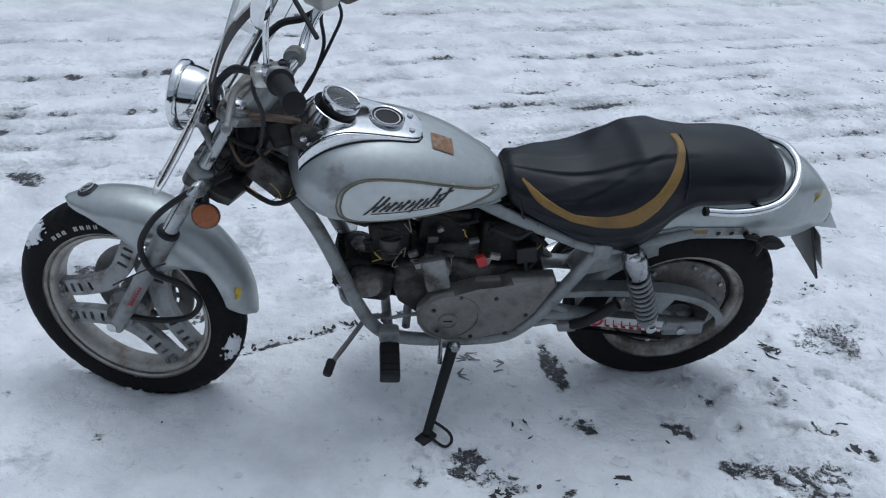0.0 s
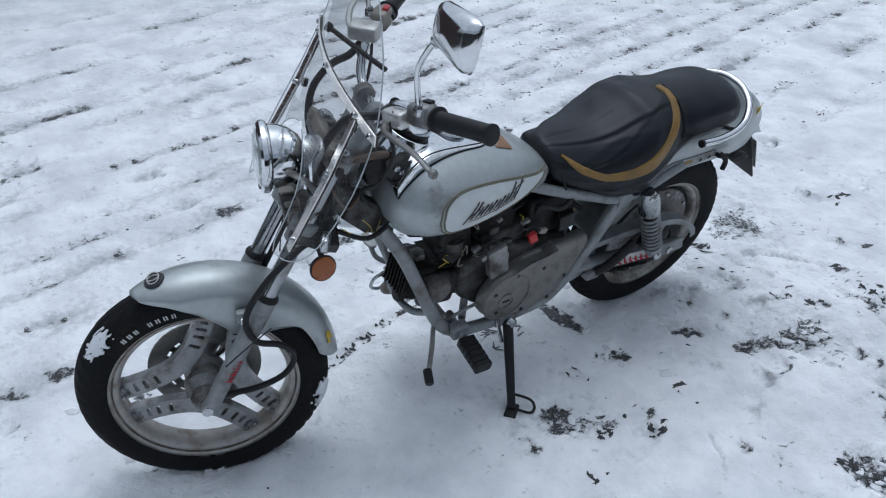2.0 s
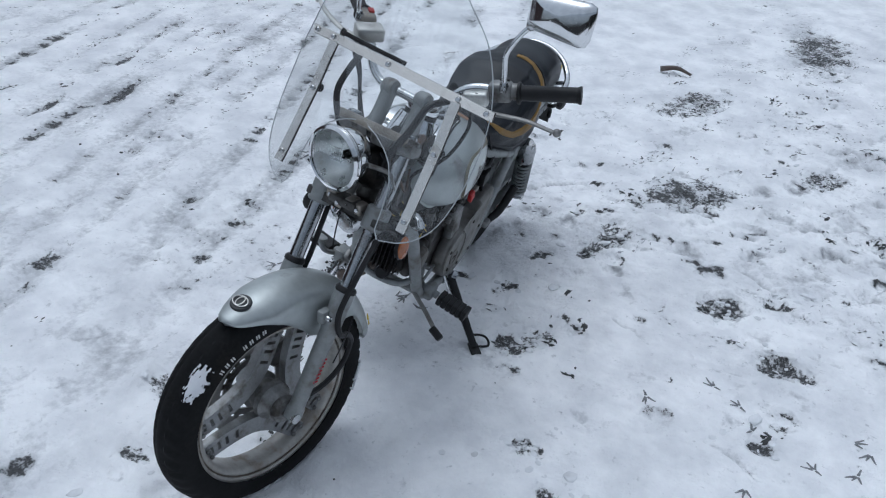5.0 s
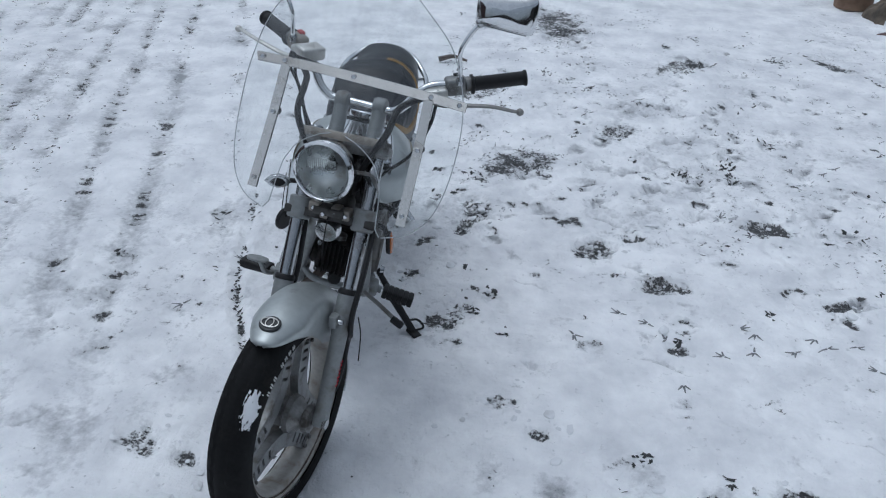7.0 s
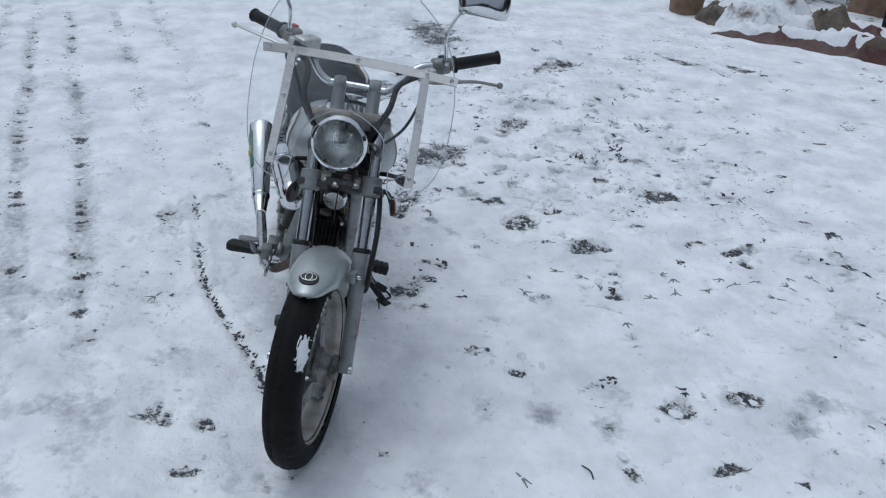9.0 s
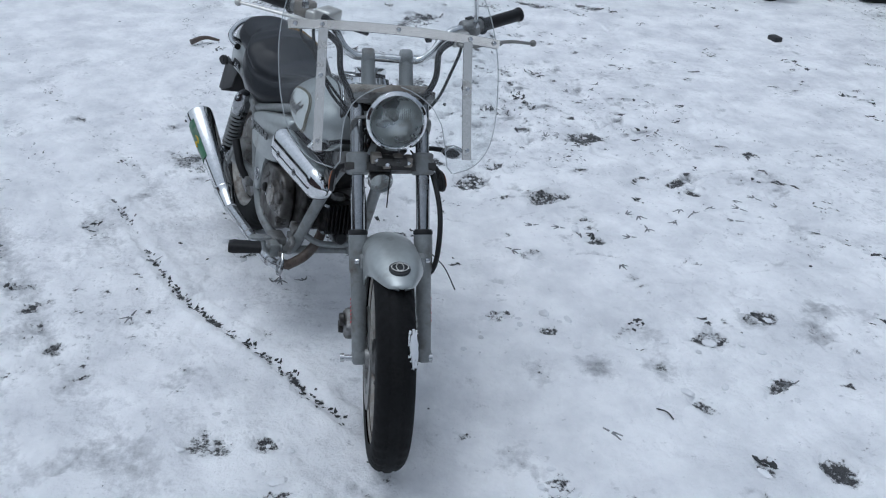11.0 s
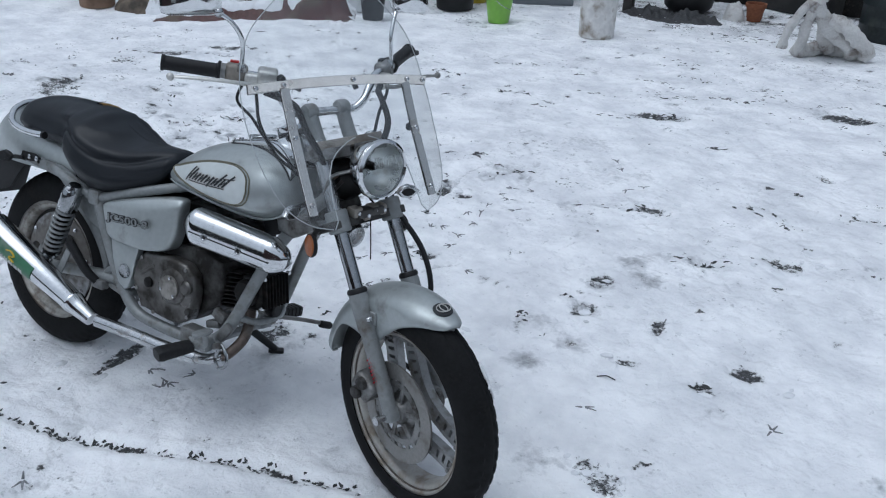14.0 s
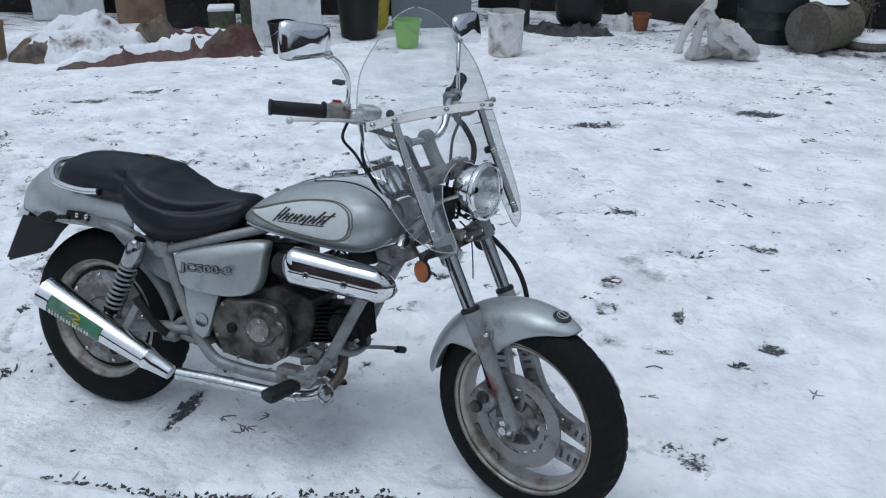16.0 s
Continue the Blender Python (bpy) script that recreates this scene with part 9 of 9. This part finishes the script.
    # side stand
    a, b = Vector((-0.150, 0.130, 0.236)), Vector((-0.075, 0.302, 0.078))
    leg = part("side_stand", tube(empty_bm(), [a, a * 0.5 + b * 0.5, b], (0.016, 0.0115), 12, 2), SOFT, BIKE, "black side stand resting on the snow")
    part("stand_bolt", lathe(empty_bm(), [(0.0, 0.014), (0.011, 0.014), (0.014, 0.008), (0.016, 0)], a + Vector((0, 0.014, 0.006)), Y, 14), STEEL, leg)
    part("stand_foot", block(empty_bm(), b + Vector((0.002, 0.004, -0.006)), (0.052, 0.034, 0.012), 0.004, Matrix.Rotation(radians(40), 3, "Z")), SOFT, leg)
    part("stand_tang", tube(empty_bm(), [b + Vector((-0.008, -0.03, 0.028)), b + Vector((-0.055, 0.002, 0.012)), b + Vector((-0.062, 0.024, 0.0)), b + Vector((-0.042, 0.034, -0.006)), b + Vector((-0.008, 0.008, 0.0))], 0.004, 8, 5), SOFT, leg)
    part("stand_spring", tube(empty_bm(), [(-0.115, 0.125, 0.25), (-0.112, 0.165, 0.195)], 0.0065, 8, 1), DULL_CHROME, leg)
    part("stand_lug", block(empty_bm(), (-0.14, 0.118, 0.235), (0.06, 0.03, 0.035), 0.006), FRAME, leg)
    # cables on the fork
    for pts, r in (
        ([(0.40, 0.105, 0.72), (0.455, 0.118, 0.69), (0.53, 0.128, 0.62), (0.575, 0.122, 0.53), (0.555, 0.112, 0.455), (0.50, 0.09, 0.415), (0.465, 0.07, 0.36), (0.49, 0.07, 0.305), (0.56, 0.08, 0.285), (0.64, 0.082, 0.282)], 0.0075),
        ([(0.41, -0.080, 0.71), (0.448, -0.072, 0.65), (0.488, -0.068, 0.57), (0.520, -0.074, 0.50), (0.556, -0.078, 0.42), (0.596, -0.090, 0.345)], 0.007),
    ):
        part("cable", tube(empty_bm(), pts, r, 8, 6), SOFT, BIKE, "black cable looped beside the fork", STEER)
    part("loose_cable_tie", tube(empty_bm(), [(0.52, 0.118, 0.49), (0.57, 0.145, 0.475), (0.63, 0.165, 0.44)], 0.0018, 5, 4), SOFT, BIKE, "thin black cable tie", STEER)
    part("loose_cable_tie", tube(empty_bm(), [(0.46, 0.0, 0.73), (0.47, -0.005, 0.67), (0.475, -0.008, 0.61)], 0.0018, 5, 4), SOFT, BIKE, "thin black cable tie", STEER)
    # front brake caliper behind the right fork leg
    cal = part("brake_caliper", block(empty_bm(), (0.585, -0.088, 0.315), (0.075, 0.075, 0.062), 0.014, Matrix.Rotation(radians(30), 3, "Y"), 3), ALLOY, BIKE, "cast front brake caliper", STEER)
    for z in (0.30, 0.335):
        part("piston_cap", lathe(empty_bm(), [(0.0, 0.012), (0.016, 0.012), (0.018, 0.006), (0.018, 0)], (0.575 + (z - 0.3) * 0.6, -0.125, z), -Y, 18), ENGINE, cal)


right_side()
